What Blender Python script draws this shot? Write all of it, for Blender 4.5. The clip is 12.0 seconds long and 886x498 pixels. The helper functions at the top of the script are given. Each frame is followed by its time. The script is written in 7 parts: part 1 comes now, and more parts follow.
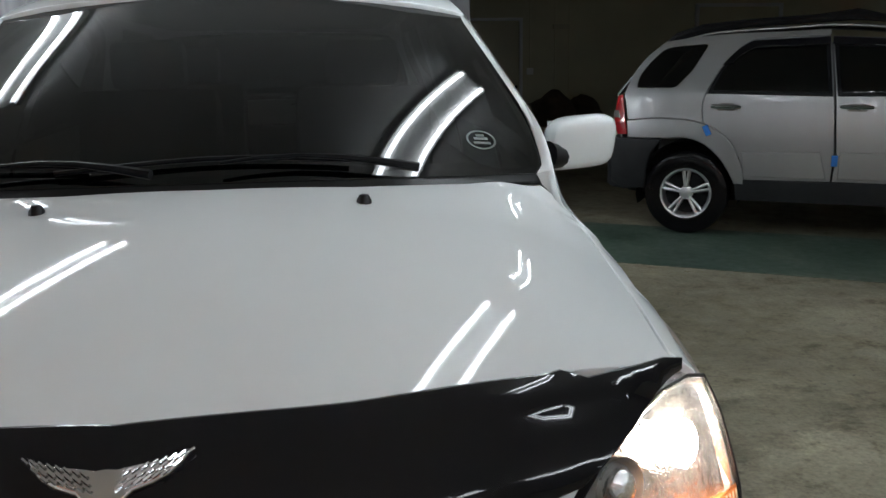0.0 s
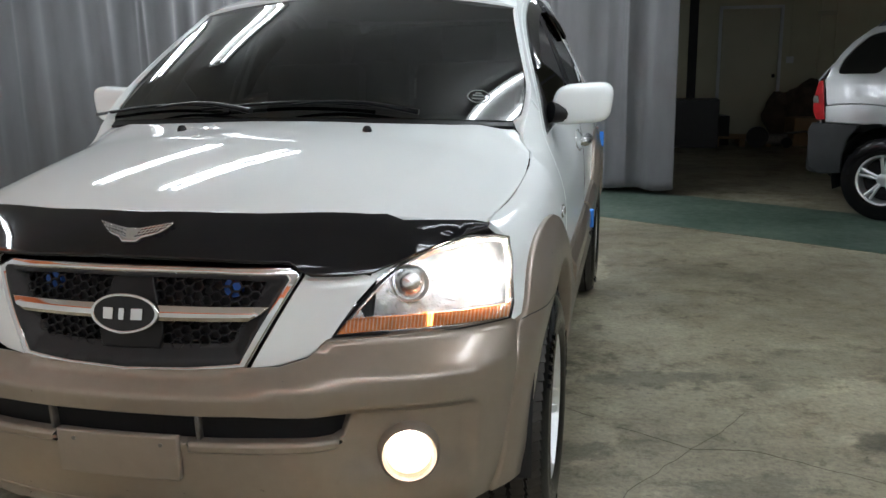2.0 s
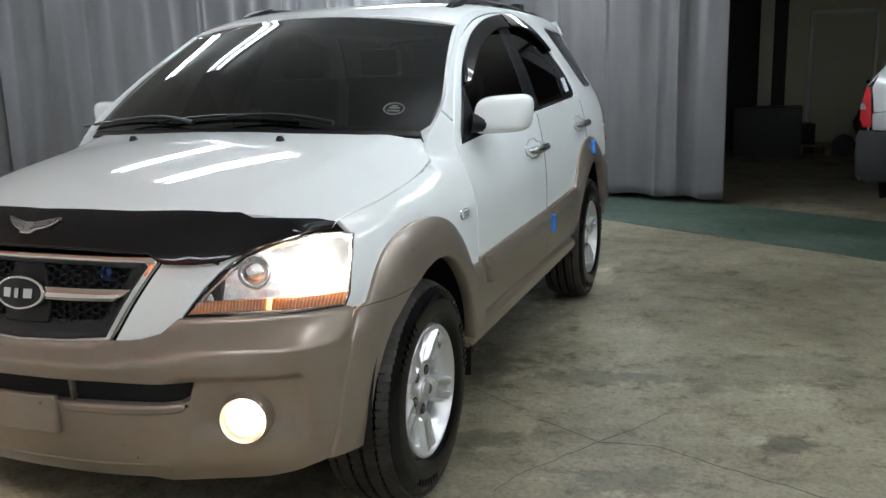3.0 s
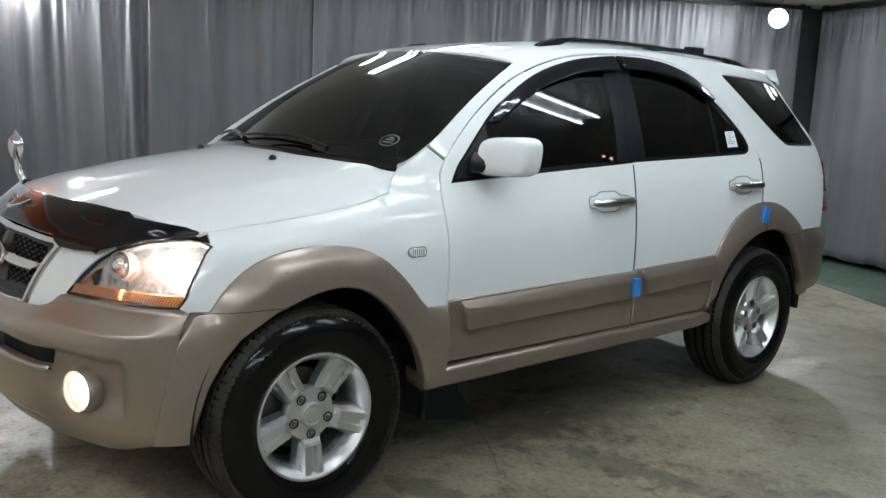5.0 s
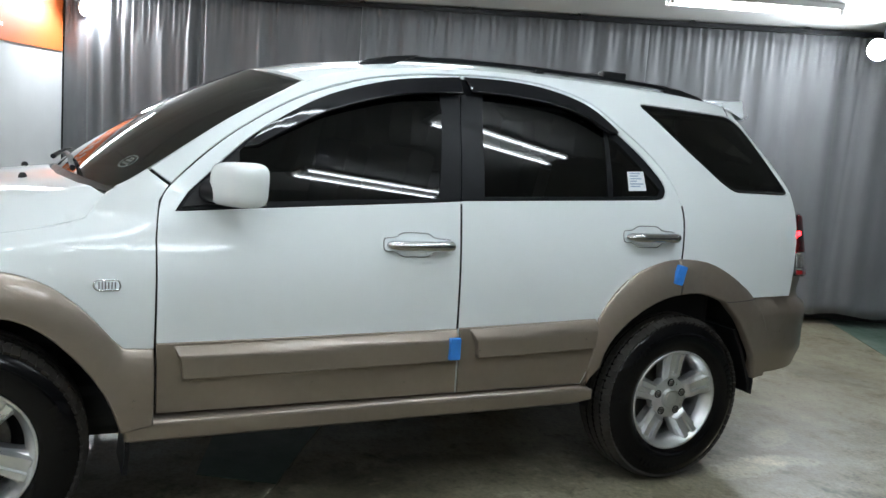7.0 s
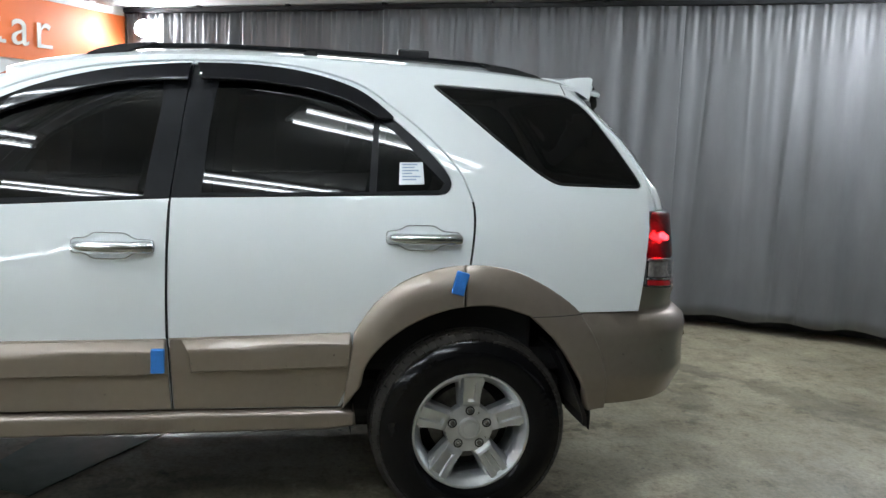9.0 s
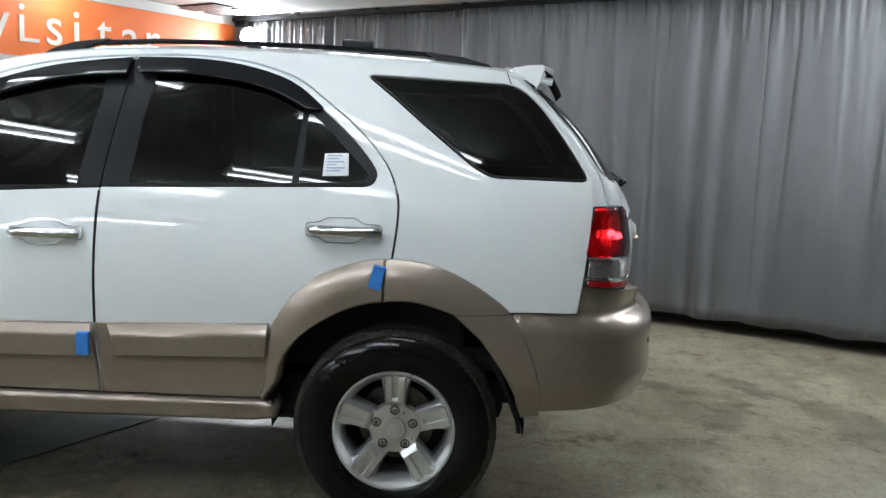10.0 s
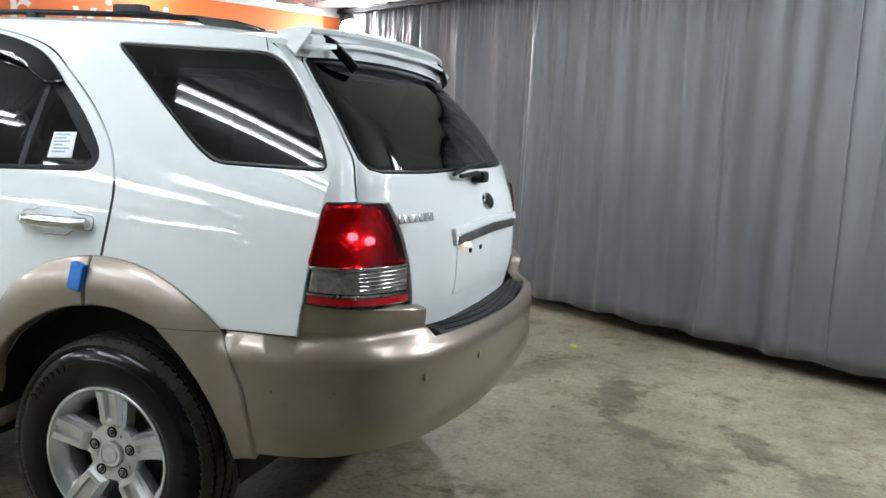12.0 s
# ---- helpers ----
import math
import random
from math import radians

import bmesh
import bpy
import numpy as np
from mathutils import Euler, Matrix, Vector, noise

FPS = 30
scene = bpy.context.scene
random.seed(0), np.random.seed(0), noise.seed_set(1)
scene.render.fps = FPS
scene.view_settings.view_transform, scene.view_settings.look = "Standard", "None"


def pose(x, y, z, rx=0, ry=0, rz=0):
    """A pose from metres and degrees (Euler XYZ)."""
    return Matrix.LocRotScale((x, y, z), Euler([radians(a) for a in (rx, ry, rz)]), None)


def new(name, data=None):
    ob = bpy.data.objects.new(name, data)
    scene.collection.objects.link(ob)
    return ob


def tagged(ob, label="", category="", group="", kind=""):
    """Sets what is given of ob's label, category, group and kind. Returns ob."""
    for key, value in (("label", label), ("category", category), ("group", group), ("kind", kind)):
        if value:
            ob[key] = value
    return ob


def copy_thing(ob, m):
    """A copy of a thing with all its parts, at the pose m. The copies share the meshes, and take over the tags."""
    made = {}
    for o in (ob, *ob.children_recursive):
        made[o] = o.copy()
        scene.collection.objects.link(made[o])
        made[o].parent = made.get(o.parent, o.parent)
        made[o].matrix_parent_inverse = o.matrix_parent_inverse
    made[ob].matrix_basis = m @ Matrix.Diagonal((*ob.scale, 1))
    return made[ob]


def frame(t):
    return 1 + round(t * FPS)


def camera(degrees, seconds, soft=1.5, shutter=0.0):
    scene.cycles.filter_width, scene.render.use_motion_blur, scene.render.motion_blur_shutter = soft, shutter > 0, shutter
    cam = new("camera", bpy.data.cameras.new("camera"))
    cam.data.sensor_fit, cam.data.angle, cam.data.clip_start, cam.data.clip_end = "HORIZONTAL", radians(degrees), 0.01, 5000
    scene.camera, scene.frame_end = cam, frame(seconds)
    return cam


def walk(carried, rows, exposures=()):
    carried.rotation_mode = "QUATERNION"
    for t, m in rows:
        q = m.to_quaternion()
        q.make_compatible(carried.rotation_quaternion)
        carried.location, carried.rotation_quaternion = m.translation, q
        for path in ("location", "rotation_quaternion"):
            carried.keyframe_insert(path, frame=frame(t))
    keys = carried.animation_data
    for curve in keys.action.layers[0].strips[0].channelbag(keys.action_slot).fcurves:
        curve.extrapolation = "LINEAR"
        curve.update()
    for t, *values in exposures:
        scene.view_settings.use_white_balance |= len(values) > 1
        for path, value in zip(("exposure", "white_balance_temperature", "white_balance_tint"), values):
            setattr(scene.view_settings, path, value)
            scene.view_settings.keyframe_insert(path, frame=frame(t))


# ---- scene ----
cam = camera(54.3, 12.0)
METRES, EYE, TURN = 10.11, 1.44, -6.96
ROWS = [
    (0.0, 0.0, 0.0, 0.0, -0.2, -12.13, 0.91),
    (0.5, 0.0157, -0.0264, -0.0029, 3.03, -10.92, -0.85),
    (1.0, 0.0315, -0.0522, -0.0013, 9.07, -12.33, -0.81),
    (1.5, 0.065, -0.0734, -0.002, 13.96, -12.64, -0.27),
    (2.0, 0.0956, -0.0742, -0.0054, 19.3, -12.44, 0.82),
    (2.5, 0.1324, -0.0719, -0.0045, 23.94, -12.06, 1.84),
    (3.0, 0.1737, -0.0697, -0.0047, 27.38, -11.69, 1.61),
    (5.0, 0.2917, 0.048, -0.0046, 57.14, -9.39, -2.52),
    (5.5, 0.3092, 0.086, -0.0028, 62.68, -9.22, -3.02),
    (6.0, 0.3164, 0.1287, -0.0018, 65.61, -8.92, -3.47),
    (6.5, 0.3229, 0.1729, -0.0008, 67.98, -8.52, -4.0),
    (7.0, 0.3204, 0.2167, -0.0011, 71.98, -7.59, -4.21),
    (9.0, 0.3131, 0.3982, -0.0008, 86.87, -7.48, -2.38),
    (9.5, 0.3053, 0.4431, -0.0022, 91.76, -7.42, -2.07),
    (10.0, 0.2991, 0.4871, -0.0032, 98.79, -7.47, -2.12),
    (10.5, 0.2823, 0.5285, -0.0046, 102.95, -7.45, -2.54),
    (11.0, 0.2568, 0.5644, -0.0043, 106.26, -7.72, -2.4),
    (11.5, 0.2292, 0.5975, -0.0041, 112.37, -7.99, -2.34),
    (12.0, 0.1939, 0.624, -0.0041, 115.83, -7.97, -2.71),
]
EXPOSURES = [(0.0, -0.46, 6500, 10), (0.5, -0.34, 6500, 10), (1.0, -0.08, 6500, 10), (1.5, 0.03, 6500, 10), (2.5, 0.11, 6480, 10), (3.0, 0.12, 6460, 9.5), (5.0, 0.06, 6420, 8), (6.0, 0.07, 6380, 7), (7.0, 0.08, 6400, 7.5), (9.0, 0.14, 6470, 9), (10.5, 0.27, 6500, 10), (11.5, 0.51, 6500, 10), (12.0, 0.57, 6500, 10)]
walk(cam, [(t, pose(0.264, -1.581, EYE, 0, 0, TURN) @ pose(METRES * x, METRES * y, METRES * z, 90 + pitch, roll, yaw)) for t, x, y, z, yaw, pitch, roll in ROWS], EXPOSURES)
from mathutils.geometry import delaunay_2d_cdt


# ---- world and exposure ----
world = bpy.data.worlds.new("world")
scene.world = world
world.use_nodes = True
world.node_tree.nodes["Background"].inputs[0].default_value = (0.02, 0.022, 0.025, 1)
world.node_tree.nodes["Background"].inputs[1].default_value = 0.3
scene.view_settings.exposure = 0.0

TUBE_POWER = 35.5
BULB_POWER = 690.0
CORNER_POWER = 650.0
# battens; from (3.15, 0.7) on they are unseen, added to brighten car and floor
FIXTURES_AND_FILL = [(1.78, 2.62), (2.85, 2.03), (1.76, 0.08), (1.0, 1.0), (-1.15, 1.9), (-2.1, 2.5), (3.15, 0.7), (3.3, -1.4), (6.0, -0.5), (2.4, -3.4), (5.0, -1.6), (0.6, 5.2), (-3.3, -0.2), (2.3, -2.5), (0.9, -2.6)]

# ---- materials ----


def make_material(name):
    m = bpy.data.materials.new(name)
    m.use_nodes = True
    return m, m.node_tree.nodes, m.node_tree.links, m.node_tree.nodes["Principled BSDF"]


def ramp_node(nodes, stops):
    r = nodes.new("ShaderNodeValToRGB")
    while len(r.color_ramp.elements) < len(stops):
        r.color_ramp.elements.new(0.5)
    for e, (at, c) in zip(r.color_ramp.elements, stops):
        e.position, e.color = at, (*c, 1)
    return r


def noise_node(nodes, links, scale, detail=4.0, rough=0.55, stretch=None):
    tc = nodes.new("ShaderNodeTexCoord")
    n = nodes.new("ShaderNodeTexNoise")
    n.inputs["Scale"].default_value = scale
    n.inputs["Detail"].default_value = detail
    n.inputs["Roughness"].default_value = rough
    if stretch:
        mp = nodes.new("ShaderNodeMapping")
        mp.inputs["Scale"].default_value = stretch
        links.new(tc.outputs["Object"], mp.inputs["Vector"])
        links.new(mp.outputs["Vector"], n.inputs["Vector"])
    else:
        links.new(tc.outputs["Object"], n.inputs["Vector"])
    return n


def simple(name, color, rough=0.5, metal=0.0, coat=0.0, vary=0.12, scale=8.0, bump=0.0, bump_scale=120.0, ior=1.5, stretch=None, rough_vary=0.08, spec=0.5, coat_rough=0.018):
    """A surface of one colour with uneven tone, uneven gloss and fine relief."""
    m, nodes, links, b = make_material(name)
    n = noise_node(nodes, links, scale, 5, 0.6, stretch)
    lo, hi = [max(0, c * (1 - vary)) for c in color], [min(1, c * (1 + vary)) for c in color]
    r = ramp_node(nodes, [(0.3, lo), (0.7, hi)])
    links.new(n.outputs["Fac"], r.inputs["Fac"])
    links.new(r.outputs["Color"], b.inputs["Base Color"])
    mr = nodes.new("ShaderNodeMapRange")
    mr.inputs["To Min"].default_value, mr.inputs["To Max"].default_value = max(0.02, rough - rough_vary), min(1, rough + rough_vary)
    links.new(n.outputs["Fac"], mr.inputs["Value"])
    links.new(mr.outputs["Result"], b.inputs["Roughness"])
    b.inputs["Metallic"].default_value = metal
    b.inputs["Coat Weight"].default_value = coat
    b.inputs["Coat Roughness"].default_value = coat_rough
    b.inputs["IOR"].default_value = ior
    b.inputs["Specular IOR Level"].default_value = spec
    if bump:
        bn = noise_node(nodes, links, bump_scale, 3, 0.6, stretch)
        bp = nodes.new("ShaderNodeBump")
        bp.inputs["Strength"].default_value = bump
        bp.inputs["Distance"].default_value = 0.004
        links.new(bn.outputs["Fac"], bp.inputs["Height"])
        links.new(bp.outputs["Normal"], b.inputs["Normal"])
    return m


def glowing(name, color, power):
    m, nodes, links, b = make_material(name)
    b.inputs["Base Color"].default_value = (0.9, 0.9, 0.9, 1)
    b.inputs["Emission Color"].default_value = (*color, 1)
    b.inputs["Emission Strength"].default_value = power
    return m


def clear_glass(name, color, rough=0.0, clear=0.9):
    """A pane: a see-through tint under a mirror gloss."""
    m, nodes, links, b = make_material(name)
    out = nodes["Material Output"]
    tr = nodes.new("ShaderNodeBsdfTransparent")
    tr.inputs[0].default_value = (*color, 1)
    b.inputs["Base Color"].default_value = (*[c * 0.15 for c in color], 1)
    b.inputs["Roughness"].default_value = 0.02 + rough
    gl = nodes.new("ShaderNodeBsdfGlossy")
    gl.inputs["Roughness"].default_value = 0.015 + rough
    fr = nodes.new("ShaderNodeFresnel")
    fr.inputs["IOR"].default_value = 1.5
    m1, m2 = nodes.new("ShaderNodeMixShader"), nodes.new("ShaderNodeMixShader")
    m1.inputs[0].default_value = clear
    links.new(b.outputs[0], m1.inputs[1])
    links.new(tr.outputs[0], m1.inputs[2])
    links.new(fr.outputs[0], m2.inputs[0])
    links.new(m1.outputs[0], m2.inputs[1])
    links.new(gl.outputs[0], m2.inputs[2])
    links.new(m2.outputs[0], out.inputs[0])
    return m


WHITE = simple("white_paint", (0.745, 0.78, 0.785), 0.6, coat=0.9, vary=0.015, scale=2.0, rough_vary=0.03, spec=0.0, coat_rough=0.045)
TAUPE = simple("taupe_paint", (0.275, 0.229, 0.190), 0.31, metal=0.55, coat=0.55, vary=0.04, scale=30.0, spec=0.4, coat_rough=0.07)
SILVER = simple("silver_paint", (0.33, 0.335, 0.34), 0.32, metal=0.55, coat=0.7, vary=0.03, scale=4.0)
DARK_PLASTIC = simple("dark_grey_plastic", (0.02, 0.021, 0.023), 0.5, vary=0.2, bump=0.15, bump_scale=500.0, spec=0.3)
BLACK_TRIM = simple("black_trim", (0.008, 0.008, 0.009), 0.38, vary=0.2, scale=20.0, spec=0.25)
SATIN_BLACK = simple("satin_black_film", (0.006, 0.0065, 0.008), 0.38, vary=0.2, scale=14.0, spec=0.13)
GLOSS_BLACK = simple("gloss_black_acrylic", (0.005, 0.005, 0.007), 0.05, coat=0.0, vary=0.1, rough_vary=0.02, spec=0.35)
RUBBER = simple("tyre_rubber", (0.0045, 0.0045, 0.005), 0.13, vary=0.35, scale=9.0, bump=0.02, bump_scale=60.0, rough_vary=0.06, spec=0.22)
ALLOY = simple("alloy_silver", (0.68, 0.69, 0.70), 0.3, metal=0.82, coat=0.4, vary=0.07, scale=14.0)
TREAD = simple("dusty_tread_rubber", (0.030, 0.027, 0.0235), 0.6, vary=0.45, scale=9.0, bump=0.1, bump_scale=120.0, spec=0.3)
CHROME = simple("chrome", (0.62, 0.63, 0.64), 0.05, metal=1.0, vary=0.02, rough_vary=0.02)
DARK_CHROME = simple("dark_chrome", (0.12, 0.12, 0.125), 0.08, metal=1.0, vary=0.05, rough_vary=0.02)
STEEL = simple("dull_steel", (0.16, 0.15, 0.14), 0.45, metal=0.7, vary=0.3, scale=30.0)
TINT = clear_glass("tinted_glass", (0.03, 0.033, 0.037), 0.0, 0.9)
LENS = clear_glass("lamp_lens", (0.93, 0.95, 0.95), 0.0, 0.97)
RED_LENS = simple("red_lens", (0.36, 0.004, 0.008), 0.1, coat=1.0, vary=0.25, scale=35.0)
AMBER_LENS = simple("amber_lens", (0.72, 0.23, 0.06), 0.15, coat=1.0, vary=0.2, scale=60.0)
AMBER_RIB = simple("pale_amber_rib", (0.78, 0.50, 0.32), 0.2, coat=1.0, vary=0.2, scale=60.0)
PROJECTOR = simple("projector_glass", (0.82, 0.82, 0.83), 0.22, metal=0.8, coat=1.0, vary=0.3, scale=45.0, bump=0.5, bump_scale=60.0)
SMOKE_LENS = simple("smoked_clear_lens", (0.26, 0.25, 0.235), 0.14, metal=0.5, coat=1.0, vary=0.4, scale=50.0)
REFLECTOR = simple("lamp_reflector", (0.75, 0.74, 0.72), 0.3, metal=0.75, vary=0.1, scale=30.0)
LAMP_GLOW = glowing("headlamp_glow", (1.0, 0.85, 0.70), 190.0)
PLATE_GLOW = glowing("plate_lamp_glow", (1.0, 0.6, 0.3), 2.5)
FOG_GLOW = glowing("fog_lamp_glow", (1.0, 0.84, 0.66), 650.0)
FOG_RIM = glowing("fog_lens_glow", (1.0, 0.78, 0.52), 3.5)
AMBER_GLOW = glowing("marker_glow", (1.0, 0.4, 0.05), 6.0)
TAIL_GLOW = glowing("tail_glow", (1.0, 0.6, 0.45), 26.0)
RED_LIT = clear_glass("red_tail_glass", (0.85, 0.016, 0.03), 0.0, 0.92)
FACETS = simple("faceted_reflector", (0.85, 0.85, 0.85), 0.2, metal=0.85, vary=0.25, scale=40.0, bump=0.9, bump_scale=48.0)
TUBE_GLOW = glowing("tube_glow", (0.89, 0.97, 1.05), TUBE_POWER)
BULB_GLOW = glowing("bulb_glow", (0.92, 0.97, 1.04), BULB_POWER)
CORNER_GLOW = glowing("corner_bulb_glow", (0.92, 0.97, 1.04), CORNER_POWER)
BLUE_FOAM = simple("blue_foam", (0.03, 0.2, 0.62), 0.75, vary=0.1, scale=60.0, bump=0.2, bump_scale=700.0)
PAPER = simple("sticker_paper", (0.72, 0.75, 0.78), 0.5, vary=0.04)
PAPER_INK = simple("sticker_ink", (0.3, 0.38, 0.5), 0.5, vary=0.2)
MUD = simple("interior_trim", (0.011, 0.011, 0.012), 0.7, vary=0.2, spec=0.25)
WALL_WHITE = simple("grey_white_wall_paint", (0.68, 0.70, 0.71), 0.6, vary=0.06, scale=1.5, bump=0.1, bump_scale=60.0)
ORANGE = simple("orange_wall_paint", (0.72, 0.16, 0.035), 0.55, vary=0.05, scale=2.0, bump=0.08, bump_scale=60.0)
LETTER = simple("white_letter", (0.72, 0.7, 0.66), 0.5, vary=0.05)
CEILING = simple("white_ceiling", (0.66, 0.66, 0.64), 0.7, vary=0.04, scale=1.2, bump=0.05, bump_scale=40.0)
OLIVE = simple("olive_wall_paint", (0.54, 0.52, 0.38), 0.7, vary=0.1, scale=0.8, bump=0.1, bump_scale=50.0)
DOOR_PAINT = simple("cream_door_paint", (0.46, 0.44, 0.32), 0.5, vary=0.06, scale=1.0)
CARDBOARD = simple("cardboard", (0.3, 0.2, 0.11), 0.85, vary=0.15, scale=6.0)
SACK = simple("brown_sack", (0.1, 0.07, 0.05), 0.9, vary=0.4, scale=5.0, bump=0.5, bump_scale=20.0)
DARK_WALL = simple("dark_wall", (0.05, 0.05, 0.052), 0.9, vary=0.2)
BLUE_PLASTIC = simple("blue_plastic", (0.02, 0.1, 0.4), 0.4)
YELLOW_SCRAP = simple("yellow_scrap", (0.6, 0.55, 0.12), 0.8)


SPOTS = [  # stains and scrubbed places on the floor, the last two painting the car's shade below its sill: x, y, half lengths, turn, tone
    (2.04, 0.75, 0.13, 0.09, 0.3, 0.35), (-1.16, 4.62, 0.30, 0.10, 0.5, 0.55), (-1.67, 3.93, 0.40, 0.16, 0.2, 0.5), (-1.11, 4.08, 0.25, 0.10, 0.9, 0.55),
    (0.90, 3.22, 0.12, 0.30, 0.1, 1.75), (0.88, 3.46, 0.08, 0.22, -0.3, 1.6), (0.3, 4.1, 0.34, 0.12, 0.2, 1.3), (0.62, 3.64, 0.10, 0.26, 0.5, 1.6),
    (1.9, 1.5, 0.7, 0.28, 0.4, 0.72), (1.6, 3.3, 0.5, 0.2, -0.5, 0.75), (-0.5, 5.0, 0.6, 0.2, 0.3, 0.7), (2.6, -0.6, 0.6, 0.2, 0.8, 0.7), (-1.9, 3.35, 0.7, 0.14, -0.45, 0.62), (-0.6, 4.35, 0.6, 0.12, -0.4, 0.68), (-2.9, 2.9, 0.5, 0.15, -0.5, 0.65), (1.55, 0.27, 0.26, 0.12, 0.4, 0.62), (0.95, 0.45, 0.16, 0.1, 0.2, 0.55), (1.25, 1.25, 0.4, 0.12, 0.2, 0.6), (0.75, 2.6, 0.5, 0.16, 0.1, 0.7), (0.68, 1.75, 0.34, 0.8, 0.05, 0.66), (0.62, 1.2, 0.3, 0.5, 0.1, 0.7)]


def concrete():
    """Bare floor: cloudy tone, smeared dirt, blotches, grit, single stains and painted shade below the car."""
    m, nodes, links, b = make_material("stained_concrete")
    big, mid, fine = noise_node(nodes, links, 0.55, 6, 0.62), noise_node(nodes, links, 2.4, 13, 0.74), noise_node(nodes, links, 46, 5, 0.7)
    blot, smear = noise_node(nodes, links, 8.5, 10, 0.72), noise_node(nodes, links, 1.1, 9, 0.68, (1.5, 1, 1))
    r1 = ramp_node(nodes, [(0.32, (0.150, 0.132, 0.092)), (0.5, (0.262, 0.237, 0.172)), (0.68, (0.39, 0.357, 0.272))])
    r6 = ramp_node(nodes, [(0.30, (0.46, 0.44, 0.39)), (0.335, (0.58, 0.56, 0.50)), (0.36, (0.93, 0.93, 0.91)), (0.40, (1.0, 1.0, 1.0)), (0.62, (1.0, 1.0, 1.0)), (0.64, (1.16, 1.16, 1.13))])
    r7 = ramp_node(nodes, [(0.28, (0.35, 0.33, 0.30)), (0.33, (1.0, 1.0, 1.0)), (0.68, (1.0, 1.0, 1.0)), (0.73, (1.25, 1.25, 1.22))])
    speck = noise_node(nodes, links, 24, 3, 0.6)
    streak = noise_node(nodes, links, 4.2, 8, 0.66, (1.0, 0.6, 1))
    r2 = ramp_node(nodes, [(0.30, (0.30, 0.28, 0.25)), (0.385, (0.64, 0.62, 0.58)), (0.41, (0.86, 0.85, 0.83)), (0.48, (0.98, 0.98, 0.97)), (0.62, (1.0, 1.0, 0.99)), (0.74, (1.22, 1.21, 1.17))])
    r3 = ramp_node(nodes, [(0.3, (0.58, 0.57, 0.55)), (0.5, (0.96, 0.96, 0.95)), (0.7, (1.2, 1.2, 1.18))])
    r4 = ramp_node(nodes, [(0.34, (0.50, 0.48, 0.44)), (0.42, (0.82, 0.80, 0.77)), (0.455, (0.97, 0.97, 0.96)), (0.55, (1.0, 1.0, 1.0)), (0.585, (1.10, 1.10, 1.09)), (0.68, (1.28, 1.28, 1.26))])
    r5 = ramp_node(nodes, [(0.3, (0.62, 0.60, 0.56)), (0.48, (1.0, 1.0, 1.0))])
    tone = None
    for n, r in ((big, r1), (mid, r2), (fine, r3), (blot, r4), (smear, r5), (streak, r6), (speck, r7)):
        links.new(n.outputs["Fac"], r.inputs["Fac"])
        if tone is None:
            tone = r.outputs["Color"]
            continue
        x = nodes.new("ShaderNodeMix")
        x.data_type, x.blend_type = "RGBA", "MULTIPLY"
        x.inputs[0].default_value = 1.0
        links.new(tone, x.inputs[6])
        links.new(r.outputs["Color"], x.inputs[7])
        tone = x.outputs[2]
    tc = nodes.new("ShaderNodeTexCoord")
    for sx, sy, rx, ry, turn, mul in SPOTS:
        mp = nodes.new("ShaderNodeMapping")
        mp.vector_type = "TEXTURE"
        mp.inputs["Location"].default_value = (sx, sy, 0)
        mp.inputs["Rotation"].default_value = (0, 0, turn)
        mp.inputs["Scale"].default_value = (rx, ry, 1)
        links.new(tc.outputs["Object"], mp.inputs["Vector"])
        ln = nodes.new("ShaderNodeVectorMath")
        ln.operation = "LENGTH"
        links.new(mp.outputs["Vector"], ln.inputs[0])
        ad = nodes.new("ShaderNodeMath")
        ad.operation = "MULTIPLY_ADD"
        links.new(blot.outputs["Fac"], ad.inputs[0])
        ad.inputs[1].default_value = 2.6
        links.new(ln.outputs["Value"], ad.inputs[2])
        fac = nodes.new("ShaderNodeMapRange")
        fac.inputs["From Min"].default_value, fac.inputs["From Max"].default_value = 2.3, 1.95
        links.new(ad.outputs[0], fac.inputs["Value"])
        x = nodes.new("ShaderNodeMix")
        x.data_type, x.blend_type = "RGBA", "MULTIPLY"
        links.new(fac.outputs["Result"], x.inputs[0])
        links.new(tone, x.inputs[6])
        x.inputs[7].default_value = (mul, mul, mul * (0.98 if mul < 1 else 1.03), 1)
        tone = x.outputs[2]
    links.new(tone, b.inputs["Base Color"])
    mr = nodes.new("ShaderNodeMapRange")
    mr.inputs["From Min"].default_value, mr.inputs["From Max"].default_value = 0.3, 0.7
    mr.inputs["To Min"].default_value, mr.inputs["To Max"].default_value = 0.62, 0.24
    links.new(mid.outputs["Fac"], mr.inputs["Value"])
    links.new(mr.outputs["Result"], b.inputs["Roughness"])
    b.inputs["Specular IOR Level"].default_value = 0.45
    bp = nodes.new("ShaderNodeBump")
    bp.inputs["Strength"].default_value, bp.inputs["Distance"].default_value = 0.3, 0.008
    links.new(blot.outputs["Fac"], bp.inputs["Height"])
    links.new(bp.outputs["Normal"], b.inputs["Normal"])
    return m


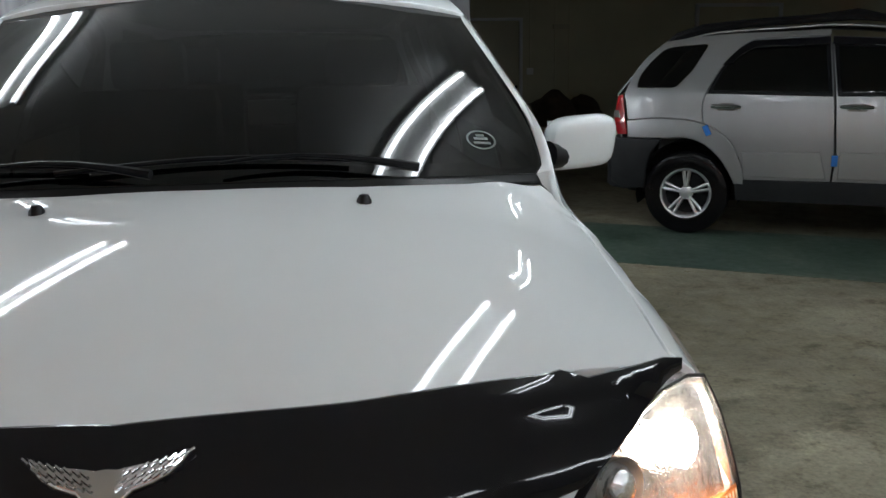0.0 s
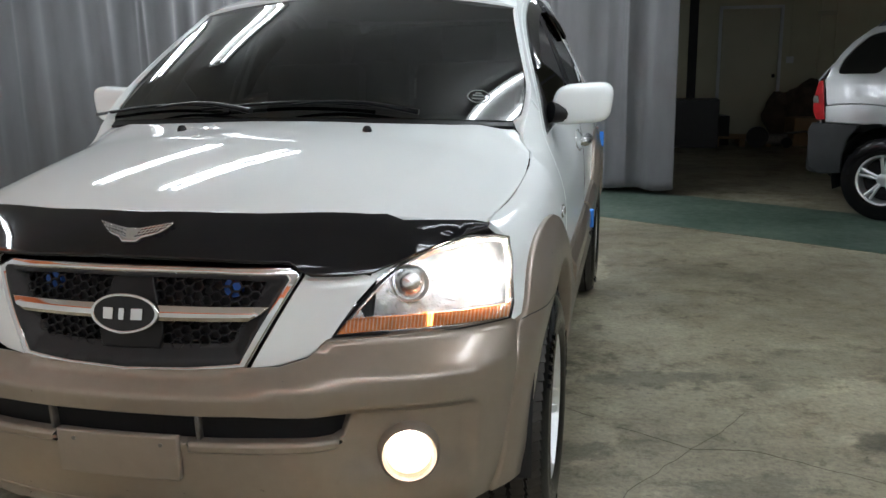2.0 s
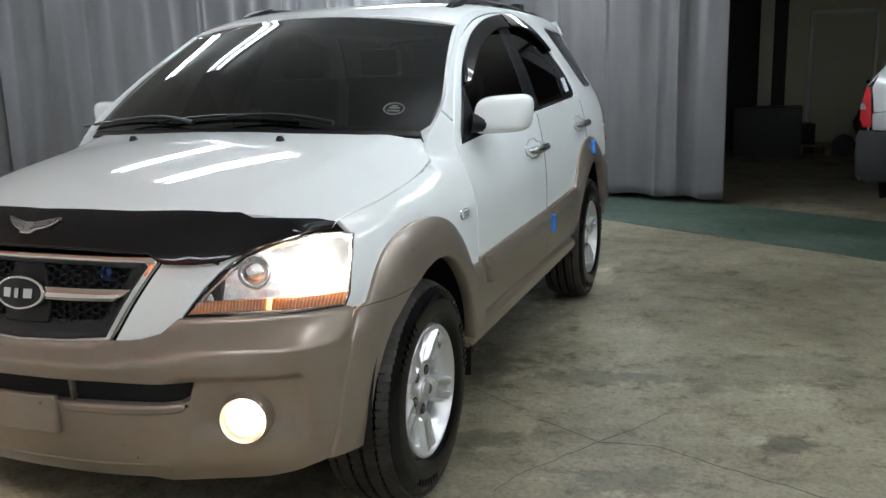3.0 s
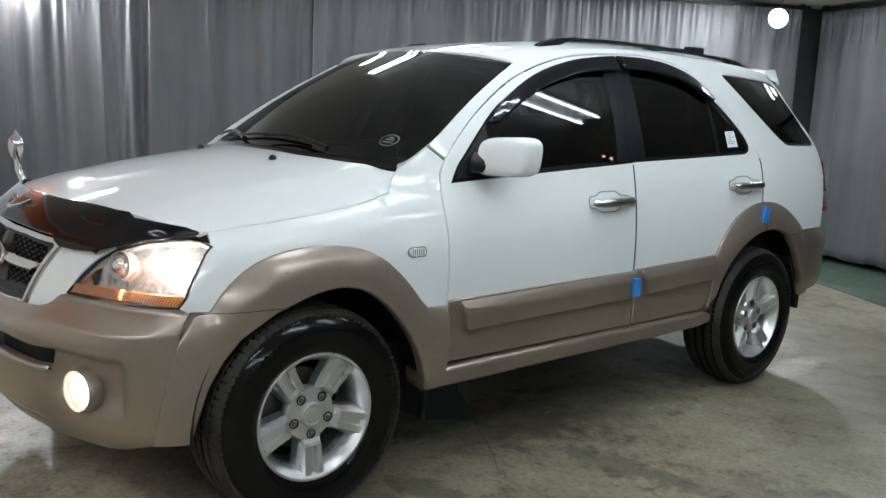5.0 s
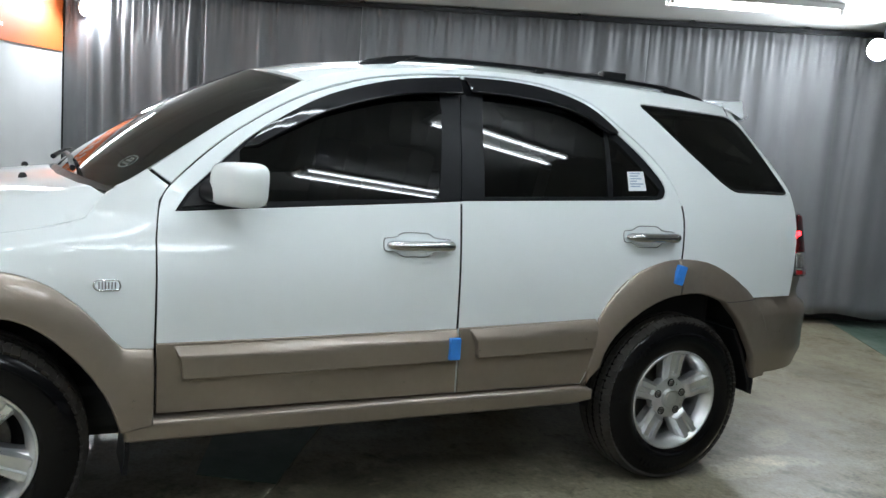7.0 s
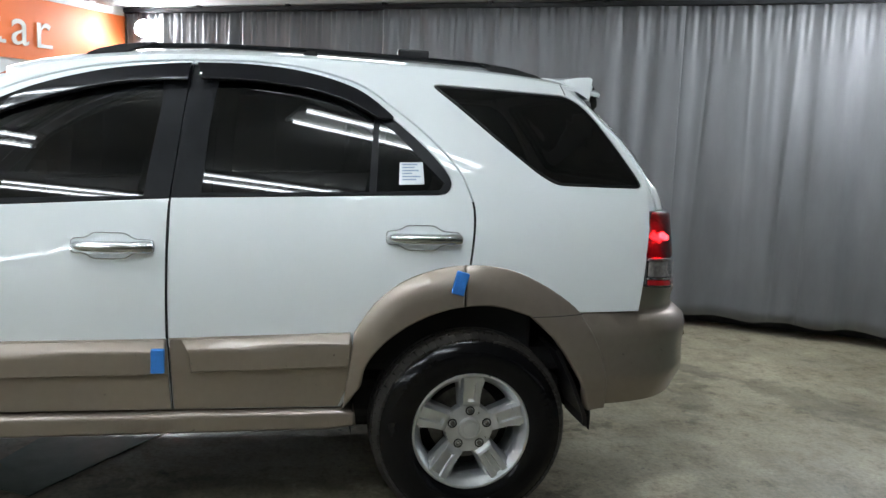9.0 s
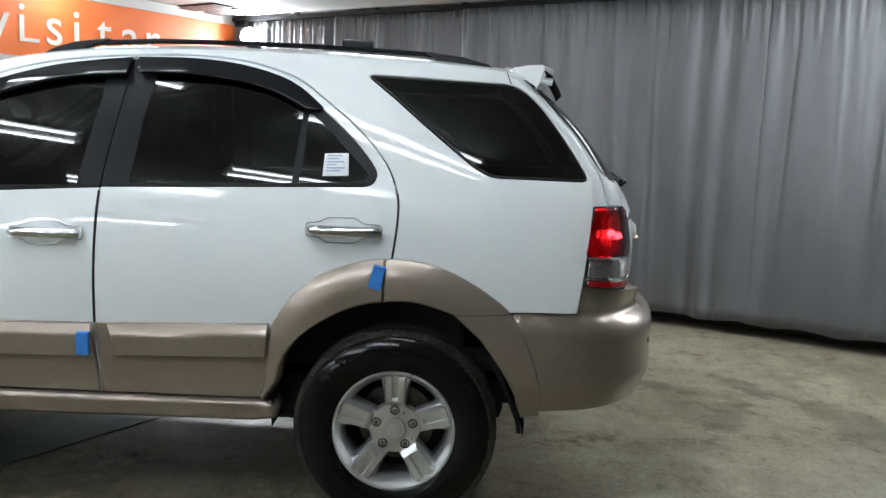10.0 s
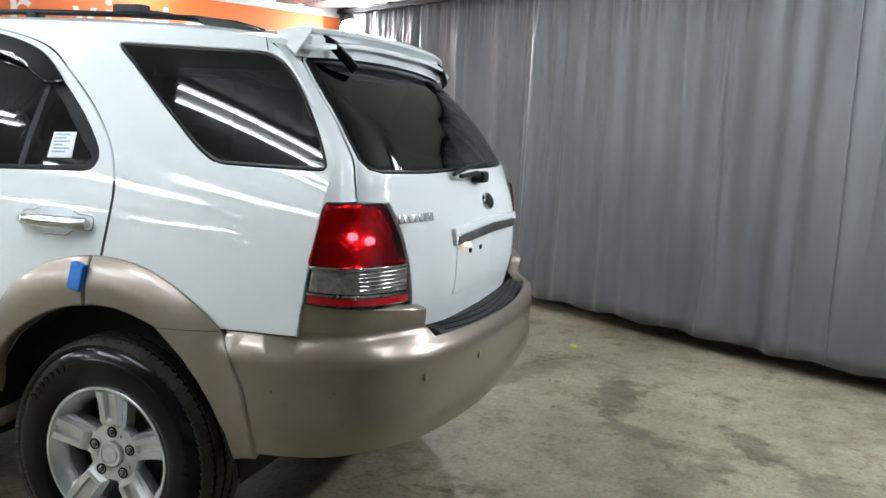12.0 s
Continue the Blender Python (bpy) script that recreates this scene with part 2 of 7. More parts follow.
def green_paint():
    m, nodes, links, b = make_material("worn_green_floor_paint")
    n1, n2 = noise_node(nodes, links, 1.6, 7, 0.65), noise_node(nodes, links, 14, 5, 0.6)
    r = ramp_node(nodes, [(0.32, (0.04, 0.07, 0.052)), (0.5, (0.075, 0.115, 0.09)), (0.62, (0.11, 0.15, 0.12)), (0.72, (0.2, 0.21, 0.165))])
    links.new(n1.outputs["Fac"], r.inputs["Fac"])
    links.new(r.outputs["Color"], b.inputs["Base Color"])
    mr = nodes.new("ShaderNodeMapRange")
    mr.inputs["To Min"].default_value, mr.inputs["To Max"].default_value = 0.25, 0.6
    links.new(n2.outputs["Fac"], mr.inputs["Value"])
    links.new(mr.outputs["Result"], b.inputs["Roughness"])
    return m


def fabric():
    m, nodes, links, b = make_material("grey_curtain_fabric")
    n1, n2 = noise_node(nodes, links, 3.0, 6, 0.6, (1, 1, 0.25)), noise_node(nodes, links, 420, 2, 0.5)
    r = ramp_node(nodes, [(0.3, (0.084, 0.086, 0.090)), (0.7, (0.132, 0.135, 0.141))])
    links.new(n1.outputs["Fac"], r.inputs["Fac"])
    links.new(r.outputs["Color"], b.inputs["Base Color"])
    b.inputs["Roughness"].default_value = 0.5
    b.inputs["Specular IOR Level"].default_value = 0.45
    b.inputs["Sheen Weight"].default_value = 0.25
    bp = nodes.new("ShaderNodeBump")
    bp.inputs["Strength"].default_value, bp.inputs["Distance"].default_value = 0.1, 0.002
    links.new(n2.outputs["Fac"], bp.inputs["Height"])
    links.new(bp.outputs["Normal"], b.inputs["Normal"])
    return m


CONCRETE, GREEN, FABRIC = concrete(), green_paint(), fabric()

# ---- building helpers ----


def empty(name, label="", category="", group="", kind="", at=(0, 0, 0)):
    ob = new(name)
    ob.location = at
    return tagged(ob, label, category, group, kind)


def mesh_object(name, verts, faces, material, parent=None, label="", normals=None, smooth=False, m=None):
    me = bpy.data.meshes.new(name)
    me.from_pydata([tuple(v) for v in verts], [], faces)
    me.materials.append(material)
    if smooth or normals is not None:
        me.polygons.foreach_set("use_smooth", [True] * len(me.polygons))
    me.update()
    if normals is not None:
        me.normals_split_custom_set([tuple(normals[l.vertex_index]) for l in me.loops])
    ob = new(name, me)
    if parent:
        ob.parent = parent
    if label:
        ob["label"] = label
    if m is not None:
        ob.matrix_basis = m
    return ob


def part(name, bm, material, parent, label="", smooth=False, m=None):
    me = bpy.data.meshes.new(name)
    bmesh.ops.recalc_face_normals(bm, faces=bm.faces[:])
    bm.to_mesh(me)
    bm.free()
    me.materials.append(material)
    if smooth:
        me.polygons.foreach_set("use_smooth", [True] * len(me.polygons))
        me.set_sharp_from_angle(angle=radians(38))
    ob = new(name, me)
    if parent:
        ob.parent = parent
    if label:
        ob["label"] = label
    if m is not None:
        ob.matrix_basis = m
    return ob


def box(size, at=(0, 0, 0), bevel=0.0, turn=None, bm=None, segments=2):
    """A box with rounded edges, added to bm or to a new bmesh."""
    own = bmesh.new()
    bmesh.ops.create_cube(own, size=1)
    bmesh.ops.scale(own, vec=size, verts=own.verts)
    if bevel:
        bmesh.ops.bevel(own, geom=own.edges[:], offset=bevel, segments=segments, affect="EDGES", profile=0.6)
    bmesh.ops.transform(own, matrix=Matrix.Translation(at) @ (turn or Matrix()), verts=own.verts)
    return merge(bm, own)


def merge(bm, own):
    if bm is None:
        return own
    tmp = bpy.data.meshes.new("tmp")
    own.to_mesh(tmp)
    own.free()
    bm.from_mesh(tmp)
    bpy.data.meshes.remove(tmp)
    return bm


def lathe(profile, axis="x", n=48, bm=None, at=(0, 0, 0)):
    """A turned form: profile of (along, radius) round the axis."""
    own = bmesh.new()
    rings = []
    for a, r in profile:
        ring = []
        for i in range(n):
            c, s = math.cos(2 * math.pi * i / n) * r, math.sin(2 * math.pi * i / n) * r
            p = {"x": (a, c, s), "y": (c, a, s), "z": (c, s, a)}[axis]
            ring.append(own.verts.new(Vector(p) + Vector(at)))
        rings.append(ring)
    for r0, r1 in zip(rings, rings[1:]):
        for i in range(n):
            own.faces.new((r0[i], r0[(i + 1) % n], r1[(i + 1) % n], r1[i]))
    bmesh.ops.remove_doubles(own, verts=own.verts, dist=1e-5)
    return merge(bm, own)


def tube(points, radius, n=10, bm=None, flat=1.0):
    """A round bar along points; radius may be a list. flat squeezes it in z."""
    own = bmesh.new()
    pts = [Vector(p) for p in points]
    radii = radius if isinstance(radius, (list, tuple)) else [radius] * len(pts)
    rings = []
    for i, p in enumerate(pts):
        d = (pts[min(i + 1, len(pts) - 1)] - pts[max(i - 1, 0)]).normalized()
        side = d.cross(Vector((0, 0, 1)))
        side = side.normalized() if side.length > 1e-3 else Vector((1, 0, 0))
        up = side.cross(d)
        rings.append([own.verts.new(p + radii[i] * (math.cos(2 * math.pi * k / n) * side + flat * math.sin(2 * math.pi * k / n) * up)) for k in range(n)])
    for r0, r1 in zip(rings, rings[1:]):
        for k in range(n):
            own.faces.new((r0[k], r0[(k + 1) % n], r1[(k + 1) % n], r1[k]))
    own.faces.new(rings[0])
    own.faces.new(rings[-1])
    return merge(bm, own)


def spline(points, per=6, closed=False):
    """Catmull-Rom through the points."""
    p = [np.array(q, float) for q in points]
    n, out = len(p), []
    for i in range(n if closed else n - 1):
        if closed:
            a, b, c, d = p[i - 1], p[i], p[(i + 1) % n], p[(i + 2) % n]
        else:
            a, b, c, d = p[max(i - 1, 0)], p[i], p[i + 1], p[min(i + 2, n - 1)]
        for k in range(per):
            t = k / per
            out.append(0.5 * (2 * b + (c - a) * t + (2 * a - 5 * b + 4 * c - d) * t * t + (3 * b - a - 3 * c + d) * t ** 3))
    if not closed:
        out.append(p[-1])
    return [tuple(q) for q in out]


def rounded(points, r=0.03, n=4):
    """A closed outline with its corners rounded."""
    out, k = [], len(points)
    for i in range(k):
        a, b, c = (np.array(points[j % k], float) for j in (i - 1, i, i + 1))
        la, lc = np.linalg.norm(a - b), np.linalg.norm(c - b)
        q = min(r, la * 0.45, lc * 0.45)
        s, e = b + (a - b) / la * q, b + (c - b) / lc * q
        for j in range(n + 1):
            t = j / n
            out.append(tuple((1 - t) ** 2 * s + 2 * t * (1 - t) * b + t * t * e))
    return out


def dense(points, step):
    out = []
    for a, b in zip(points, points[1:] + points[:1]):
        a, b = np.array(a, float), np.array(b, float)
        n = max(1, int(math.ceil(np.linalg.norm(b - a) / step)))
        out += [tuple(a + (b - a) * k / n) for k in range(n)]
    keep = []
    for p in out:
        if not keep or np.hypot(p[0] - keep[-1][0], p[1] - keep[-1][1]) > 1e-4:
            keep.append(p)
    return keep


def dense_line(points, n):
    """n + 1 points spread evenly over the spans of an open line."""
    p = np.array(points, float)
    t = np.linspace(0, len(p) - 1, n + 1)
    return [tuple(np.interp(k, range(len(p)), p[:, i]) for i in range(p.shape[1])) for k in t]


def area2(p):
    return sum(a[0] * b[1] - b[0] * a[1] for a, b in zip(p, p[1:] + p[:1])) / 2


def offset(points, d):
    """The outline (counter-clockwise) moved inwards by d."""
    p = np.array(points)
    e = np.roll(p, -1, 0) - p
    e /= np.linalg.norm(e, axis=1)[:, None] + 1e-12
    nrm = np.stack([-e[:, 1], e[:, 0]], 1)
    m = nrm + np.roll(nrm, 1, 0)
    m /= np.maximum((m * m).sum(1)[:, None] / 2, 0.5)
    return [tuple(q) for q in p + m * d]


def inside(pts, poly):
    pts, poly = np.asarray(pts), np.asarray(poly)
    x, y = pts[:, 0], pts[:, 1]
    res = np.zeros(len(pts), bool)
    j = len(poly) - 1
    for i in range(len(poly)):
        xi, yi, xj, yj = *poly[i], *poly[j]
        if yi != yj:
            res ^= ((yi > y) != (yj > y)) & (x < (xj - xi) * (y - yi) / (yj - yi) + xi)
        j = i
    return res


def panel(name, outline, fmap, out, material, parent, label="", gap=0.0025, edge=0.003, depth=0.015, step=0.035, holes=()):
    """A sheet with rolled edges on the surface fmap(u, v), inside the outline; out is the rough outward direction."""
    def ready(o, sign):
        o = dense(list(o), step)
        return o if area2(o) * sign > 0 else o[::-1]
    loops = [ready(outline, 1)] + [ready(h, -1) for h in holes]
    inner = [offset(o, gap + edge) for o in loops]
    outer = [offset(o, gap) for o in loops]
    flat, edges = [], []
    for o in inner:
        k = len(flat)
        flat += o
        edges += [(k + i, k + (i + 1) % len(o)) for i in range(len(o))]
    b = np.array(inner[0])
    us, vs = np.arange(b[:, 0].min() + step / 2, b[:, 0].max(), step), np.arange(b[:, 1].min() + step / 2, b[:, 1].max(), step)
    if len(us) and len(vs):
        g = np.array([(u, v) for u in us for v in vs])
        ok = inside(g, inner[0])
        for h in inner[1:]:
            ok &= ~inside(g, h)
        g = g[ok]
        if len(g):
            fl = np.array(flat)
            far = np.array([np.min(np.hypot(fl[:, 0] - q[0], fl[:, 1] - q[1])) > step * 0.5 for q in g])
            flat += [tuple(q) for q in g[far]]
    from_cdt = delaunay_2d_cdt([Vector(p) for p in flat], edges, [], 0, 1e-6)
    pts, tris = [tuple(p) for p in from_cdt[0]], from_cdt[2]
    mid = np.array([np.mean([pts[i] for i in t], 0) for t in tris])
    ok = inside(mid, inner[0])
    for h in inner[1:]:
        ok &= ~inside(mid, h)
    tris = [t for t, k in zip(tris, ok) if k]
    out = out if callable(out) else Vector(out)

    def spot(p):
        return Vector(fmap(p[0], p[1]))

    def normal(p):
        e = 0.004
        n = (spot((p[0] + e, p[1])) - spot((p[0] - e, p[1]))).cross(spot((p[0], p[1] + e)) - spot((p[0], p[1] - e)))
        n.normalize()
        return n if n.dot(out(p) if callable(out) else out) >= 0 else -n
    verts, nrm, faces = [spot(p) for p in pts], [normal(p) for p in pts], []
    for t in tris:
        a, b2, c = (verts[i] for i in t)
        faces.append(tuple(t) if (b2 - a).cross(c - a).dot(nrm[t[0]]) > 0 else tuple(reversed(t)))
    for o_in, o_out in zip(inner, outer):
        k, n = len(verts), len(o_in)
        for p, q in zip(o_in, o_out):
            nn, a, b2 = normal(p), spot(p), spot(q)
            away = (b2 - a)
            away = (away - nn * away.dot(nn))
            away = away.normalized() if away.length > 1e-9 else nn
            verts += [a, b2 - nn * edge, b2 - nn * depth]
            nrm += [nn, (away * 0.9 + nn * 0.45).normalized(), away]
        for i in range(n):
            j = (i + 1) % n
            for r in (0, 1):
                f = (k + 3 * i + r, k + 3 * j + r, k + 3 * j + r + 1, k + 3 * i + r + 1)
                a, b2, c = verts[f[0]], verts[f[1]], verts[f[2]]
                faces.append(f if (b2 - a).cross(c - a).dot(nrm[f[2]]) > 0 else f[::-1])
    return mesh_object(name, verts, faces, material, parent, label, normals=nrm)


def bridge(name, edge_a, edge_b, mids, material, parent, label="", n=5):
    """A curved band between two lines of points; mids pull its middle."""
    verts, faces = [], []
    for a, b, m in zip(edge_a, edge_b, mids):
        a, b, m = Vector(a), Vector(b), Vector(m)
        for k in range(n + 1):
            t = k / n
            verts.append((1 - t) ** 2 * a + 2 * t * (1 - t) * m + t * t * b)
    for i in range(len(edge_a) - 1):
        for k in range(n):
            q = i * (n + 1) + k
            faces.append((q, q + 1, q + n + 2, q + n + 1))
    bm = bmesh.new()
    vs = [bm.verts.new(v) for v in verts]
    for f in faces:
        bm.faces.new([vs[i] for i in f])
    return part(name, bm, material, parent, label, True)

# ---- the room ----
U, V = Vector((0.857, -0.515, 0)), Vector((0.515, 0.857, 0))
CORNER = Vector((-5.36, 0.42, 0))
CEIL = 2.56


def wall(name, a, b, height, material, thick=0.2, base=0.0, flip=False):
    """A wall from a to b; its thickness lies on the far side."""
    a, b = Vector((a[0], a[1], 0)), Vector((b[0], b[1], 0))
    d = (b - a).normalized()
    n = Vector((-d.y, d.x, 0)) * (-1 if flip else 1) * thick
    bm = bmesh.new()
    lo = [bm.verts.new(p + Vector((0, 0, base))) for p in (a, b, b + n, a + n)]
    hi = [bm.verts.new(p + Vector((0, 0, base + height))) for p in (a, b, b + n, a + n)]
    bm.faces.new(lo)
    bm.faces.new(hi)
    for i in range(4):
        bm.faces.new((lo[i], lo[(i + 1) % 4], hi[(i + 1) % 4], hi[i]))
    return tagged(part(name, bm, material, None), kind="structure", label="plain painted wall of the garage", category="wall")


def sheet(name, pts, z, material, label, category, down=0.05, kind="structure"):
    bm = bmesh.new()
    a = [bm.verts.new((x, y, z)) for x, y in pts]
    b = [bm.verts.new((x, y, z - down)) for x, y in pts]
    bm.faces.new(a)
    bm.faces.new(b)
    for i in range(len(pts)):
        bm.faces.new((a[i], a[(i + 1) % len(pts)], b[(i + 1) % len(pts)], b[i]))
    return tagged(part(name, bm, material, None), label, category, kind=kind)


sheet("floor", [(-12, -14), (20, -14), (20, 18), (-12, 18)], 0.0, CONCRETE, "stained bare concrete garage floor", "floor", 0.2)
# green paint: the band before the far curtain, and the old corner under the car
P0, P1 = Vector((-2.4, 7.15, 0)), Vector((9.0, 0.32, 0))
band = [P0, P1, P1 + V * 1.5, P0 + V * 1.5]
sheet("painted_floor_band", [(p.x, p.y) for p in band], 0.004, GREEN, "worn dark green painted band on the concrete", "floor paint", 0.004)
Q = Vector((0.525, 1.08, 0))
sheet("painted_floor_patch", [(p.x, p.y) for p in (Q, Q - U * 2.6, Q - U * 2.6 - V * 0.9, Q - V * 0.33)], 0.004, GREEN, "old green paint patch on the concrete", "floor paint", 0.004)

sheet("ceiling", [(-12, -14), (20, -14), (20, 18), (-12, 18)], CEIL + 0.1, CEILING, "white painted garage ceiling", "ceiling", 0.1)
sign_end = CORNER + U * 14
right_end = sign_end + V * 15
wall("wall_sign", CORNER, sign_end, CEIL, WALL_WHITE, flip=True)
wall("wall_right", sign_end, (right_end.x, 13.4), CEIL, OLIVE, flip=True)
wall("wall_back", (right_end.x + 1, 13.4), (1.2, 13.4), CEIL, OLIVE, flip=True)
side_start = CORNER - V * 0.1 - U * 0.25
wall("wall_side", side_start, side_start + V * 15.6, CEIL, DARK_WALL)
# return beside the back door
wall("wall_return", (1.93, 12.2), (1.93, 13.4), CEIL, OLIVE)

# orange band with lettering on the sign wall
ANG = math.degrees(math.atan2(U.y, U.x))
on_wall = Matrix.Translation(CORNER) @ Matrix.Rotation(radians(ANG), 4, "Z")
sign = empty("wall_sign_band", "orange painted sign band with white typewriter lettering", "sign")
sign.matrix_basis = on_wall
part("band", box((9.0, 0.012, 0.535), (4.52, 0.010, 1.935 + 0.2675), 0.002), ORANGE, sign, "flat orange panel")


def lettering(name, text, size, material, parent, m, depth=0.006, spacing=1.0, label=""):
    cu = bpy.data.curves.new(name, "FONT")
    cu.body, cu.size, cu.extrude, cu.space_character = text, size, depth, spacing
    tmp = new("tmp_text", cu)
    bpy.context.view_layer.update()
    me = bpy.data.meshes.new_from_object(tmp.evaluated_get(bpy.context.evaluated_depsgraph_get()))
    bpy.data.objects.remove(tmp)
    me.materials.append(material)
    ob = new(name, me)
    ob.parent = parent
    ob.matrix_basis = m
    if label:
        ob["label"] = label
    return ob


def curtain(name, a, b, label, z0=0.06, z1=2.5, seed=1, amp=0.035, pitch=0.19):
    """A hanging pleated sheet from a to b, gathered at the top."""
    rng = random.Random(seed)
    a, b = Vector((a[0], a[1], 0)), Vector((b[0], b[1], 0))
    length = (b - a).length
    d = (b - a).normalized()
    n = Vector((d.y, -d.x, 0))
    waves = [(2 * math.pi / (pitch * rng.uniform(0.55, 2.6)), rng.uniform(0, 6.28), rng.uniform(0.3, 1.0)) for _ in range(7)]
    slow = [(2 * math.pi / rng.uniform(0.9, 2.5), rng.uniform(0, 6.28)) for _ in range(3)]
    norm = sum(w[2] for w in waves) * 0.55
    # single sharp creases: place, width, depth, the height where they are strongest, slant
    creases = [(rng.uniform(0, length), rng.uniform(0.010, 0.03), rng.choice((-1, 1, 1)) * rng.uniform(0.010, 0.026), rng.uniform(0.0, 1.0), rng.uniform(-0.10, 0.10)) for _ in range(int(length * 2.4) + 3)]
    cols, rows = int(length / 0.011), 26
    grid = np.linspace(0, length, cols + 1)
    verts, faces = [], []
    for j in range(rows + 1):
        f = j / rows
        top = max(0, (f - 0.84) / 0.16)
        drift = 0.05 * np.sin(1.3 * f + grid * 2.1 + seed)
        w = sum(g * np.sin(k * (grid + drift * (1 - f)) + p) for k, p, g in waves) / norm
        w = np.sign(w) * np.abs(w) ** 0.85
        env = 0.5 + 0.5 * sum(np.sin(k * grid + p) for k, p in slow) / 3
        pinch = (0.22 * np.sin(2 * math.pi * grid / 0.083 + 1.4 * np.sin(4.3 * grid + seed)) + 0.16 * np.sin(2 * math.pi * grid / 0.051 + np.sin(7 * grid))) * top
        depth = amp * (w * env * (1 - 0.45 * top) + pinch)
        for c0, cw, cd, ch, slant in creases:
            q = (grid - c0 - slant * (f - ch)) / cw
            depth = depth + cd * math.exp(-((f - ch) / 0.45) ** 2) * np.exp(-np.abs(q) ** 1.3)
        sag = 0.012 * np.sin(2 * math.pi * grid / 0.5 + seed) * (1 - f)
        for s, y, dz in zip(grid, depth, sag):
            p = a + d * float(s) + n * float(y)
            verts.append((p.x, p.y, z0 + (z1 - z0) * f + float(dz)))
    for j in range(rows):
        for i in range(cols):
            k = j * (cols + 1) + i
            faces.append((k, k + 1, k + cols + 2, k + cols + 1))
    ob = mesh_object(name, verts, faces, FABRIC, None, smooth=True)
    md = ob.modifiers.new("thickness", "SOLIDIFY")
    md.thickness = 0.003
    return tagged(ob, label, "curtain", "grey curtains round the bay")


def along(s, off=0.0):
    p = CORNER + V * s + U * off
    return (p.x, p.y)


LABEL = "long grey satin curtain hanging in pleats from a ceiling rail"
for s0, s1, o0, o1, seed, amp in ((0.02, 1.45, 0.02, 0.0, 3, 0.055), (1.41, 2.91, 0.05, 0.02, 9, 0.045), (2.87, 5.42, 0.08, 0.06, 8, 0.04), (5.38, 7.7, 0.03, 0.1, 15, 0.045)):
    curtain("curtain", along(s0, o0), along(s1, o1), LABEL, z0=0.10, seed=seed, amp=amp)
curtain("curtain", (-1.25, 7.25), (1.526, 6.42), "grey satin curtain with a free edge at the opening", seed=21, amp=0.04, pitch=0.26)
def curtain_rail(length, m, step):
    rail = empty("curtain_rail", "black metal curtain rail under the ceiling", "curtain rail", "curtain rails")
    rail.matrix_basis = m
    part("track", box((length, 0.035, 0.04), (0, 0, 0), 0.004), BLACK_TRIM, rail, "black track")
    for k in range(int(length / step) + 1):
        part("bracket", box((0.04, 0.05, 0.03), (-length / 2 + 0.05 + step * k, 0, 0.02), 0.004), BLACK_TRIM, rail)


curtain_rail(7.9, Matrix.Translation((*along(3.85, 0.05), 2.525)) @ Matrix.Rotation(math.atan2(V.y, V.x), 4, "Z"), 0.97)
curtain_rail(2.95, Matrix.Translation((0.15, 6.83, 2.525)) @ Matrix.Rotation(math.atan2(-0.83, 2.776), 4, "Z"), 0.95)


# cracks in the slab
CRACK = simple("crack_dirt", (0.09, 0.08, 0.062), 0.9, vary=0.3, scale=30.0)
for line, wide in (([(1.10, 0.70), (1.18, 0.67), (1.37, 0.555), (1.57, 0.58), (1.78, 0.49), (2.13, 0.35), (2.6, 0.2)], 0.005), ([(1.6, 0.93), (1.485, 0.72), (1.372, 0.555), (1.15, 0.2), (1.05, -0.1)], 0.004), ([(-0.9, 1.95), (0.51, 1.09), (0.83, 0.90), (1.16, 0.68)], 0.007)):
    rng = random.Random(int(line[0][0] * 100))
    pts = [Vector((x + rng.uniform(-0.006, 0.006), y + rng.uniform(-0.006, 0.006), 0.0)) for x, y in dense(line, 0.06)[:-1]]
    n = int(sum(math.dist(a, b) for a, b in zip(line, line[1:])) / 0.06)
    pts = pts[:max(4, n)]
    bm = bmesh.new()
    rows = []
    for i, q in enumerate(pts):
        d = (pts[min(i + 1, len(pts) - 1)] - pts[max(i - 1, 0)]).normalized()
        w = wide * rng.uniform(0.1, 0.75) / 2
        rows.append([bm.verts.new((q.x - d.y * w, q.y + d.x * w, 0.0012)), bm.verts.new((q.x, q.y, 0.0026)), bm.verts.new((q.x + d.y * w, q.y - d.x * w, 0.0012))])
    for a, c in zip(rows, rows[1:]):
        for k in (0, 1):
            bm.faces.new((a[k], a[k + 1], c[k + 1], c[k]))
    tagged(part("floor_crack", bm, CRACK, None), "thin dark dirt-filled crack in the concrete floor", "crack", "cracks in the floor", kind="structure")


# ---- lamps ----
def tube_fixture():
    fx = empty("ceiling_light", "twin fluorescent tube batten under the ceiling, several unseen copies added as fill light", "ceiling light", "ceiling tube lights")
    part("housing", box((0.21, 1.24, 0.045), (0, 0, -0.0225), 0.008), CEILING, fx, "white sheet-metal housing")
    for sx in (-0.075, 0.075):
        part("tube", lathe([(-0.59, 0.0), (-0.59, 0.013), (0.59, 0.013), (0.59, 0.0)], "y", 14, at=(sx, 0, -0.062)), TUBE_GLOW, fx, "lit white tube")
        for ey in (-0.605, 0.605):
            part("end_cap", box((0.03, 0.03, 0.05), (sx, ey, -0.06), 0.004), CEILING, fx)
    return fx


def place_fixture(ob, x, y):
    return copy_thing(ob, Matrix.Translation((x, y, CEIL)) @ Matrix.Rotation(radians(-25), 4, "Z"))


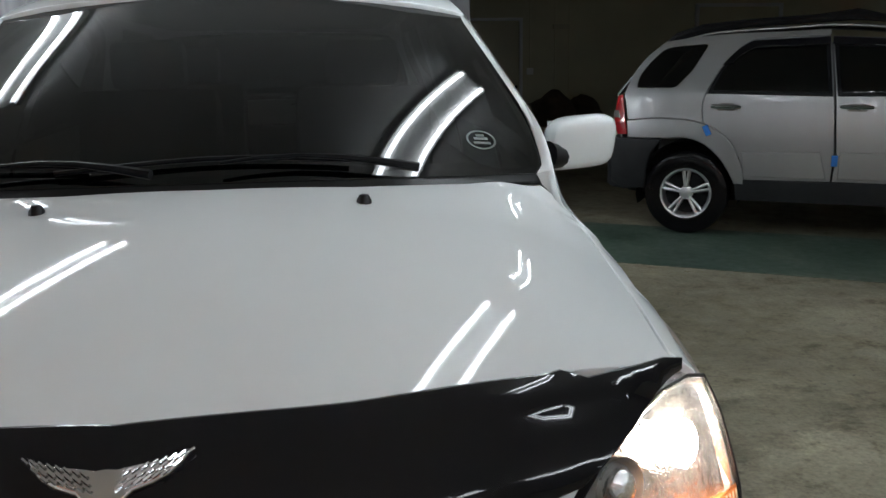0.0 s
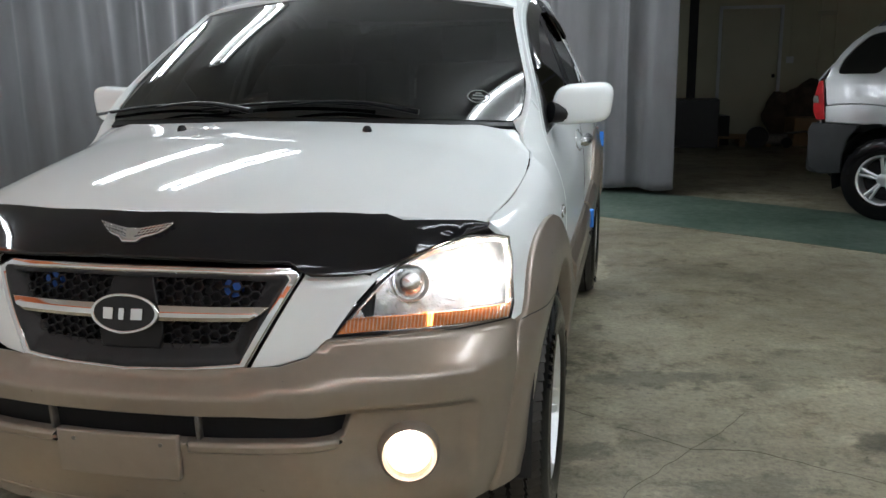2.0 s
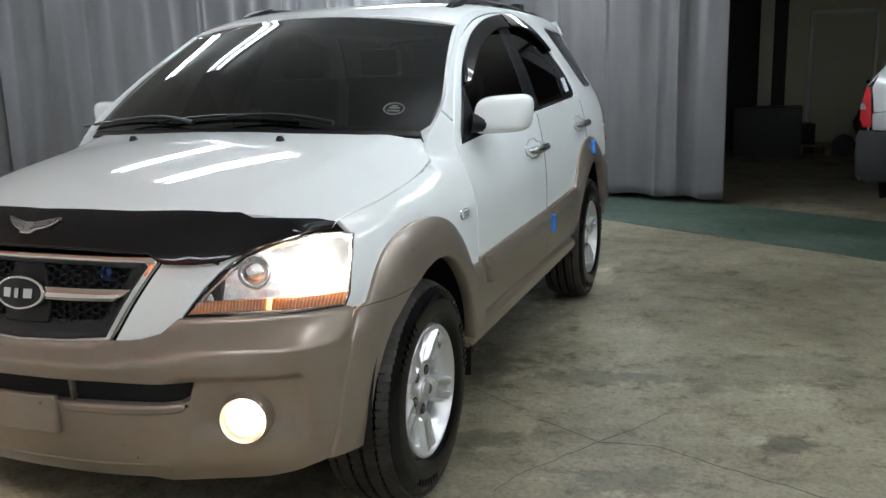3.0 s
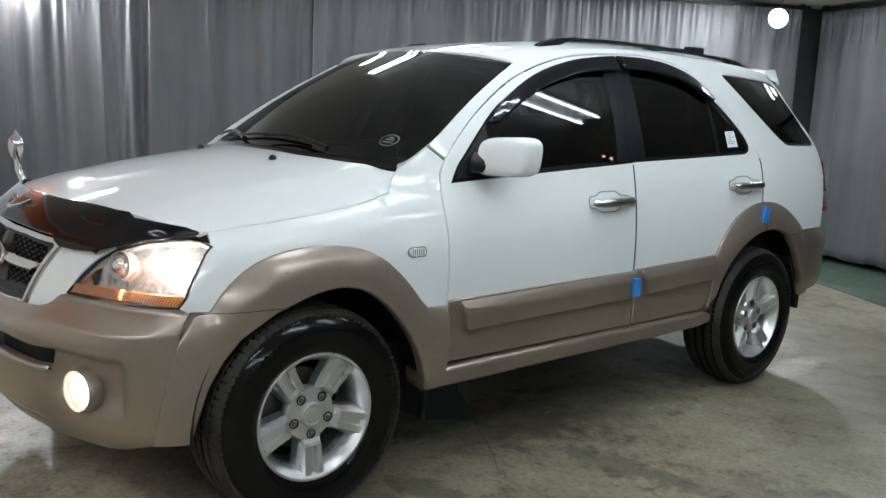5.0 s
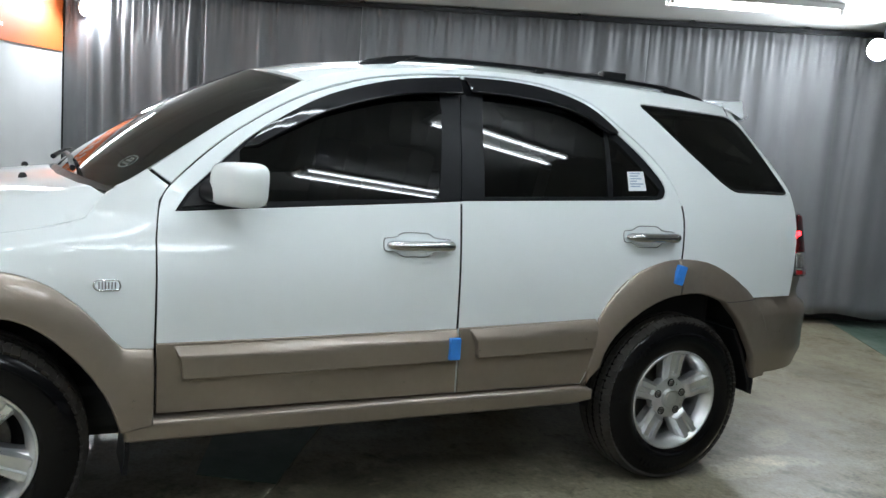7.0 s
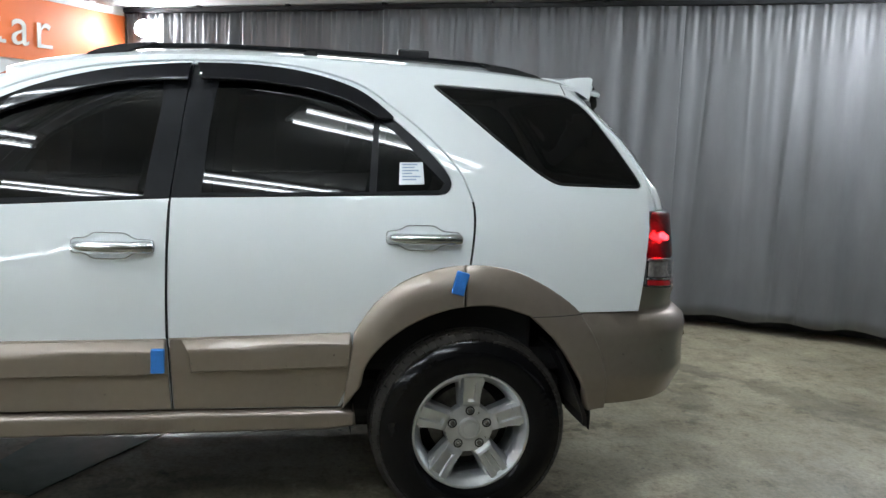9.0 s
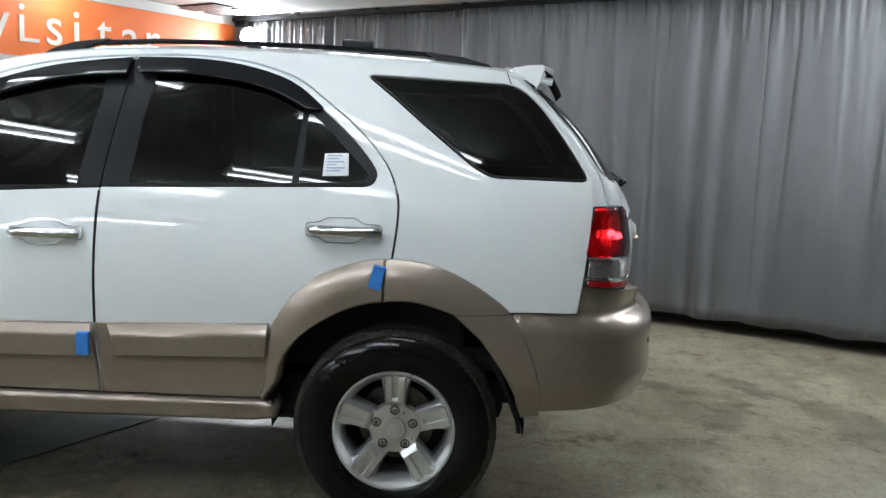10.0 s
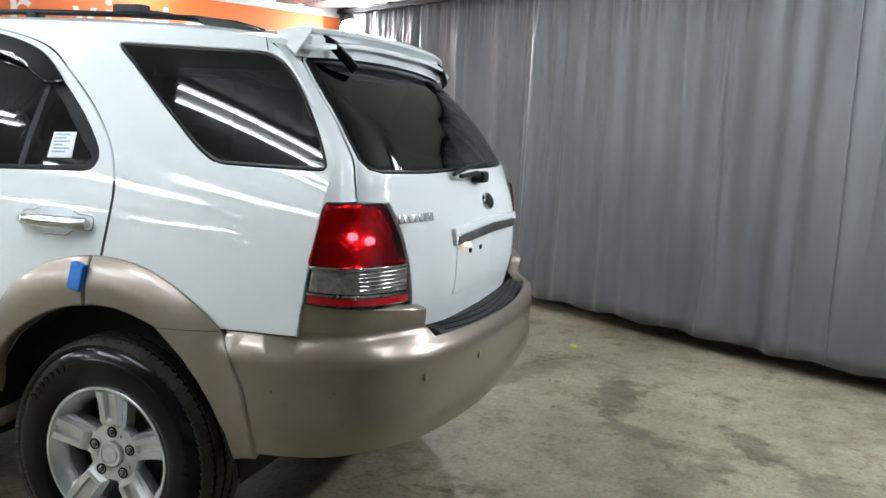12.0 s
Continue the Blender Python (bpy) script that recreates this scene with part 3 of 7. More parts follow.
first = tube_fixture()
first.matrix_basis = Matrix.Translation((-1.17, 4.89, CEIL)) @ Matrix.Rotation(radians(-25), 4, "Z")
for x, y in FIXTURES_AND_FILL:
    place_fixture(first, x, y)


def flood_bulb(at, glow, aim):
    """A round LED lamp that faces into the room from a white shell."""
    fl = empty("flood_lamp", "bright round LED lamp hung under the ceiling", "lamp", "corner flood lamps", at=at)
    turn = Vector(aim).to_track_quat("Z", "Y").to_matrix().to_4x4()
    part("bulb", lathe([(0.0, 0.072), (0.022, 0.067), (0.04, 0.048), (0.05, 0.024), (0.053, 0.0)], "z", 24), glow, fl, "glowing frosted lens", True, turn @ Matrix.Scale(1.12, 4))
    part("shell", lathe([(0.002, 0.074), (-0.004, 0.078), (-0.03, 0.066), (-0.065, 0.034), (-0.085, 0.028), (-0.085, 0.0)], "z", 24), CEILING, fl, "white lamp shell", True, turn @ Matrix.Scale(1.12, 4))
    back = -Vector(aim).normalized() * 0.09
    part("stem", tube([tuple(back), (back.x, back.y, back.z + 0.04), (back.x, back.y, CEIL - at[2])], 0.007, 10), BLACK_TRIM, fl, "thin black hanging cord")
    return fl


flood_bulb((-5.14, 0.62, 2.35), CORNER_GLOW, (0.75, 0.55, -0.3))
flood_bulb((-1.11, 6.165, 2.33), BULB_GLOW, (0.25, -0.93, -0.22))

# ---- the white car: surfaces ----


def curve(points):
    """A smooth function through the points."""
    xs, ys = [p[0] for p in points], [p[1] for p in points]
    n = len(xs)
    ms = [(ys[min(i + 1, n - 1)] - ys[max(i - 1, 0)]) / (xs[min(i + 1, n - 1)] - xs[max(i - 1, 0)]) for i in range(n)]

    def f(x):
        if x <= xs[0]:
            return ys[0] + ms[0] * (x - xs[0])
        if x >= xs[-1]:
            return ys[-1] + ms[-1] * (x - xs[-1])
        i = next(k for k in range(n - 1) if x <= xs[k + 1])
        h = xs[i + 1] - xs[i]
        t = (x - xs[i]) / h
        return (2 * t ** 3 - 3 * t * t + 1) * ys[i] + (t ** 3 - 2 * t * t + t) * h * ms[i] + (3 * t * t - 2 * t ** 3) * ys[i + 1] + (t ** 3 - t * t) * h * ms[i + 1]
    return f


def ease(a, b, x):
    t = min(1, max(0, (x - a) / (b - a)))
    return t * t * (3 - 2 * t)


def flank(z):
    return 0.7446 + z * (0.7077 + z * (-1.4729 + z * (1.8567 + z * (-1.2218 + z * 0.2838))))


taper = curve([(-0.85, 0.45), (-0.6, 0.19), (-0.4, 0.085), (-0.2, 0.042), (0.0, 0.018), (0.3, 0.002), (0.6, 0.0), (2.6, 0.0), (2.9, 0.002), (3.2, 0.008), (3.4, 0.018), (3.5, 0.045), (3.65, 0.15)])


def hood_edge_x(y):
    if y > 0.3:
        return 0.817 - 0.010 * (y - 0.3) / 0.044 - 1.2 * max(0, y - 0.344) ** 1.35
    return 0.8095 + 0.0729 * y - 0.159 * y * y - 0.205 * y ** 3


def hood_edge_z(y):
    return 1.017 + 0.123 * y + 0.1347 * y * y + 0.2177 * y ** 3 + max(0, y - 0.344) * 0.6


def flank_x(y, z):
    up = ease(0.88, 1.16, z)
    thin = 1.0 - 0.4 * ease(0.95, 0.76, z) * ease(0.14, -0.14, y)
    x = flank(z) - taper(y) * thin - up * 0.045 * ease(1.7, 0.6, y) - ease(1.1, 1.5, z) * 0.066 * max(0.0, y - 2.4) ** 2
    if -0.6 < y < 0.62:
        yc = min(y, 0.32)
        zs = hood_edge_z(yc)
        k = max(0.0, 1 - (zs - z) / 0.08)
        if k > 0:
            base = flank(zs) - taper(yc) - ease(0.88, 1.16, zs) * 0.045 * ease(1.7, 0.6, yc)
            x -= (base - hood_edge_x(yc)) * min(k, 1.3) ** 2.5 * ease(0.62, 0.24, y)
    return x


def pane_x(y, z):
    """The side glass: straight up the slope, evenly bowed along the car."""
    x = 0.857 + (0.684 - 0.857) * (z - 1.2) / 0.4 + 0.012 * (z - 1.2) * (1.6 - z) / 0.04
    if y < 1.7:
        x -= 0.041 * (1.7 - y) / 1.1
    if y > 2.4:
        x -= (0.05 + 0.048 * min(1.0, max(0.0, (z - 1.27) / 0.33))) * (y - 2.4) ** 2
    return x


nose_c = curve([(0, 0), (0.28, 0.032), (0.48, 0.105), (0.7, 0.215), (0.83, 0.31), (0.9, 0.375)])
nose_y = curve([(0.6, -0.757), (0.72, -0.75), (0.825, -0.733), (0.914, -0.70), (0.95, -0.67), (1.0, -0.625), (1.05, -0.55)])


def nose(x, z, off=0.0):
    lean = 0.33 * (z - 0.857) * ease(0.55, 0.85, abs(x))
    return (x, nose_y(z) + nose_c(abs(x)) + lean - off, z)


def hood_zc(y):
    return 1.16 + 0.1486 * y - 0.0997 * y * y + 0.0435 * y ** 3


def hood_z(x, y):
    """A gently crowned middle, a crease, and shoulders that fall to the wing."""
    ax, xe = abs(x), hood_edge_x(y)
    bow = 0.14 - 0.07 * ease(0.1, 0.42, y)
    crease = 0.54 + 0.11 * (y + 0.455)
    z = hood_zc(y) - bow * min(ax, crease) ** 2
    if ax > crease:
        slope, span = 2 * bow * crease + 0.05, xe - crease
        rest = hood_zc(y) - bow * crease ** 2 - slope * span - hood_edge_z(y)
        z -= slope * (ax - crease) + rest * ((ax - crease) / span) ** 1.45
    return z - 0.001


roof_edge = curve([(0.8, 1.43), (1.05, 1.572), (1.2, 1.622), (1.5, 1.668), (1.9, 1.688), (2.4, 1.684), (2.8, 1.670), (3.1, 1.641), (3.25, 1.615)])
roof_mid = curve([(0.9, 1.612), (1.05, 1.648), (1.2, 1.68), (1.5, 1.716), (1.9, 1.735), (2.4, 1.728), (2.8, 1.710), (3.1, 1.684), (3.25, 1.660)])


def roof_z(x, y):
    xe = flank_x(y, roof_edge(y))
    q = min(1.1, abs(x) / xe)
    return roof_mid(y) - (roof_mid(y) - roof_edge(y)) * (0.35 * q ** 2 + 0.65 * q ** 5)


rear_p = curve([(0.7, 3.58), (0.8, 3.6), (0.9, 3.622), (1.05, 3.624), (1.15, 3.606), (1.22, 3.572), (1.27, 3.535), (1.4, 3.43), (1.5, 3.34), (1.6, 3.235), (1.66, 3.165)])
rear_c = curve([(0, 0), (0.3, 0.01), (0.55, 0.034), (0.68, 0.056), (0.76, 0.08), (0.80, 0.106), (0.83, 0.145), (0.86, 0.2), (0.89, 0.27)])


def rear(x, z, off=0.0):
    w = 0.875 / max(0.4, flank(z) - 0.0075 - 0.042 * ease(0.88, 1.16, z))
    turn_in = 0.026 * ease(0.36, 0.64, abs(x)) * ease(1.27, 1.17, z)
    return (x, rear_p(z) - rear_c(min(0.89, abs(x) * w)) * (1 - 0.4 * ease(1.22, 1.45, z)) - turn_in + off, z)


def plan(points, per=10):
    """A plan curve by its length: s -> (x, y) and the way across it."""
    p = np.array(spline(points, per))
    s = np.r_[0, np.cumsum(np.linalg.norm(np.diff(p, axis=0), axis=1))]

    def f(q):
        e = 0.01
        at = [np.array((np.interp(k, s, p[:, 0]), np.interp(k, s, p[:, 1]))) for k in (q - e, q, q + e)]
        d = at[2] - at[0]
        if np.linalg.norm(d) < 1e-9:
            d = p[-1] - p[-2]
        d = d / np.linalg.norm(d)
        return (at[0] + at[1] * 2 + at[2]) / 4, np.array((d[1], -d[0]))
    return f, s[-1], lambda x: float(np.interp(x, p[:, 0], s))


front_plan, FRONT_LEN, front_s = plan([(0, -0.805), (0.2, -0.796), (0.4, -0.762), (0.53, -0.72), (0.66, -0.672), (0.776, -0.612), (0.83, -0.54), (0.862, -0.475), (0.882, -0.405), (0.90, -0.30)])
rear_plan, REAR_LEN, rear_s = plan([(0, 3.715), (0.25, 3.71), (0.5, 3.68), (0.68, 3.63), (0.8, 3.555), (0.875, 3.46), (0.912, 3.36), (0.93, 3.25), (0.935, 3.1)])
front_in = curve([(0.24, 0.14), (0.3, 0.08), (0.36, 0.04), (0.45, 0.014), (0.53, 0.006), (0.57, 0.002), (0.605, 0.0), (0.65, -0.004), (0.7, 0.0), (0.8, 0.0)])
rear_in = curve([(0.36, 0.12), (0.44, 0.055), (0.5, 0.026), (0.54, 0.006), (0.56, 0.0), (0.6, 0.004), (0.66, 0.004), (0.72, 0.0), (0.755, 0.006), (0.775, 0.03), (0.79, 0.055), (0.805, 0.068), (0.84, 0.06), (0.9, 0.047)])


front_top, FRONT_TOP_LEN, front_top_s = plan([(0, -0.762), (0.2, -0.747), (0.4, -0.69), (0.6, -0.605), (0.75, -0.52), (0.82, -0.468), (0.856, -0.43), (0.876, -0.385), (0.89, -0.33), (0.90, -0.27)])


def bumper_front(s, z, off=0.0):
    p, n = front_plan(abs(s))
    k = max(0.35, 1 - 0.6 * ease(0.75, 1.1, abs(s)))
    e = ease(0.2, 0.62, abs(s))
    w = min(1.0, max(0.0, (z - 0.655 - 0.028 * e) / (0.037 + 0.035 * e))) ** 1.25
    q = (p - n * front_in(z) * k) * (1 - w) + front_top(abs(s) * FRONT_TOP_LEN / FRONT_LEN)[0] * w + n * off
    return ((q[0] if s >= 0 else -q[0]), q[1], z)


def bumper_rear(s, z, off=0.0):
    p, n = rear_plan(abs(s))
    k = 1 - 0.45 * ease(0.75, 1.05, abs(s))
    q = p + n * (rear_in(z) * k - off)
    return ((q[0] if s >= 0 else -q[0]), q[1], z)


def mirrored(pts):
    """The outline of one half, closed over the middle line."""
    return list(pts) + [(-x, y) for x, y in reversed(pts) if abs(x) > 1e-6]


# ---- the white car: body ----
car = empty("suv_car", "white and taupe mid-size SUV with dark tinted windows, headlights on", "car")

HOOD = [(0, 0.25), (0.3, 0.272), (0.55, 0.335), (0.70, 0.397), (0.745, 0.42)] + [(hood_edge_x(y), y) for y in (0.40, 0.37, 0.344, 0.30, 0.259, 0.17, 0.077, -0.02, -0.119, -0.244, -0.315)] + [(0.782, -0.345), (0.7, -0.408), (0.56, -0.47), (0.3, -0.585), (0, -0.622)]
panel("hood", mirrored(HOOD), lambda x, y: (x, y, hood_z(x, y)), (0, 0, 1), WHITE, car, "glossy white bonnet", step=0.04, gap=0.002, edge=0.002)

ROOF = []
for k in range(17):
    y = 1.03 + (3.235 - 1.03) * k / 16
    ROOF.append((flank_x(y, roof_edge(y)) - 0.001, y))
ROOF = [(0, 0.985), (0.3, 1.0), (0.5, 1.03)] + [(ROOF[0][0], 1.075)] + ROOF[1:] + [(0.45, 3.255), (0, 3.27)]
panel("roof", mirrored(ROOF), lambda x, y: (x, y, roof_z(x, y)), (0, 0, 1), WHITE, car, "glossy white roof panel", step=0.05, gap=0.001)


def windshield(u, v):
    """u across in half widths of the base, v up the slope, 0 to 1."""
    a = Vector((0.742 * u, 0.275 + 0.16 * u * u, 1.2 - 0.022 * u * u))
    b = Vector((0.642 * u, 0.99 + 0.09 * u * u, 1.637 - 0.052 * u * u - 0.002))
    p = a.lerp(b, v)
    bulge = 0.035 * math.sin(math.pi * min(1, max(0, v)))
    return p + Vector((0, -0.5, 0.86)) * bulge * (1 - 0.5 * u * u)


glass_half = curve([(0.0, 1.0), (0.03, 1.03), (0.12, 1.05), (0.25, 1.063), (0.45, 1.064), (0.7, 1.054), (1.0, 1.04)])


def glass_line(inset, low, high):
    """The windscreen's outline in its own measures, drawn in by inset."""
    up = [(glass_half(v) - inset, v) for v in np.linspace(max(0.0, low), min(1.0, high), 24)]
    return ([(up[0][0], low)] if low < 0 else []) + up + [(up[-1][0] - 0.03, high + 0.002)] + [(-up[-1][0] + 0.03, high + 0.002)] + [(-u, v) for u, v in reversed(up)] + ([(-up[0][0], low)] if low < 0 else [])


panel("windshield", glass_line(0.008, 0.0, 1.0), windshield, (0, -0.5, 0.8), TINT, car, "dark tinted windscreen", step=0.06, gap=0.002, edge=0.002, depth=0.006)
panel("windshield_frame", glass_line(0.002, -0.03, 1.01), lambda u, v: windshield(u, v) - Vector((0, -0.5, 0.86)) * 0.004, (0, -0.5, 0.8), BLACK_TRIM, car, "black glass surround", step=0.06, gap=0.0, edge=0.002, depth=0.01,
      holes=[glass_line(0.022, 0.035, 0.985)])

ARCH_F = [(-0.395, 0.34), (-0.35, 0.486), (-0.27, 0.616), (-0.166, 0.715), (-0.05, 0.772), (0.065, 0.793), (0.18, 0.768), (0.295, 0.678), (0.40, 0.54), (0.455, 0.40)]
ARCH_F_OUT = [(-0.45, 0.757), (-0.355, 0.762), (-0.30, 0.83), (-0.21, 0.893), (-0.10, 0.928), (0.03, 0.938), (0.145, 0.926), (0.25, 0.885), (0.35, 0.805), (0.43, 0.715), (0.462, 0.688), (0.553, 0.686)]
ARCH_R = [(2.285, 0.42), (2.305, 0.59), (2.377, 0.697), (2.494, 0.779), (2.614, 0.824), (2.72, 0.836), (2.80, 0.828), (2.89, 0.797), (3.0, 0.714), (3.095, 0.582), (3.155, 0.43)]
ARCH_R_OUT = [(2.268, 0.735), (2.334, 0.836), (2.431, 0.917), (2.55, 0.964), (2.668, 0.983), (2.818, 0.971), (2.948, 0.92), (3.06, 0.85), (3.112, 0.803)]
SEAM_A = [(0.563, 0.46), (0.557, 0.7), (0.556, 1.03), (0.569, 1.146), (0.621, 1.221), (0.787, 1.365), (1.019, 1.508), (1.264, 1.6), (1.48, 1.642), (1.70, 1.661)]
SEAM_B = [(1.70, 1.661), (1.672, 1.45), (1.642, 1.175), (1.637, 0.95), (1.64, 0.71), (1.657, 0.45)]
SEAM_C = [(1.70, 1.661), (1.908, 1.668), (2.109, 1.652), (2.293, 1.602), (2.416, 1.52), (2.543, 1.42), (2.642, 1.313), (2.687, 1.22), (2.70, 1.135), (2.686, 0.985), (2.66, 0.84)]


SEAM_A = SEAM_A[:2] + spline(SEAM_A[2:], 4)
SEAM_C = spline(SEAM_C, 4)


def line_distance(line):
    """How far a point lies from a line of points."""
    p = np.array(line, float)
    a, d = p[:-1], np.diff(p, axis=0)
    ll = (d * d).sum(1) + 1e-12

    def f(y, z):
        q = np.array((y, z))
        t = np.clip(((q - a) * d).sum(1) / ll, 0, 1)
        return float(np.min(np.linalg.norm(a + d * t[:, None] - q, axis=1)))
    return f


def flare_rise(crest):
    """How far an arch flare stands proud: a quick rounded shoulder, then a broad flat band."""
    far = line_distance(crest)

    def f(y, z):
        t = min(1.0, far(y, z) / 0.10)
        return 0.012 + 0.032 * (1 - (1 - t) ** 1.8)
    return f


FLARE_F = [(-0.53, 0.34), (-0.50, 0.5), (-0.45, 0.68), (-0.385, 0.754)] + spline(ARCH_F_OUT[1:-2], 4) + [(0.462, 0.686), (0.56, 0.682)]
FLARE_R = [(2.225, 0.5), (2.235, 0.65)] + spline(ARCH_R_OUT, 4) + [(3.165, 0.73), (3.20, 0.644), (3.228, 0.55), (3.236, 0.40)]


# how wide the front bumper's corner is along the car
corner_x = curve([(-0.56, 0.80), (-0.5, 0.847), (-0.45, 0.874), (-0.37, 0.897), (-0.27, 0.913), (-0.15, 0.926), (-0.05, 0.932)])
PILLAR_EDGE = [(3.165, 1.576), (3.215, 1.518), (3.255, 1.472), (3.298, 1.417), (3.334, 1.371), (3.368, 1.315), (3.384, 1.275), (3.384, 1.236), (3.380, 1.182)]


def build_side(sg):
    """One flank of the car: sg 1 is its left side, -1 its right."""
    def on(off=0.0):
        return lambda y, z: (sg * (flank_x(y, z) + off), y, z)
    out = (sg, 0, 0.2)

    def skin(name, outline, material, parent=car, label="", off=0.0, **kw):
        return panel(name, outline, on(off), out, material, parent, label, **kw)

    # front wing
    fender = [(-0.318, 0.984), (-0.325, 0.955), (-0.352, 0.909), (-0.392, 0.842), (-0.44, 0.768), (-0.425, 0.752), (-0.33, 0.75), (-0.27, 0.76)] + spline([(-0.2, 0.8), (-0.05, 0.86), (0.1, 0.86), (0.25, 0.8), (0.38, 0.67), (0.44, 0.6)], 4) + \
        [(0.553, 0.6), (0.553, 0.69), (0.553, 1.03), (0.566, 1.15), (0.596, 1.198), (0.53, 1.247), (0.47, 1.208), (0.44, 1.187), (0.405, 1.165), (0.365, 1.115), (0.344, 1.085), (0.30, 1.069), (0.259, 1.06), (0.17, 1.044), (0.077, 1.029), (-0.02, 1.015), (-0.119, 1.003), (-0.244, 0.992)]
    wing = skin("front_wing", fender, WHITE, label="glossy white front wing", gap=0.0012, edge=0.002)
    # upper frame, quarter panel and pillars in one pressing
    rear_edge = [(3.06, 1.647), (3.12, 1.612)] + PILLAR_EDGE
    lamp_edge = [(3.368, 1.05), (3.352, 0.912), (3.338, 0.808)]
    frame_line = [(0.535, 1.251)] + spline([(0.535, 1.251), (0.8, 1.43), (1.05, 1.574), (1.2, 1.623)], 4)[1:] + [(y, roof_edge(y)) for y in (1.35, 1.5, 1.7, 1.9, 2.15, 2.4, 2.6, 2.8, 2.95)]
    quarter = frame_line + rear_edge + lamp_edge + [(3.112, 0.803), (3.0, 0.8), (2.85, 0.87), (2.72, 0.88), (2.662, 0.86)] + SEAM_C[::-1][1:] + [q for q in SEAM_A[::-1][1:] if q[1] > 1.225] + [(0.604, 1.202)]
    qwin = rounded([(2.553, 1.619), (2.647, 1.548), (2.787, 1.433), (2.947, 1.308), (3.018, 1.268), (3.366, 1.266), (3.336, 1.320), (3.284, 1.402), (3.236, 1.468), (3.19, 1.527), (3.138, 1.575), (3.082, 1.602)], 0.03, 3)
    side = skin("side_frame", quarter, WHITE, label="white roof pillar and rear quarter panel", holes=[qwin])
    panel("quarter_window", qwin, lambda y, z: (sg * (pane_x(y, z) - 0.004), y, z), out, TINT, side, "dark tinted fixed rear side window", gap=0.006, edge=0.002, depth=0.006)
    skin("window_seal", qwin, BLACK_TRIM, side, "", off=-0.004, gap=0.001, edge=0.001, depth=0.012, holes=[offset(dense(qwin, 0.03) if area2(qwin) > 0 else dense(qwin[::-1], 0.03), 0.009)])

    # doors
    arch_cut = [(2.60, 0.82), (2.494, 0.785), (2.377, 0.70), (2.30, 0.60), (2.262, 0.5), (2.235, 0.452)]
    f_hole = [(0.618, 1.118), (0.66, 1.178), (0.835, 1.342), (0.96, 1.43), (1.156, 1.53), (1.38, 1.6), (1.55, 1.632), (1.696, 1.646), (1.676, 1.5), (1.641, 1.186)]
    f_glass = [(0.70, 1.15), (0.842, 1.33), (0.965, 1.412), (1.156, 1.505), (1.39, 1.572), (1.6, 1.6), (1.598, 1.5), (1.555, 1.19), (1.0, 1.165)]
    r_hole = [(1.644, 1.188), (1.678, 1.5), (1.699, 1.646), (1.9, 1.648), (2.1, 1.628), (2.28, 1.575), (2.40, 1.49), (2.525, 1.385), (2.61, 1.285), (2.606, 1.235), (2.57, 1.222)]
    r_glass = [(1.745, 1.205), (1.765, 1.42), (1.79, 1.59), (1.95, 1.6), (2.12, 1.582), (2.265, 1.53), (2.335, 1.487), (2.318, 1.225)]
    c_glass = [(2.343, 1.226), (2.362, 1.468), (2.42, 1.425), (2.52, 1.33), (2.59, 1.262), (2.572, 1.237)]
    f_hole = [f_hole[0]] + spline(f_hole[1:8], 4) + f_hole[8:]
    r_hole = r_hole[:3] + spline(r_hole[3:], 3)
    f_glass = spline(f_glass[:6], 4) + f_glass[6:]
    r_glass = r_glass[:2] + spline(r_glass[2:7], 4) + r_glass[7:]
    fd = SEAM_A + f_hole[:-2][::-1] + [f_hole[-1]] + SEAM_B[2:]
    rd = SEAM_C + arch_cut + SEAM_B[::-1][:-2] + [r_hole[0]] + r_hole[2:][::-1]
    for name, line, hole, panes, hy, hz in (("front_door", fd, f_hole, [f_glass], 1.462, 1.022), ("rear_door", rd, r_hole, [r_glass, c_glass], 2.512, 1.068)):
        door = skin(name, line, WHITE, label="white door with a tinted window and chrome handle")
        skin("window_frame", hole, SATIN_BLACK, door, "satin black window frame", off=-0.005, gap=0.0, edge=0.002, depth=0.02, holes=panes)
        for g in panes:
            panel("window_glass", g, lambda y, z: (sg * (pane_x(y, z) - 0.011), y, z), out, TINT, door, "dark tinted window", gap=-0.004, edge=0.001, depth=0.004)
        # bar handle in a chrome bowl frame
        hx = flank_x(hy, hz)
        bowl = [(hy - 0.134, hz - 0.025), (hy - 0.088, hz - 0.025), (hy - 0.062, hz - 0.044), (hy + 0.042, hz - 0.044), (hy + 0.066, hz - 0.025), (hy + 0.136, hz - 0.024), (hy + 0.136, hz + 0.024), (hy + 0.066, hz + 0.027), (hy + 0.042, hz + 0.046), (hy - 0.062, hz + 0.046), (hy - 0.088, hz + 0.027), (hy - 0.134, hz + 0.027)]
        bowl = rounded(bowl, 0.018, 3)
        inner = offset(dense(bowl, 0.02) if area2(bowl) > 0 else dense(bowl[::-1], 0.02), 0.0035)
        skin("handle_trim", bowl, CHROME, door, "chrome handle surround", off=0.003, gap=0, edge=0.001, depth=0.006, step=0.02, holes=[inner])
        grip = tube([(sg * (hx + o), y, hz) for y, o in ((hy - 0.122, 0.012), (hy - 0.112, 0.022), (hy - 0.085, 0.034), (hy - 0.03, 0.040), (hy + 0.03, 0.040), (hy + 0.068, 0.036))], [0.010, 0.017, 0.020, 0.020, 0.020, 0.019], 12)
        part("handle", grip, CHROME, door, "chrome bar door handle", True)
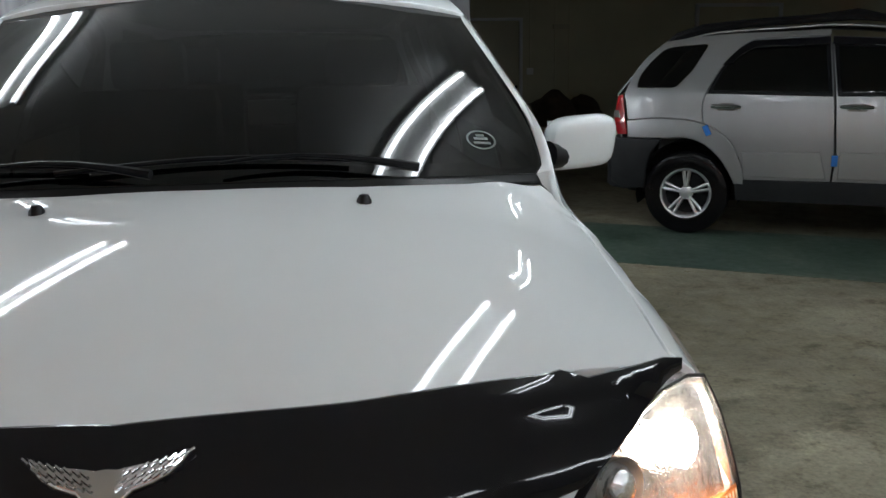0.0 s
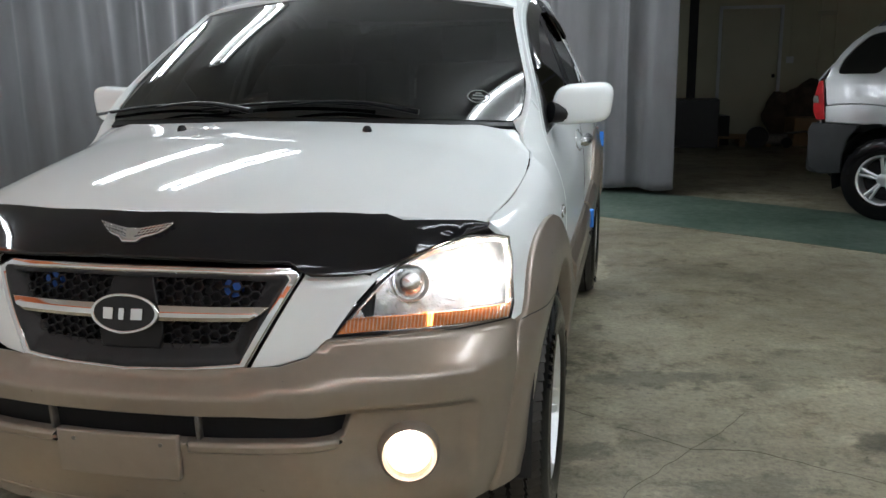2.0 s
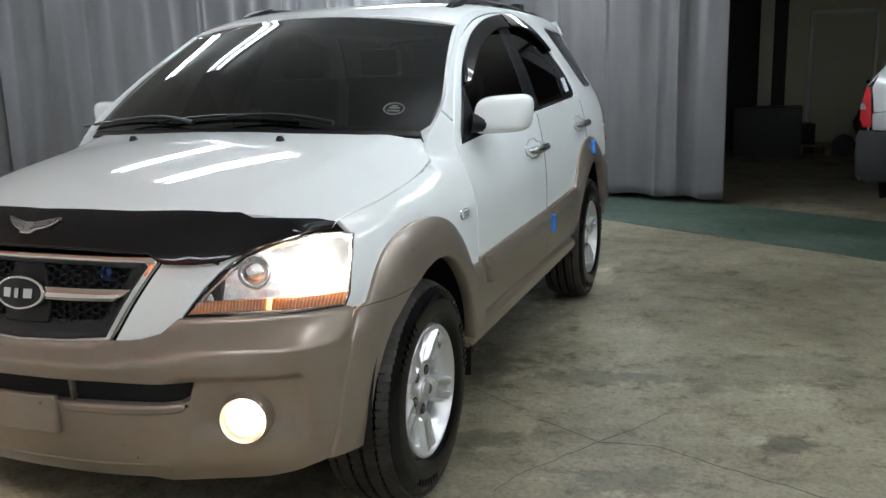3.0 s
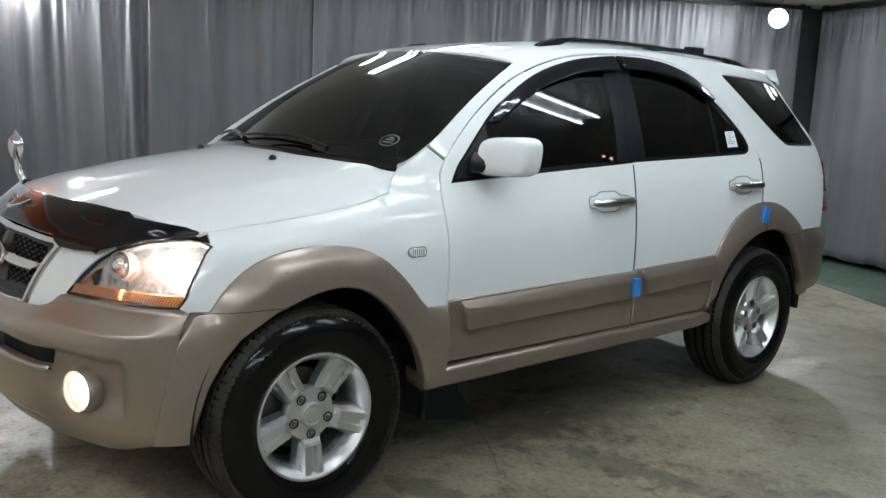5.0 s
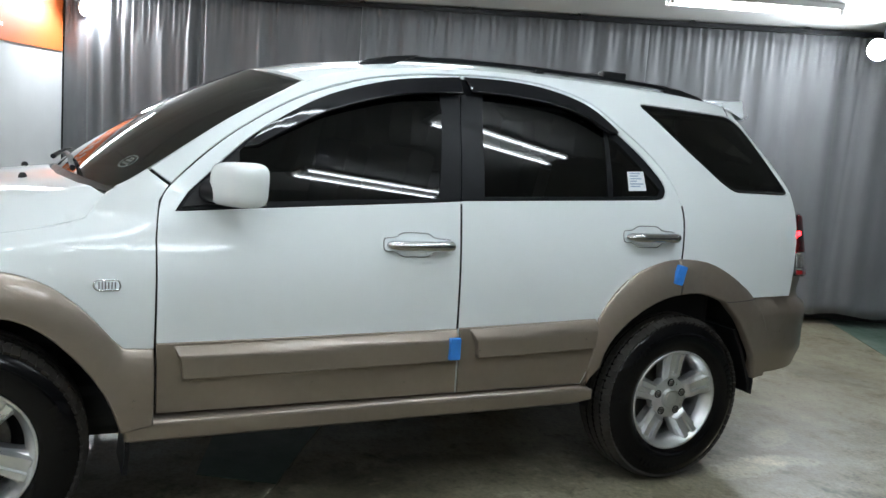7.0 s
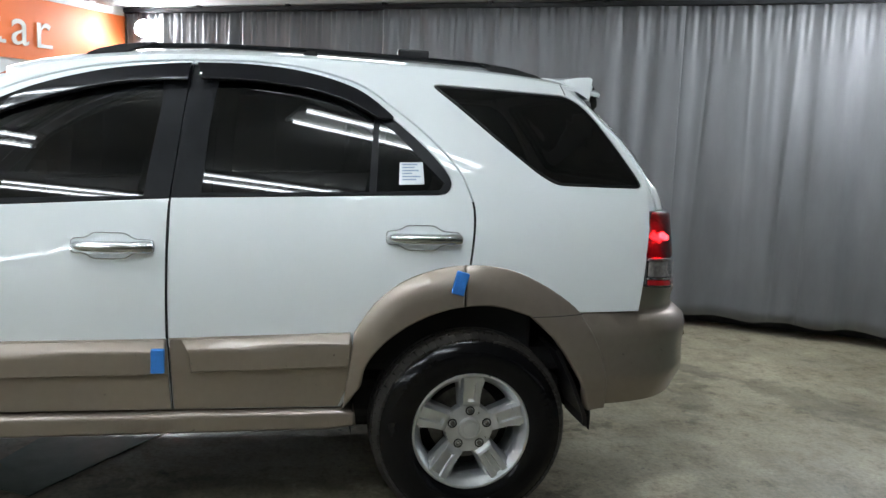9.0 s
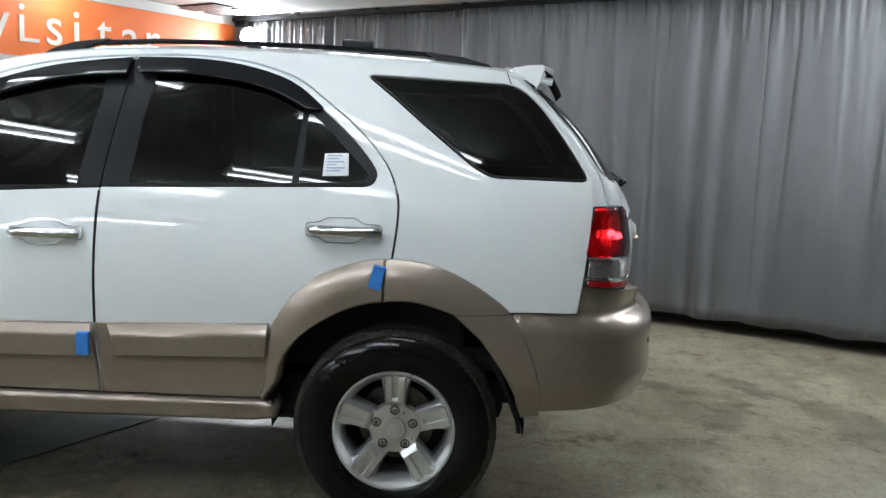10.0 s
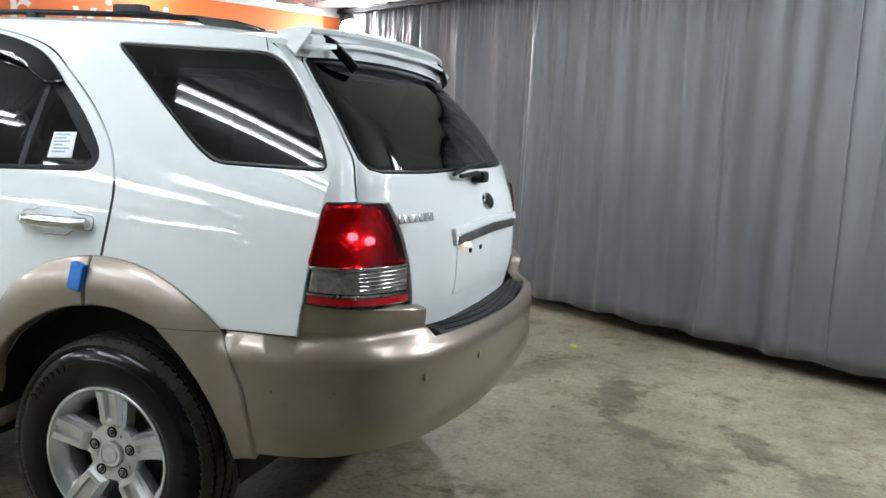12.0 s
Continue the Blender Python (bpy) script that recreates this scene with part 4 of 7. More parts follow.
        part("lock_cover", tube([(sg * (hx + o), y, hz) for y, o in ((hy + 0.07, 0.034), (hy + 0.10, 0.034), (hy + 0.122, 0.024), (hy + 0.126, 0.012))], [0.020, 0.022, 0.021, 0.010], 12), CHROME, door, "chrome lock cover", True)
        # black rubber along the closing edge
        edge = [q for q in (spline(SEAM_B, 4) if name == "front_door" else SEAM_C) if 0.7 < q[1] < 1.215]
        skin("edge_seal", [(y - 0.0045, z) for y, z in edge] + [(y + 0.0035, z) for y, z in reversed(edge)], BLACK_TRIM, door, "black rubber door edge seal", off=0.0012, gap=0, edge=0.001, depth=0.012, step=0.05)
        # lower cladding, raised strip over a flat field
        if name == "front_door":
            field = [(0.563, 0.452), (0.556, 0.695), (1.638, 0.712), (1.655, 0.455)]
            strip = [(0.640, 0.574), (0.632, 0.642), (0.610, 0.688), (1.604, 0.709), (1.634, 0.711), (1.644, 0.592)]
        else:
            field = [(1.66, 0.455), (1.644, 0.714), (2.262, 0.735), (2.285, 0.6), (2.225, 0.458)]
            strip = [(1.722, 0.598), (1.712, 0.664), (1.686, 0.711), (2.262, 0.735), (2.255, 0.616)]
        skin("lower_cladding", field, TAUPE, door, "taupe plastic door cladding", off=0.012, depth=0.012)
        z_top = (lambda y: 0.709 + 0.0222 * (y - 1.604)) if name == "front_door" else (lambda y: 0.711 + 0.0417 * (y - 1.686))
        # a chamfer leans out from the top edge to the upright face
        panel("side_moulding", strip, lambda y, z: (sg * (flank_x(y, z) + 0.014 + 0.026 * min(1.0, max(0.0, (z_top(y) - z) / 0.04)) ** 0.9), y, z), out, TAUPE, door, "taupe rubbing strip", edge=0.004, gap=0.001, depth=0.034, step=0.018)
        # rain visor
        if name == "front_door":
            top = [(0.838, 1.338), (0.96, 1.438), (1.156, 1.543), (1.38, 1.612), (1.55, 1.640), (1.692, 1.655)]
            low = [(1.686, 1.588), (1.55, 1.582), (1.40, 1.560), (1.156, 1.486), (0.99, 1.405), (0.89, 1.348)]
        else:
            top = [(1.712, 1.657), (1.908, 1.66), (2.1, 1.642), (2.28, 1.59), (2.40, 1.505), (2.408, 1.482)]
            low = [(2.35, 1.488), (2.24, 1.542), (2.1, 1.578), (1.9, 1.598), (1.73, 1.60)]
        top, low = spline(top, 4), spline(low, 4)
        below = line_distance(top)
        panel("rain_visor", top + low, lambda y, z: (sg * (flank_x(y, z) + 0.010 + 0.024 * min(1.0, below(y, z) / 0.055) ** 0.8), y, z), out, GLOSS_BLACK, door, "smoked acrylic rain visor", edge=0.004, gap=0.0, depth=0.014, step=0.018)
    part("visor_clip", lathe([(-0.004, 0.0), (-0.004, 0.006), (0.004, 0.006), (0.006, 0.0)], "x", 12, at=(sg * (flank_x(1.72, 1.612) + 0.024), 1.728, 1.612)), CHROME, car, "small chrome visor clip", True)
    # blue foam guards on the door edges
    for y, z, o, lean in ((1.615, 0.642, 0.042, 0.0), (2.640, 0.918, 0.044, -14.0)):
        if sg > 0:
            part("door_edge_guard", box((0.022, 0.044, 0.082), (flank_x(y, z) + o, y, z), 0.004, Matrix.Rotation(radians(lean), 4, "X")), BLUE_FOAM, car, "blue foam door edge guard")
    # wheel arch flares, split at the rear door seam and at the bumper
    def flare(name, outer, inner, crest, label="taupe plastic wheel arch flare"):
        rise = flare_rise(crest)
        panel(name, outer + inner[::-1], lambda y, z: (sg * (flank_x(y, z) + rise(y, z)), y, z), out, TAUPE, car, label, edge=0.008, gap=0.001, depth=0.045, step=0.02)
    fo = spline(ARCH_F_OUT[1:-2], 3)
    rise_f = flare_rise(FLARE_F)

    def front_flare(y, z):
        upper = flank_x(y, z) + rise_f(y, z)
        low = corner_x(y) - 0.02 * ease(0.45, 0.3, z) + 0.006
        k = ease(0.75, 0.60, z) * ease(-0.04, -0.2, y)
        return (sg * (upper * (1 - k) + low * k), y, z)
    arch = [(-0.520, 0.34), (-0.504, 0.464), (-0.486, 0.559), (-0.456, 0.664), (-0.405, 0.742)] + fo + [(0.462, 0.686), (0.552, 0.682), (0.556, 0.42), (0.47, 0.40)]
    arch += spline(ARCH_F[4:], 3)[::-1] + [(-0.154, 0.733), (-0.268, 0.660), (-0.32, 0.60), (-0.365, 0.522), (-0.395, 0.43), (-0.412, 0.34)]
    panel("wheel_arch_flare", arch, front_flare, out, TAUPE, car, "taupe plastic wheel arch flare running into the bumper", edge=0.008, gap=0.001, depth=0.045, step=0.02)
    part("flare_seam", tube([tuple(Vector(front_flare(y, 0.750)) + Vector((sg * 0.0002, 0, 0))) for y in np.linspace(-0.39, -0.135, 16)], 0.0014, 6), BLACK_TRIM, car, "thin dark joint")
    ro = spline(ARCH_R_OUT, 3)
    ri = spline(ARCH_R, 3)
    cut = 2.662
    flare("wheel_arch_flare", [p for p in ro if p[0] < cut - 0.005] + [(cut, 0.982)], [(2.235, 0.455)] + [p for p in ri if 2.29 < p[0] < cut - 0.02] + [(cut - 0.002, 0.831)], FLARE_R)
    # sill
    skin("sill", [(0.47, 0.355), (0.462, 0.412), (0.5, 0.432), (1.4, 0.442), (2.235, 0.446), (2.285, 0.43), (2.29, 0.385), (2.2, 0.372), (1.2, 0.362)], TAUPE, label="taupe sill cover", off=0.035, edge=0.018, gap=0.0, depth=0.12)
    # side marker
    mk = empty("side_marker", "")
    mk.parent = car
    oval = rounded([(0.407 + a, 0.885 + b) for a, b in ((-0.043, -0.006), (-0.030, -0.019), (0.036, -0.019), (0.043, -0.004), (0.036, 0.019), (-0.030, 0.019), (-0.043, 0.008))], 0.012, 3)
    skin("bezel", oval, CHROME, mk, "chrome bezel", off=0.006, gap=0, edge=0.003, depth=0.012, step=0.015, holes=[offset(dense(oval, 0.01) if area2(oval) > 0 else dense(oval[::-1], 0.01), 0.006)])
    skin("lens", oval, PAPER, mk, "clear white ribbed lens", off=0.007, gap=0.0055, edge=0.003, depth=0.006, step=0.015)
    for k in range(6):
        y = 0.383 + 0.0095 * k
        part("rib", tube([(sg * (flank_x(y, z) + 0.0075), y, z) for z in (0.875, 0.896)], 0.0018, 6), SMOKE_LENS, mk)
    # mud flaps and wheel well liners
    for y0, zc, yf in ((0.03, 0.38, 0.475), (2.72, 0.40, 3.17)):
        bm = bmesh.new()
        rows = []
        for x in (0.5, 0.905):
            rows.append([bm.verts.new((sg * x, y0 + 0.45 * math.cos(a), zc + 0.45 * math.sin(a))) for a in np.linspace(-0.1, math.pi + 0.1, 28)])
        for i in range(27):
            bm.faces.new((rows[0][i], rows[0][i + 1], rows[1][i + 1], rows[1][i]))
        bm.faces.new(rows[0])
        part("wheel_liner", bm, MUD, car, "black wheel well liner")
        bm = bmesh.new()
        sec = [(yf - 0.035, 0.60), (yf - 0.012, 0.48), (yf - 0.004, 0.40), (yf - 0.004, 0.32), (yf - 0.01, 0.25)]
        if yf > 1:
            sec = [(yf - 0.15, 0.66), (yf - 0.095, 0.56), (yf - 0.055, 0.47), (yf - 0.03, 0.41), (yf - 0.025, 0.37)]
        thick = 0.016
        fl = [[bm.verts.new((sg * x, y + dy, z)) for y, z in sec for dy in (0, thick)] for x in (0.68, 0.90)]
        for r0 in range(len(sec) - 1):
            i = 2 * r0
            for k in (0, 1):
                bm.faces.new((fl[0][i + k], fl[0][i + 2 + k], fl[1][i + 2 + k], fl[1][i + k]))
            for f in fl:
                bm.faces.new((f[i], f[i + 1], f[i + 3], f[i + 2]))
        for i in (0, 2 * len(sec) - 2):
            bm.faces.new((fl[0][i], fl[0][i + 1], fl[1][i + 1], fl[1][i]))
        part("mud_flap", bm, BLACK_TRIM, car, "black rubber mud flap")
    # windscreen pillar, and the corner of the wing at its foot
    vs = np.linspace(0, 1, 24)
    foot = curve([(0.43, 1.180), (0.47, 1.207), (0.53, 1.248), (0.8, 1.43), (1.05, 1.574)])
    ys = [0.436 + 0.619 * v for v in vs]
    ea = [windshield(sg * (glass_half(v) - 0.004), v) for v in vs]
    eb = [(sg * (flank_x(y, foot(y)) + 0.001), y, foot(y)) for y in ys]
    bridge("windscreen_pillar", ea, eb, [((a.x + b[0]) / 2 + sg * 0.002, (a.y + b[1]) / 2 - 0.003, (a.z + b[2]) / 2 + 0.006) for a, b in zip(ea, eb)], WHITE, car, "white windscreen pillar")
    along_hood = dense_line([(0.815, 0.25), (0.812, 0.30), (0.806, 0.344), (0.785, 0.378), (0.764, 0.405), (0.744, 0.43)], 16)
    ea = [(sg * x, y, hood_z(x, y) - 0.002) for x, y in along_hood]
    ea[-1] = tuple(windshield(sg * 0.996, 0.0))
    eb = [(sg * (flank_x(y, z) + 0.0005), y, z) for y, z in dense_line([(0.25, 1.056), (0.30, 1.066), (0.343, 1.083), (0.368, 1.115), (0.405, 1.158), (0.445, 1.188)], 16)]
    bridge("wing_corner", ea, eb, [((a[0] + b[0]) / 2 + sg * 0.004, (a[1] + b[1]) / 2, (a[2] + b[2]) / 2 + 0.003) for a, b in zip(ea, eb)], WHITE, wing, "")
    # door mirror
    mirror = empty("door_mirror", "")
    mirror.parent = car
    shell = bmesh.new()
    bmesh.ops.create_cube(shell, size=1)
    bmesh.ops.subdivide_edges(shell, edges=shell.edges[:], cuts=7, use_grid_fill=True)
    for v in shell.verts:
        x, y, z = (c * 2 for c in v.co)
        n5 = (abs(x) ** 5 + abs(y) ** 3.4 + abs(z) ** 5) ** (1 / 4.6)
        x, y, z = x / max(n5, 1e-6), y / max(n5, 1e-6), z / max(n5, 1e-6)
        w = 0.108 * (1 - 0.10 * (z > 0) * z * z)
        v.co = (sg * (0.945 + x * w + 0.010 * z), 0.808 + (y * 0.075 if y < 0 else y * 0.045) + 0.028 * x, 1.218 + z * 0.074 + (0.005 * x))
    part("mirror_shell", shell, WHITE, mirror, "glossy white mirror housing", True)
    part("mirror_glass", box((0.165, 0.006, 0.115), (sg * 0.947, 0.856, 1.218), 0.002, Matrix.Rotation(radians(sg * 6), 4, "Z")), CHROME, mirror, "mirror glass")
    part("mirror_foot", tube([(sg * 0.835, 0.72, 1.19), (sg * 0.87, 0.74, 1.185), (sg * 0.90, 0.77, 1.18), (sg * 0.94, 0.79, 1.18)], [0.04, 0.034, 0.03, 0.024], 12), BLACK_TRIM, mirror, "black mirror foot", True)
    skin("mirror_base", [(0.63, 1.126), (0.665, 1.178), (0.83, 1.332), (0.832, 1.15)], BLACK_TRIM, mirror, "black corner plate", off=0.004, gap=0.002)


build_side(1)
build_side(-1)


# ---- the front ----
def front_skin(name, outline, material, parent=car, label="", off=0.0, **kw):
    return panel(name, outline, lambda x, z: nose(x, z, off), (0, -1, 0.2), material, parent, label, **kw)


LAMP = [(0.47, 0.762), (0.6, 0.757), (0.74, 0.76), (0.857, 0.768), (0.862, 0.80), (0.85, 0.9), (0.836, 0.949), (0.80, 0.958), (0.74, 0.958), (0.67, 0.945), (0.61, 0.918), (0.565, 0.88), (0.52, 0.828)]
GRILLE_OUT = [(0, 0.686), (0.15, 0.69), (0.288, 0.702), (0.40, 0.905), (0.402, 0.925), (0.388, 0.936), (0.2, 0.945), (0, 0.948)]
GRILLE_IN = [(0, 0.703), (0.15, 0.706), (0.272, 0.716), (0.372, 0.898), (0.366, 0.905), (0.2, 0.914), (0, 0.917)]
for sg in (1, -1):
    side_out = [(sg * x, z) for x, z in [(0.290, 0.698), (0.36, 0.702), (0.42, 0.718), (0.463, 0.75), (0.518, 0.834), (0.563, 0.886), (0.60, 0.918), (0.585, 0.93), (0.50, 0.94), (0.402, 0.942), (0.402, 0.903)]]
    front_skin("nose_panel", side_out, WHITE, label="white panel between grille and headlight")
    # headlight
    hl = empty("headlight", "")
    hl.parent = car
    lens = [(sg * x, z) for x, z in LAMP]
    ccw = dense(lens, 0.03) if area2(lens) > 0 else dense(lens[::-1], 0.03)
    front_skin("lamp_gasket", lens, BLACK_TRIM, hl, "black rubber gasket", off=0.004, gap=0.0, edge=0.002, depth=0.03, step=0.03, holes=[offset(ccw, 0.003)])
    front_skin("lamp_lens", offset(ccw, 0.0022), LENS, hl, "clear headlight lens", off=0.004, gap=0.0, edge=0.003, depth=0.02, step=0.03)
    bowl = [(sg * x, z) for x, z in [(0.435, 0.762), (0.856, 0.770), (0.848, 0.9), (0.832, 0.947), (0.74, 0.956), (0.67, 0.943), (0.60, 0.918), (0.55, 0.882), (0.495, 0.832)]]
    front_skin("lamp_bowl", bowl, FACETS, hl, "faceted silver reflector bowl", off=-0.034, depth=0.02, gap=0, step=0.02)
    front_skin("lamp_rim", offset(ccw, 0.004), FACETS, hl, "bright inner rim", off=-0.008, depth=0.035, gap=0.0, holes=[offset(ccw, 0.011)])
    ind = [(sg * x, z) for x, z in [(0.478, 0.766), (0.853, 0.772), (0.856, 0.805), (0.505, 0.80)]]
    front_skin("turn_signal", ind, AMBER_LENS, hl, "amber ribbed indicator strip", off=0.0, depth=0.03, gap=0.001)
    for k in range(44):
        x = 0.498 + 0.0081 * k
        a, b = nose(sg * x, 0.772, 0.001), nose(sg * (x + 0.002), 0.799, 0.001)
        part("indicator_rib", tube([a, b], 0.0016, 5), AMBER_RIB, hl)
    front_skin("marker_light", [(sg * x, z) for x, z in [(0.672, 0.772), (0.686, 0.772), (0.686, 0.803), (0.672, 0.803)]], AMBER_GLOW, hl, "lit amber bulb", off=0.002, depth=0.004, gap=0)
    for cx, cz, r, mat, lab in ((0.628, 0.868, 0.042, REFLECTOR, "projector lens ring"), (0.755, 0.872, 0.066, REFLECTOR, "main beam reflector")):
        c = Vector(nose(sg * cx, cz, -0.012))
        way = Vector((sg * 0.42, -0.9, 0.12)).normalized()
        turn = Matrix.Translation(c) @ way.to_track_quat("Z", "Y").to_matrix().to_4x4()
        if cx < 0.7:
            part("reflector_ring", lathe([(-0.05, r * 0.35), (-0.045, r * 0.6), (-0.025, r * 0.9), (0.0, r), (0.004, r * 1.06), (-0.004, r * 1.08), (-0.05, r * 1.0)], "z", 28), mat, hl, lab, True, turn)
        if cx > 0.7:
            part("bulb_glow", lathe([(-0.034, 0.0), (-0.03, 0.02), (-0.016, 0.03), (-0.002, 0.02), (0.002, 0.0)], "z", 20), LAMP_GLOW, hl, "glowing lamp", True, turn @ Matrix.Translation((0, 0, -0.008)) @ Matrix.Diagonal((1.9, 1.6, 1.0, 1)))
        else:
            part("projector_lens", lathe([(-0.02, r * 0.8), (0.0, r * 0.76), (0.014, r * 0.5), (0.02, 0.0)], "z", 24), PROJECTOR, hl, "round glass lens", True, turn)

# bug shield over the bonnet edge
shield_y = curve([(0.88, -0.722), (0.92, -0.708), (0.955, -0.682), (0.995, -0.64), (1.03, -0.588), (1.06, -0.52), (1.09, -0.42)])


def shield_map(x, v):
    ax = abs(x)
    z = v - 0.125 * ax * ax * max(0, (v - 0.89) / 0.16) + 0.012 * ease(0.25, 0.5, ax) * ease(0.98, 1.03, v)
    kink = 0.014 * ease(0.53, 0.57, ax) * ease(0.98, 1.04, v)
    return (x, shield_y(v) + nose_c(ax) - 0.02 + 0.045 * ease(0.62, 0.79, ax) * ease(1.03, 0.98, v) + kink - 0.032 * ease(0.3, 0.55, ax) * ease(0.96, 1.04, v), z + 0.014)


SHIELD = [(0, 0.94), (0.2, 0.937), (0.38, 0.930), (0.402, 0.910), (0.43, 0.893), (0.50, 0.889), (0.56, 0.894), (0.60, 0.918), (0.64, 0.943), (0.70, 0.971), (0.75, 0.992), (0.785, 1.004), (0.790, 1.028), (0.75, 1.034), (0.60, 1.024), (0.56, 1.036), (0.3, 1.032), (0, 1.028)]
shield = panel("hood_deflector", mirrored(SHIELD), shield_map, (0, -1, 0.5), GLOSS_BLACK, car, "gloss black acrylic bonnet deflector", step=0.03, gap=0.0, edge=0.003, depth=0.012)

# wing emblem on it, a plain shape
wing_half = [(0.0, 0.958), (0.018, 0.958), (0.03, 0.971), (0.05, 0.978), (0.068, 0.988), (0.08, 1.0), (0.09, 1.016), (0.07, 1.008), (0.05, 1.004), (0.03, 1.002), (0.012, 0.999), (0, 1.001)]
panel("wing_emblem", mirrored([(x, 0.988 + 0.66 * (v - 0.988)) for x, v in wing_half]), lambda x, v: tuple(np.array(shield_map(x, v)) + (0, -0.008, 0.003)), (0, -1, 0.5), CHROME, shield, "chrome wing-shaped emblem", step=0.012, gap=0, edge=0.003, depth=0.008)
for sg in (1, -1):
    for row, (v0, n, size) in enumerate(((0.979, 6, 0.0022), (0.984, 7, 0.0020), (0.990, 8, 0.0018))):
        for k in range(n):
            x0 = 0.012 + 0.0095 * k + 0.003 * row
            v = v0 + 0.0016 * k
            a = np.array(shield_map(sg * x0, v)) + (0, -0.011, 0.0035)
            b = np.array(shield_map(sg * (x0 + 0.008), v + 0.0042)) + (0, -0.011, 0.0035)
            part("feather", tube([tuple(a), tuple(b)], size, 5), CHROME, shield)

# grille
grille = empty("grille", "")
grille.parent = car
front_skin("grille_surround", mirrored(GRILLE_OUT), CHROME, grille, "chrome grille surround", off=0.008, edge=0.006, gap=0.001, depth=0.03, holes=[mirrored(GRILLE_IN)])
BACK_IN = [(0, 0.742), (0.14, 0.744), (0.244, 0.750), (0.326, 0.892), (0.2, 0.901), (0, 0.903)]
frame_in = line_distance(mirrored(GRILLE_IN) + [mirrored(GRILLE_IN)[0]])
panel("grille_frame", mirrored(GRILLE_IN), lambda x, z: nose(x, z, 0.004 - 0.9 * min(0.035, frame_in(x, z))), (0, -1, 0.2), DARK_PLASTIC, grille, "dark grey sloped inner frame", gap=-0.004, depth=0.02, step=0.014, holes=[mirrored(BACK_IN)])
front_skin("badge_mount", [(-0.075, 0.738), (0.075, 0.738), (0.085, 0.79), (0.05, 0.905), (-0.05, 0.905), (-0.085, 0.79)], BLACK_TRIM, grille, "dark plate behind the badge", off=-0.016, gap=0, edge=0.004, depth=0.02)
front_skin("grille_back", mirrored(GRILLE_IN), MUD, grille, "dark space behind the mesh", off=-0.06, gap=-0.004, depth=0.01)


def honeycomb():
    """Hexagon mesh: struts of every cell, in one part."""
    bm = bmesh.new()
    r, w = 0.0150, 0.0015
    half = mirrored(BACK_IN)
    done = set()
    for i in range(-18, 19):
        for j in range(0, 12):
            cx, cz = i * r * 1.5 * 1.0, 0.715 + j * r * 1.45 + (r * 0.72 if i % 2 else 0)
            if not inside([(cx, cz)], half)[0]:
                continue
            for k in range(6):
                a0, a1 = math.pi / 3 * k, math.pi / 3 * (k + 1)
                p, q = (cx + r * math.cos(a0), cz + r * 0.836 * math.sin(a0)), (cx + r * math.cos(a1), cz + r * 0.836 * math.sin(a1))
                key = tuple(sorted(((round(p[0], 3), round(p[1], 3)), (round(q[0], 3), round(q[1], 3)))))
                if key in done:
                    continue
                done.add(key)
                dx, dz = q[0] - p[0], q[1] - p[1]
                ln = math.hypot(dx, dz)
                nx, nz = -dz / ln * w, dx / ln * w
                pts = []
                for (ux, uz), s2 in ((p, 1), (p, -1), (q, -1), (q, 1)):
                    pts.append((ux + nx * s2, uz + nz * s2))
                fr = [bm.verts.new(nose(x, z, -0.024)) for x, z in pts]
                bk = [bm.verts.new(nose(x, z, -0.036)) for x, z in pts]
                bm.faces.new(fr)
                bm.faces.new((fr[0], fr[3], bk[3], bk[0]))
                bm.faces.new((fr[1], fr[2], bk[2], bk[1]))
    return bm


tagged(part("grille_mesh", honeycomb(), BLACK_TRIM, grille, "black honeycomb grille mesh"), kind="stuff")
for sg in (1, -1):
    # cross bar: a face that looks up, an edge, and a darker face that looks down
    panel("grille_bar", [(sg * x, z) for x, z in [(0.075, 0.806), (0.29, 0.806), (0.308, 0.816), (0.336, 0.840), (0.31, 0.842), (0.075, 0.844)]], lambda x, z: nose(x, z, 0.010 - 0.55 * abs(z - 0.823)), (0, -1, 0.2), CHROME, grille, "chrome cross bar", edge=0.003, gap=0, depth=0.02, step=0.009)
    blob = Vector(nose(sg * 0.235, 0.872, -0.05))
    part("horn", lathe([(-0.012, 0.0), (-0.012, 0.022), (0.0, 0.024), (0.008, 0.015), (0.01, 0.0)], "y", 20, at=blob), BLUE_PLASTIC, grille, "blue horn behind the mesh")
# oval badge drawn as plain shapes
oval = [(0.087 * math.cos(a), 0.825 + 0.046 * math.sin(a)) for a in np.linspace(0, 2 * math.pi, 40, endpoint=False)]
oval2 = [(0.077 * math.cos(a), 0.825 + 0.038 * math.sin(a)) for a in np.linspace(0, 2 * math.pi, 40, endpoint=False)]
front_skin("badge_ring", oval, CHROME, grille, "chrome oval badge", off=0.014, edge=0.003, gap=0, depth=0.02, step=0.02, holes=[oval2])
front_skin("badge_field", oval2, GLOSS_BLACK, grille, "black badge field", off=0.012, gap=-0.001, edge=0.001, depth=0.01, step=0.02)
for x0, x1 in ((-0.05, -0.024), (-0.008, 0.006), (0.022, 0.05)):
    front_skin("badge_bar", [(x0, 0.812), (x1, 0.812), (x1, 0.838), (x0, 0.838)], CHROME, grille, "plain chrome bar", off=0.016, edge=0.001, gap=0, depth=0.006, step=0.02)

# front bumper
def fs(x):
    return front_s(x)


bump = empty("front_bumper", "")
bump.parent = car
S_ARCH = fs(0.871)


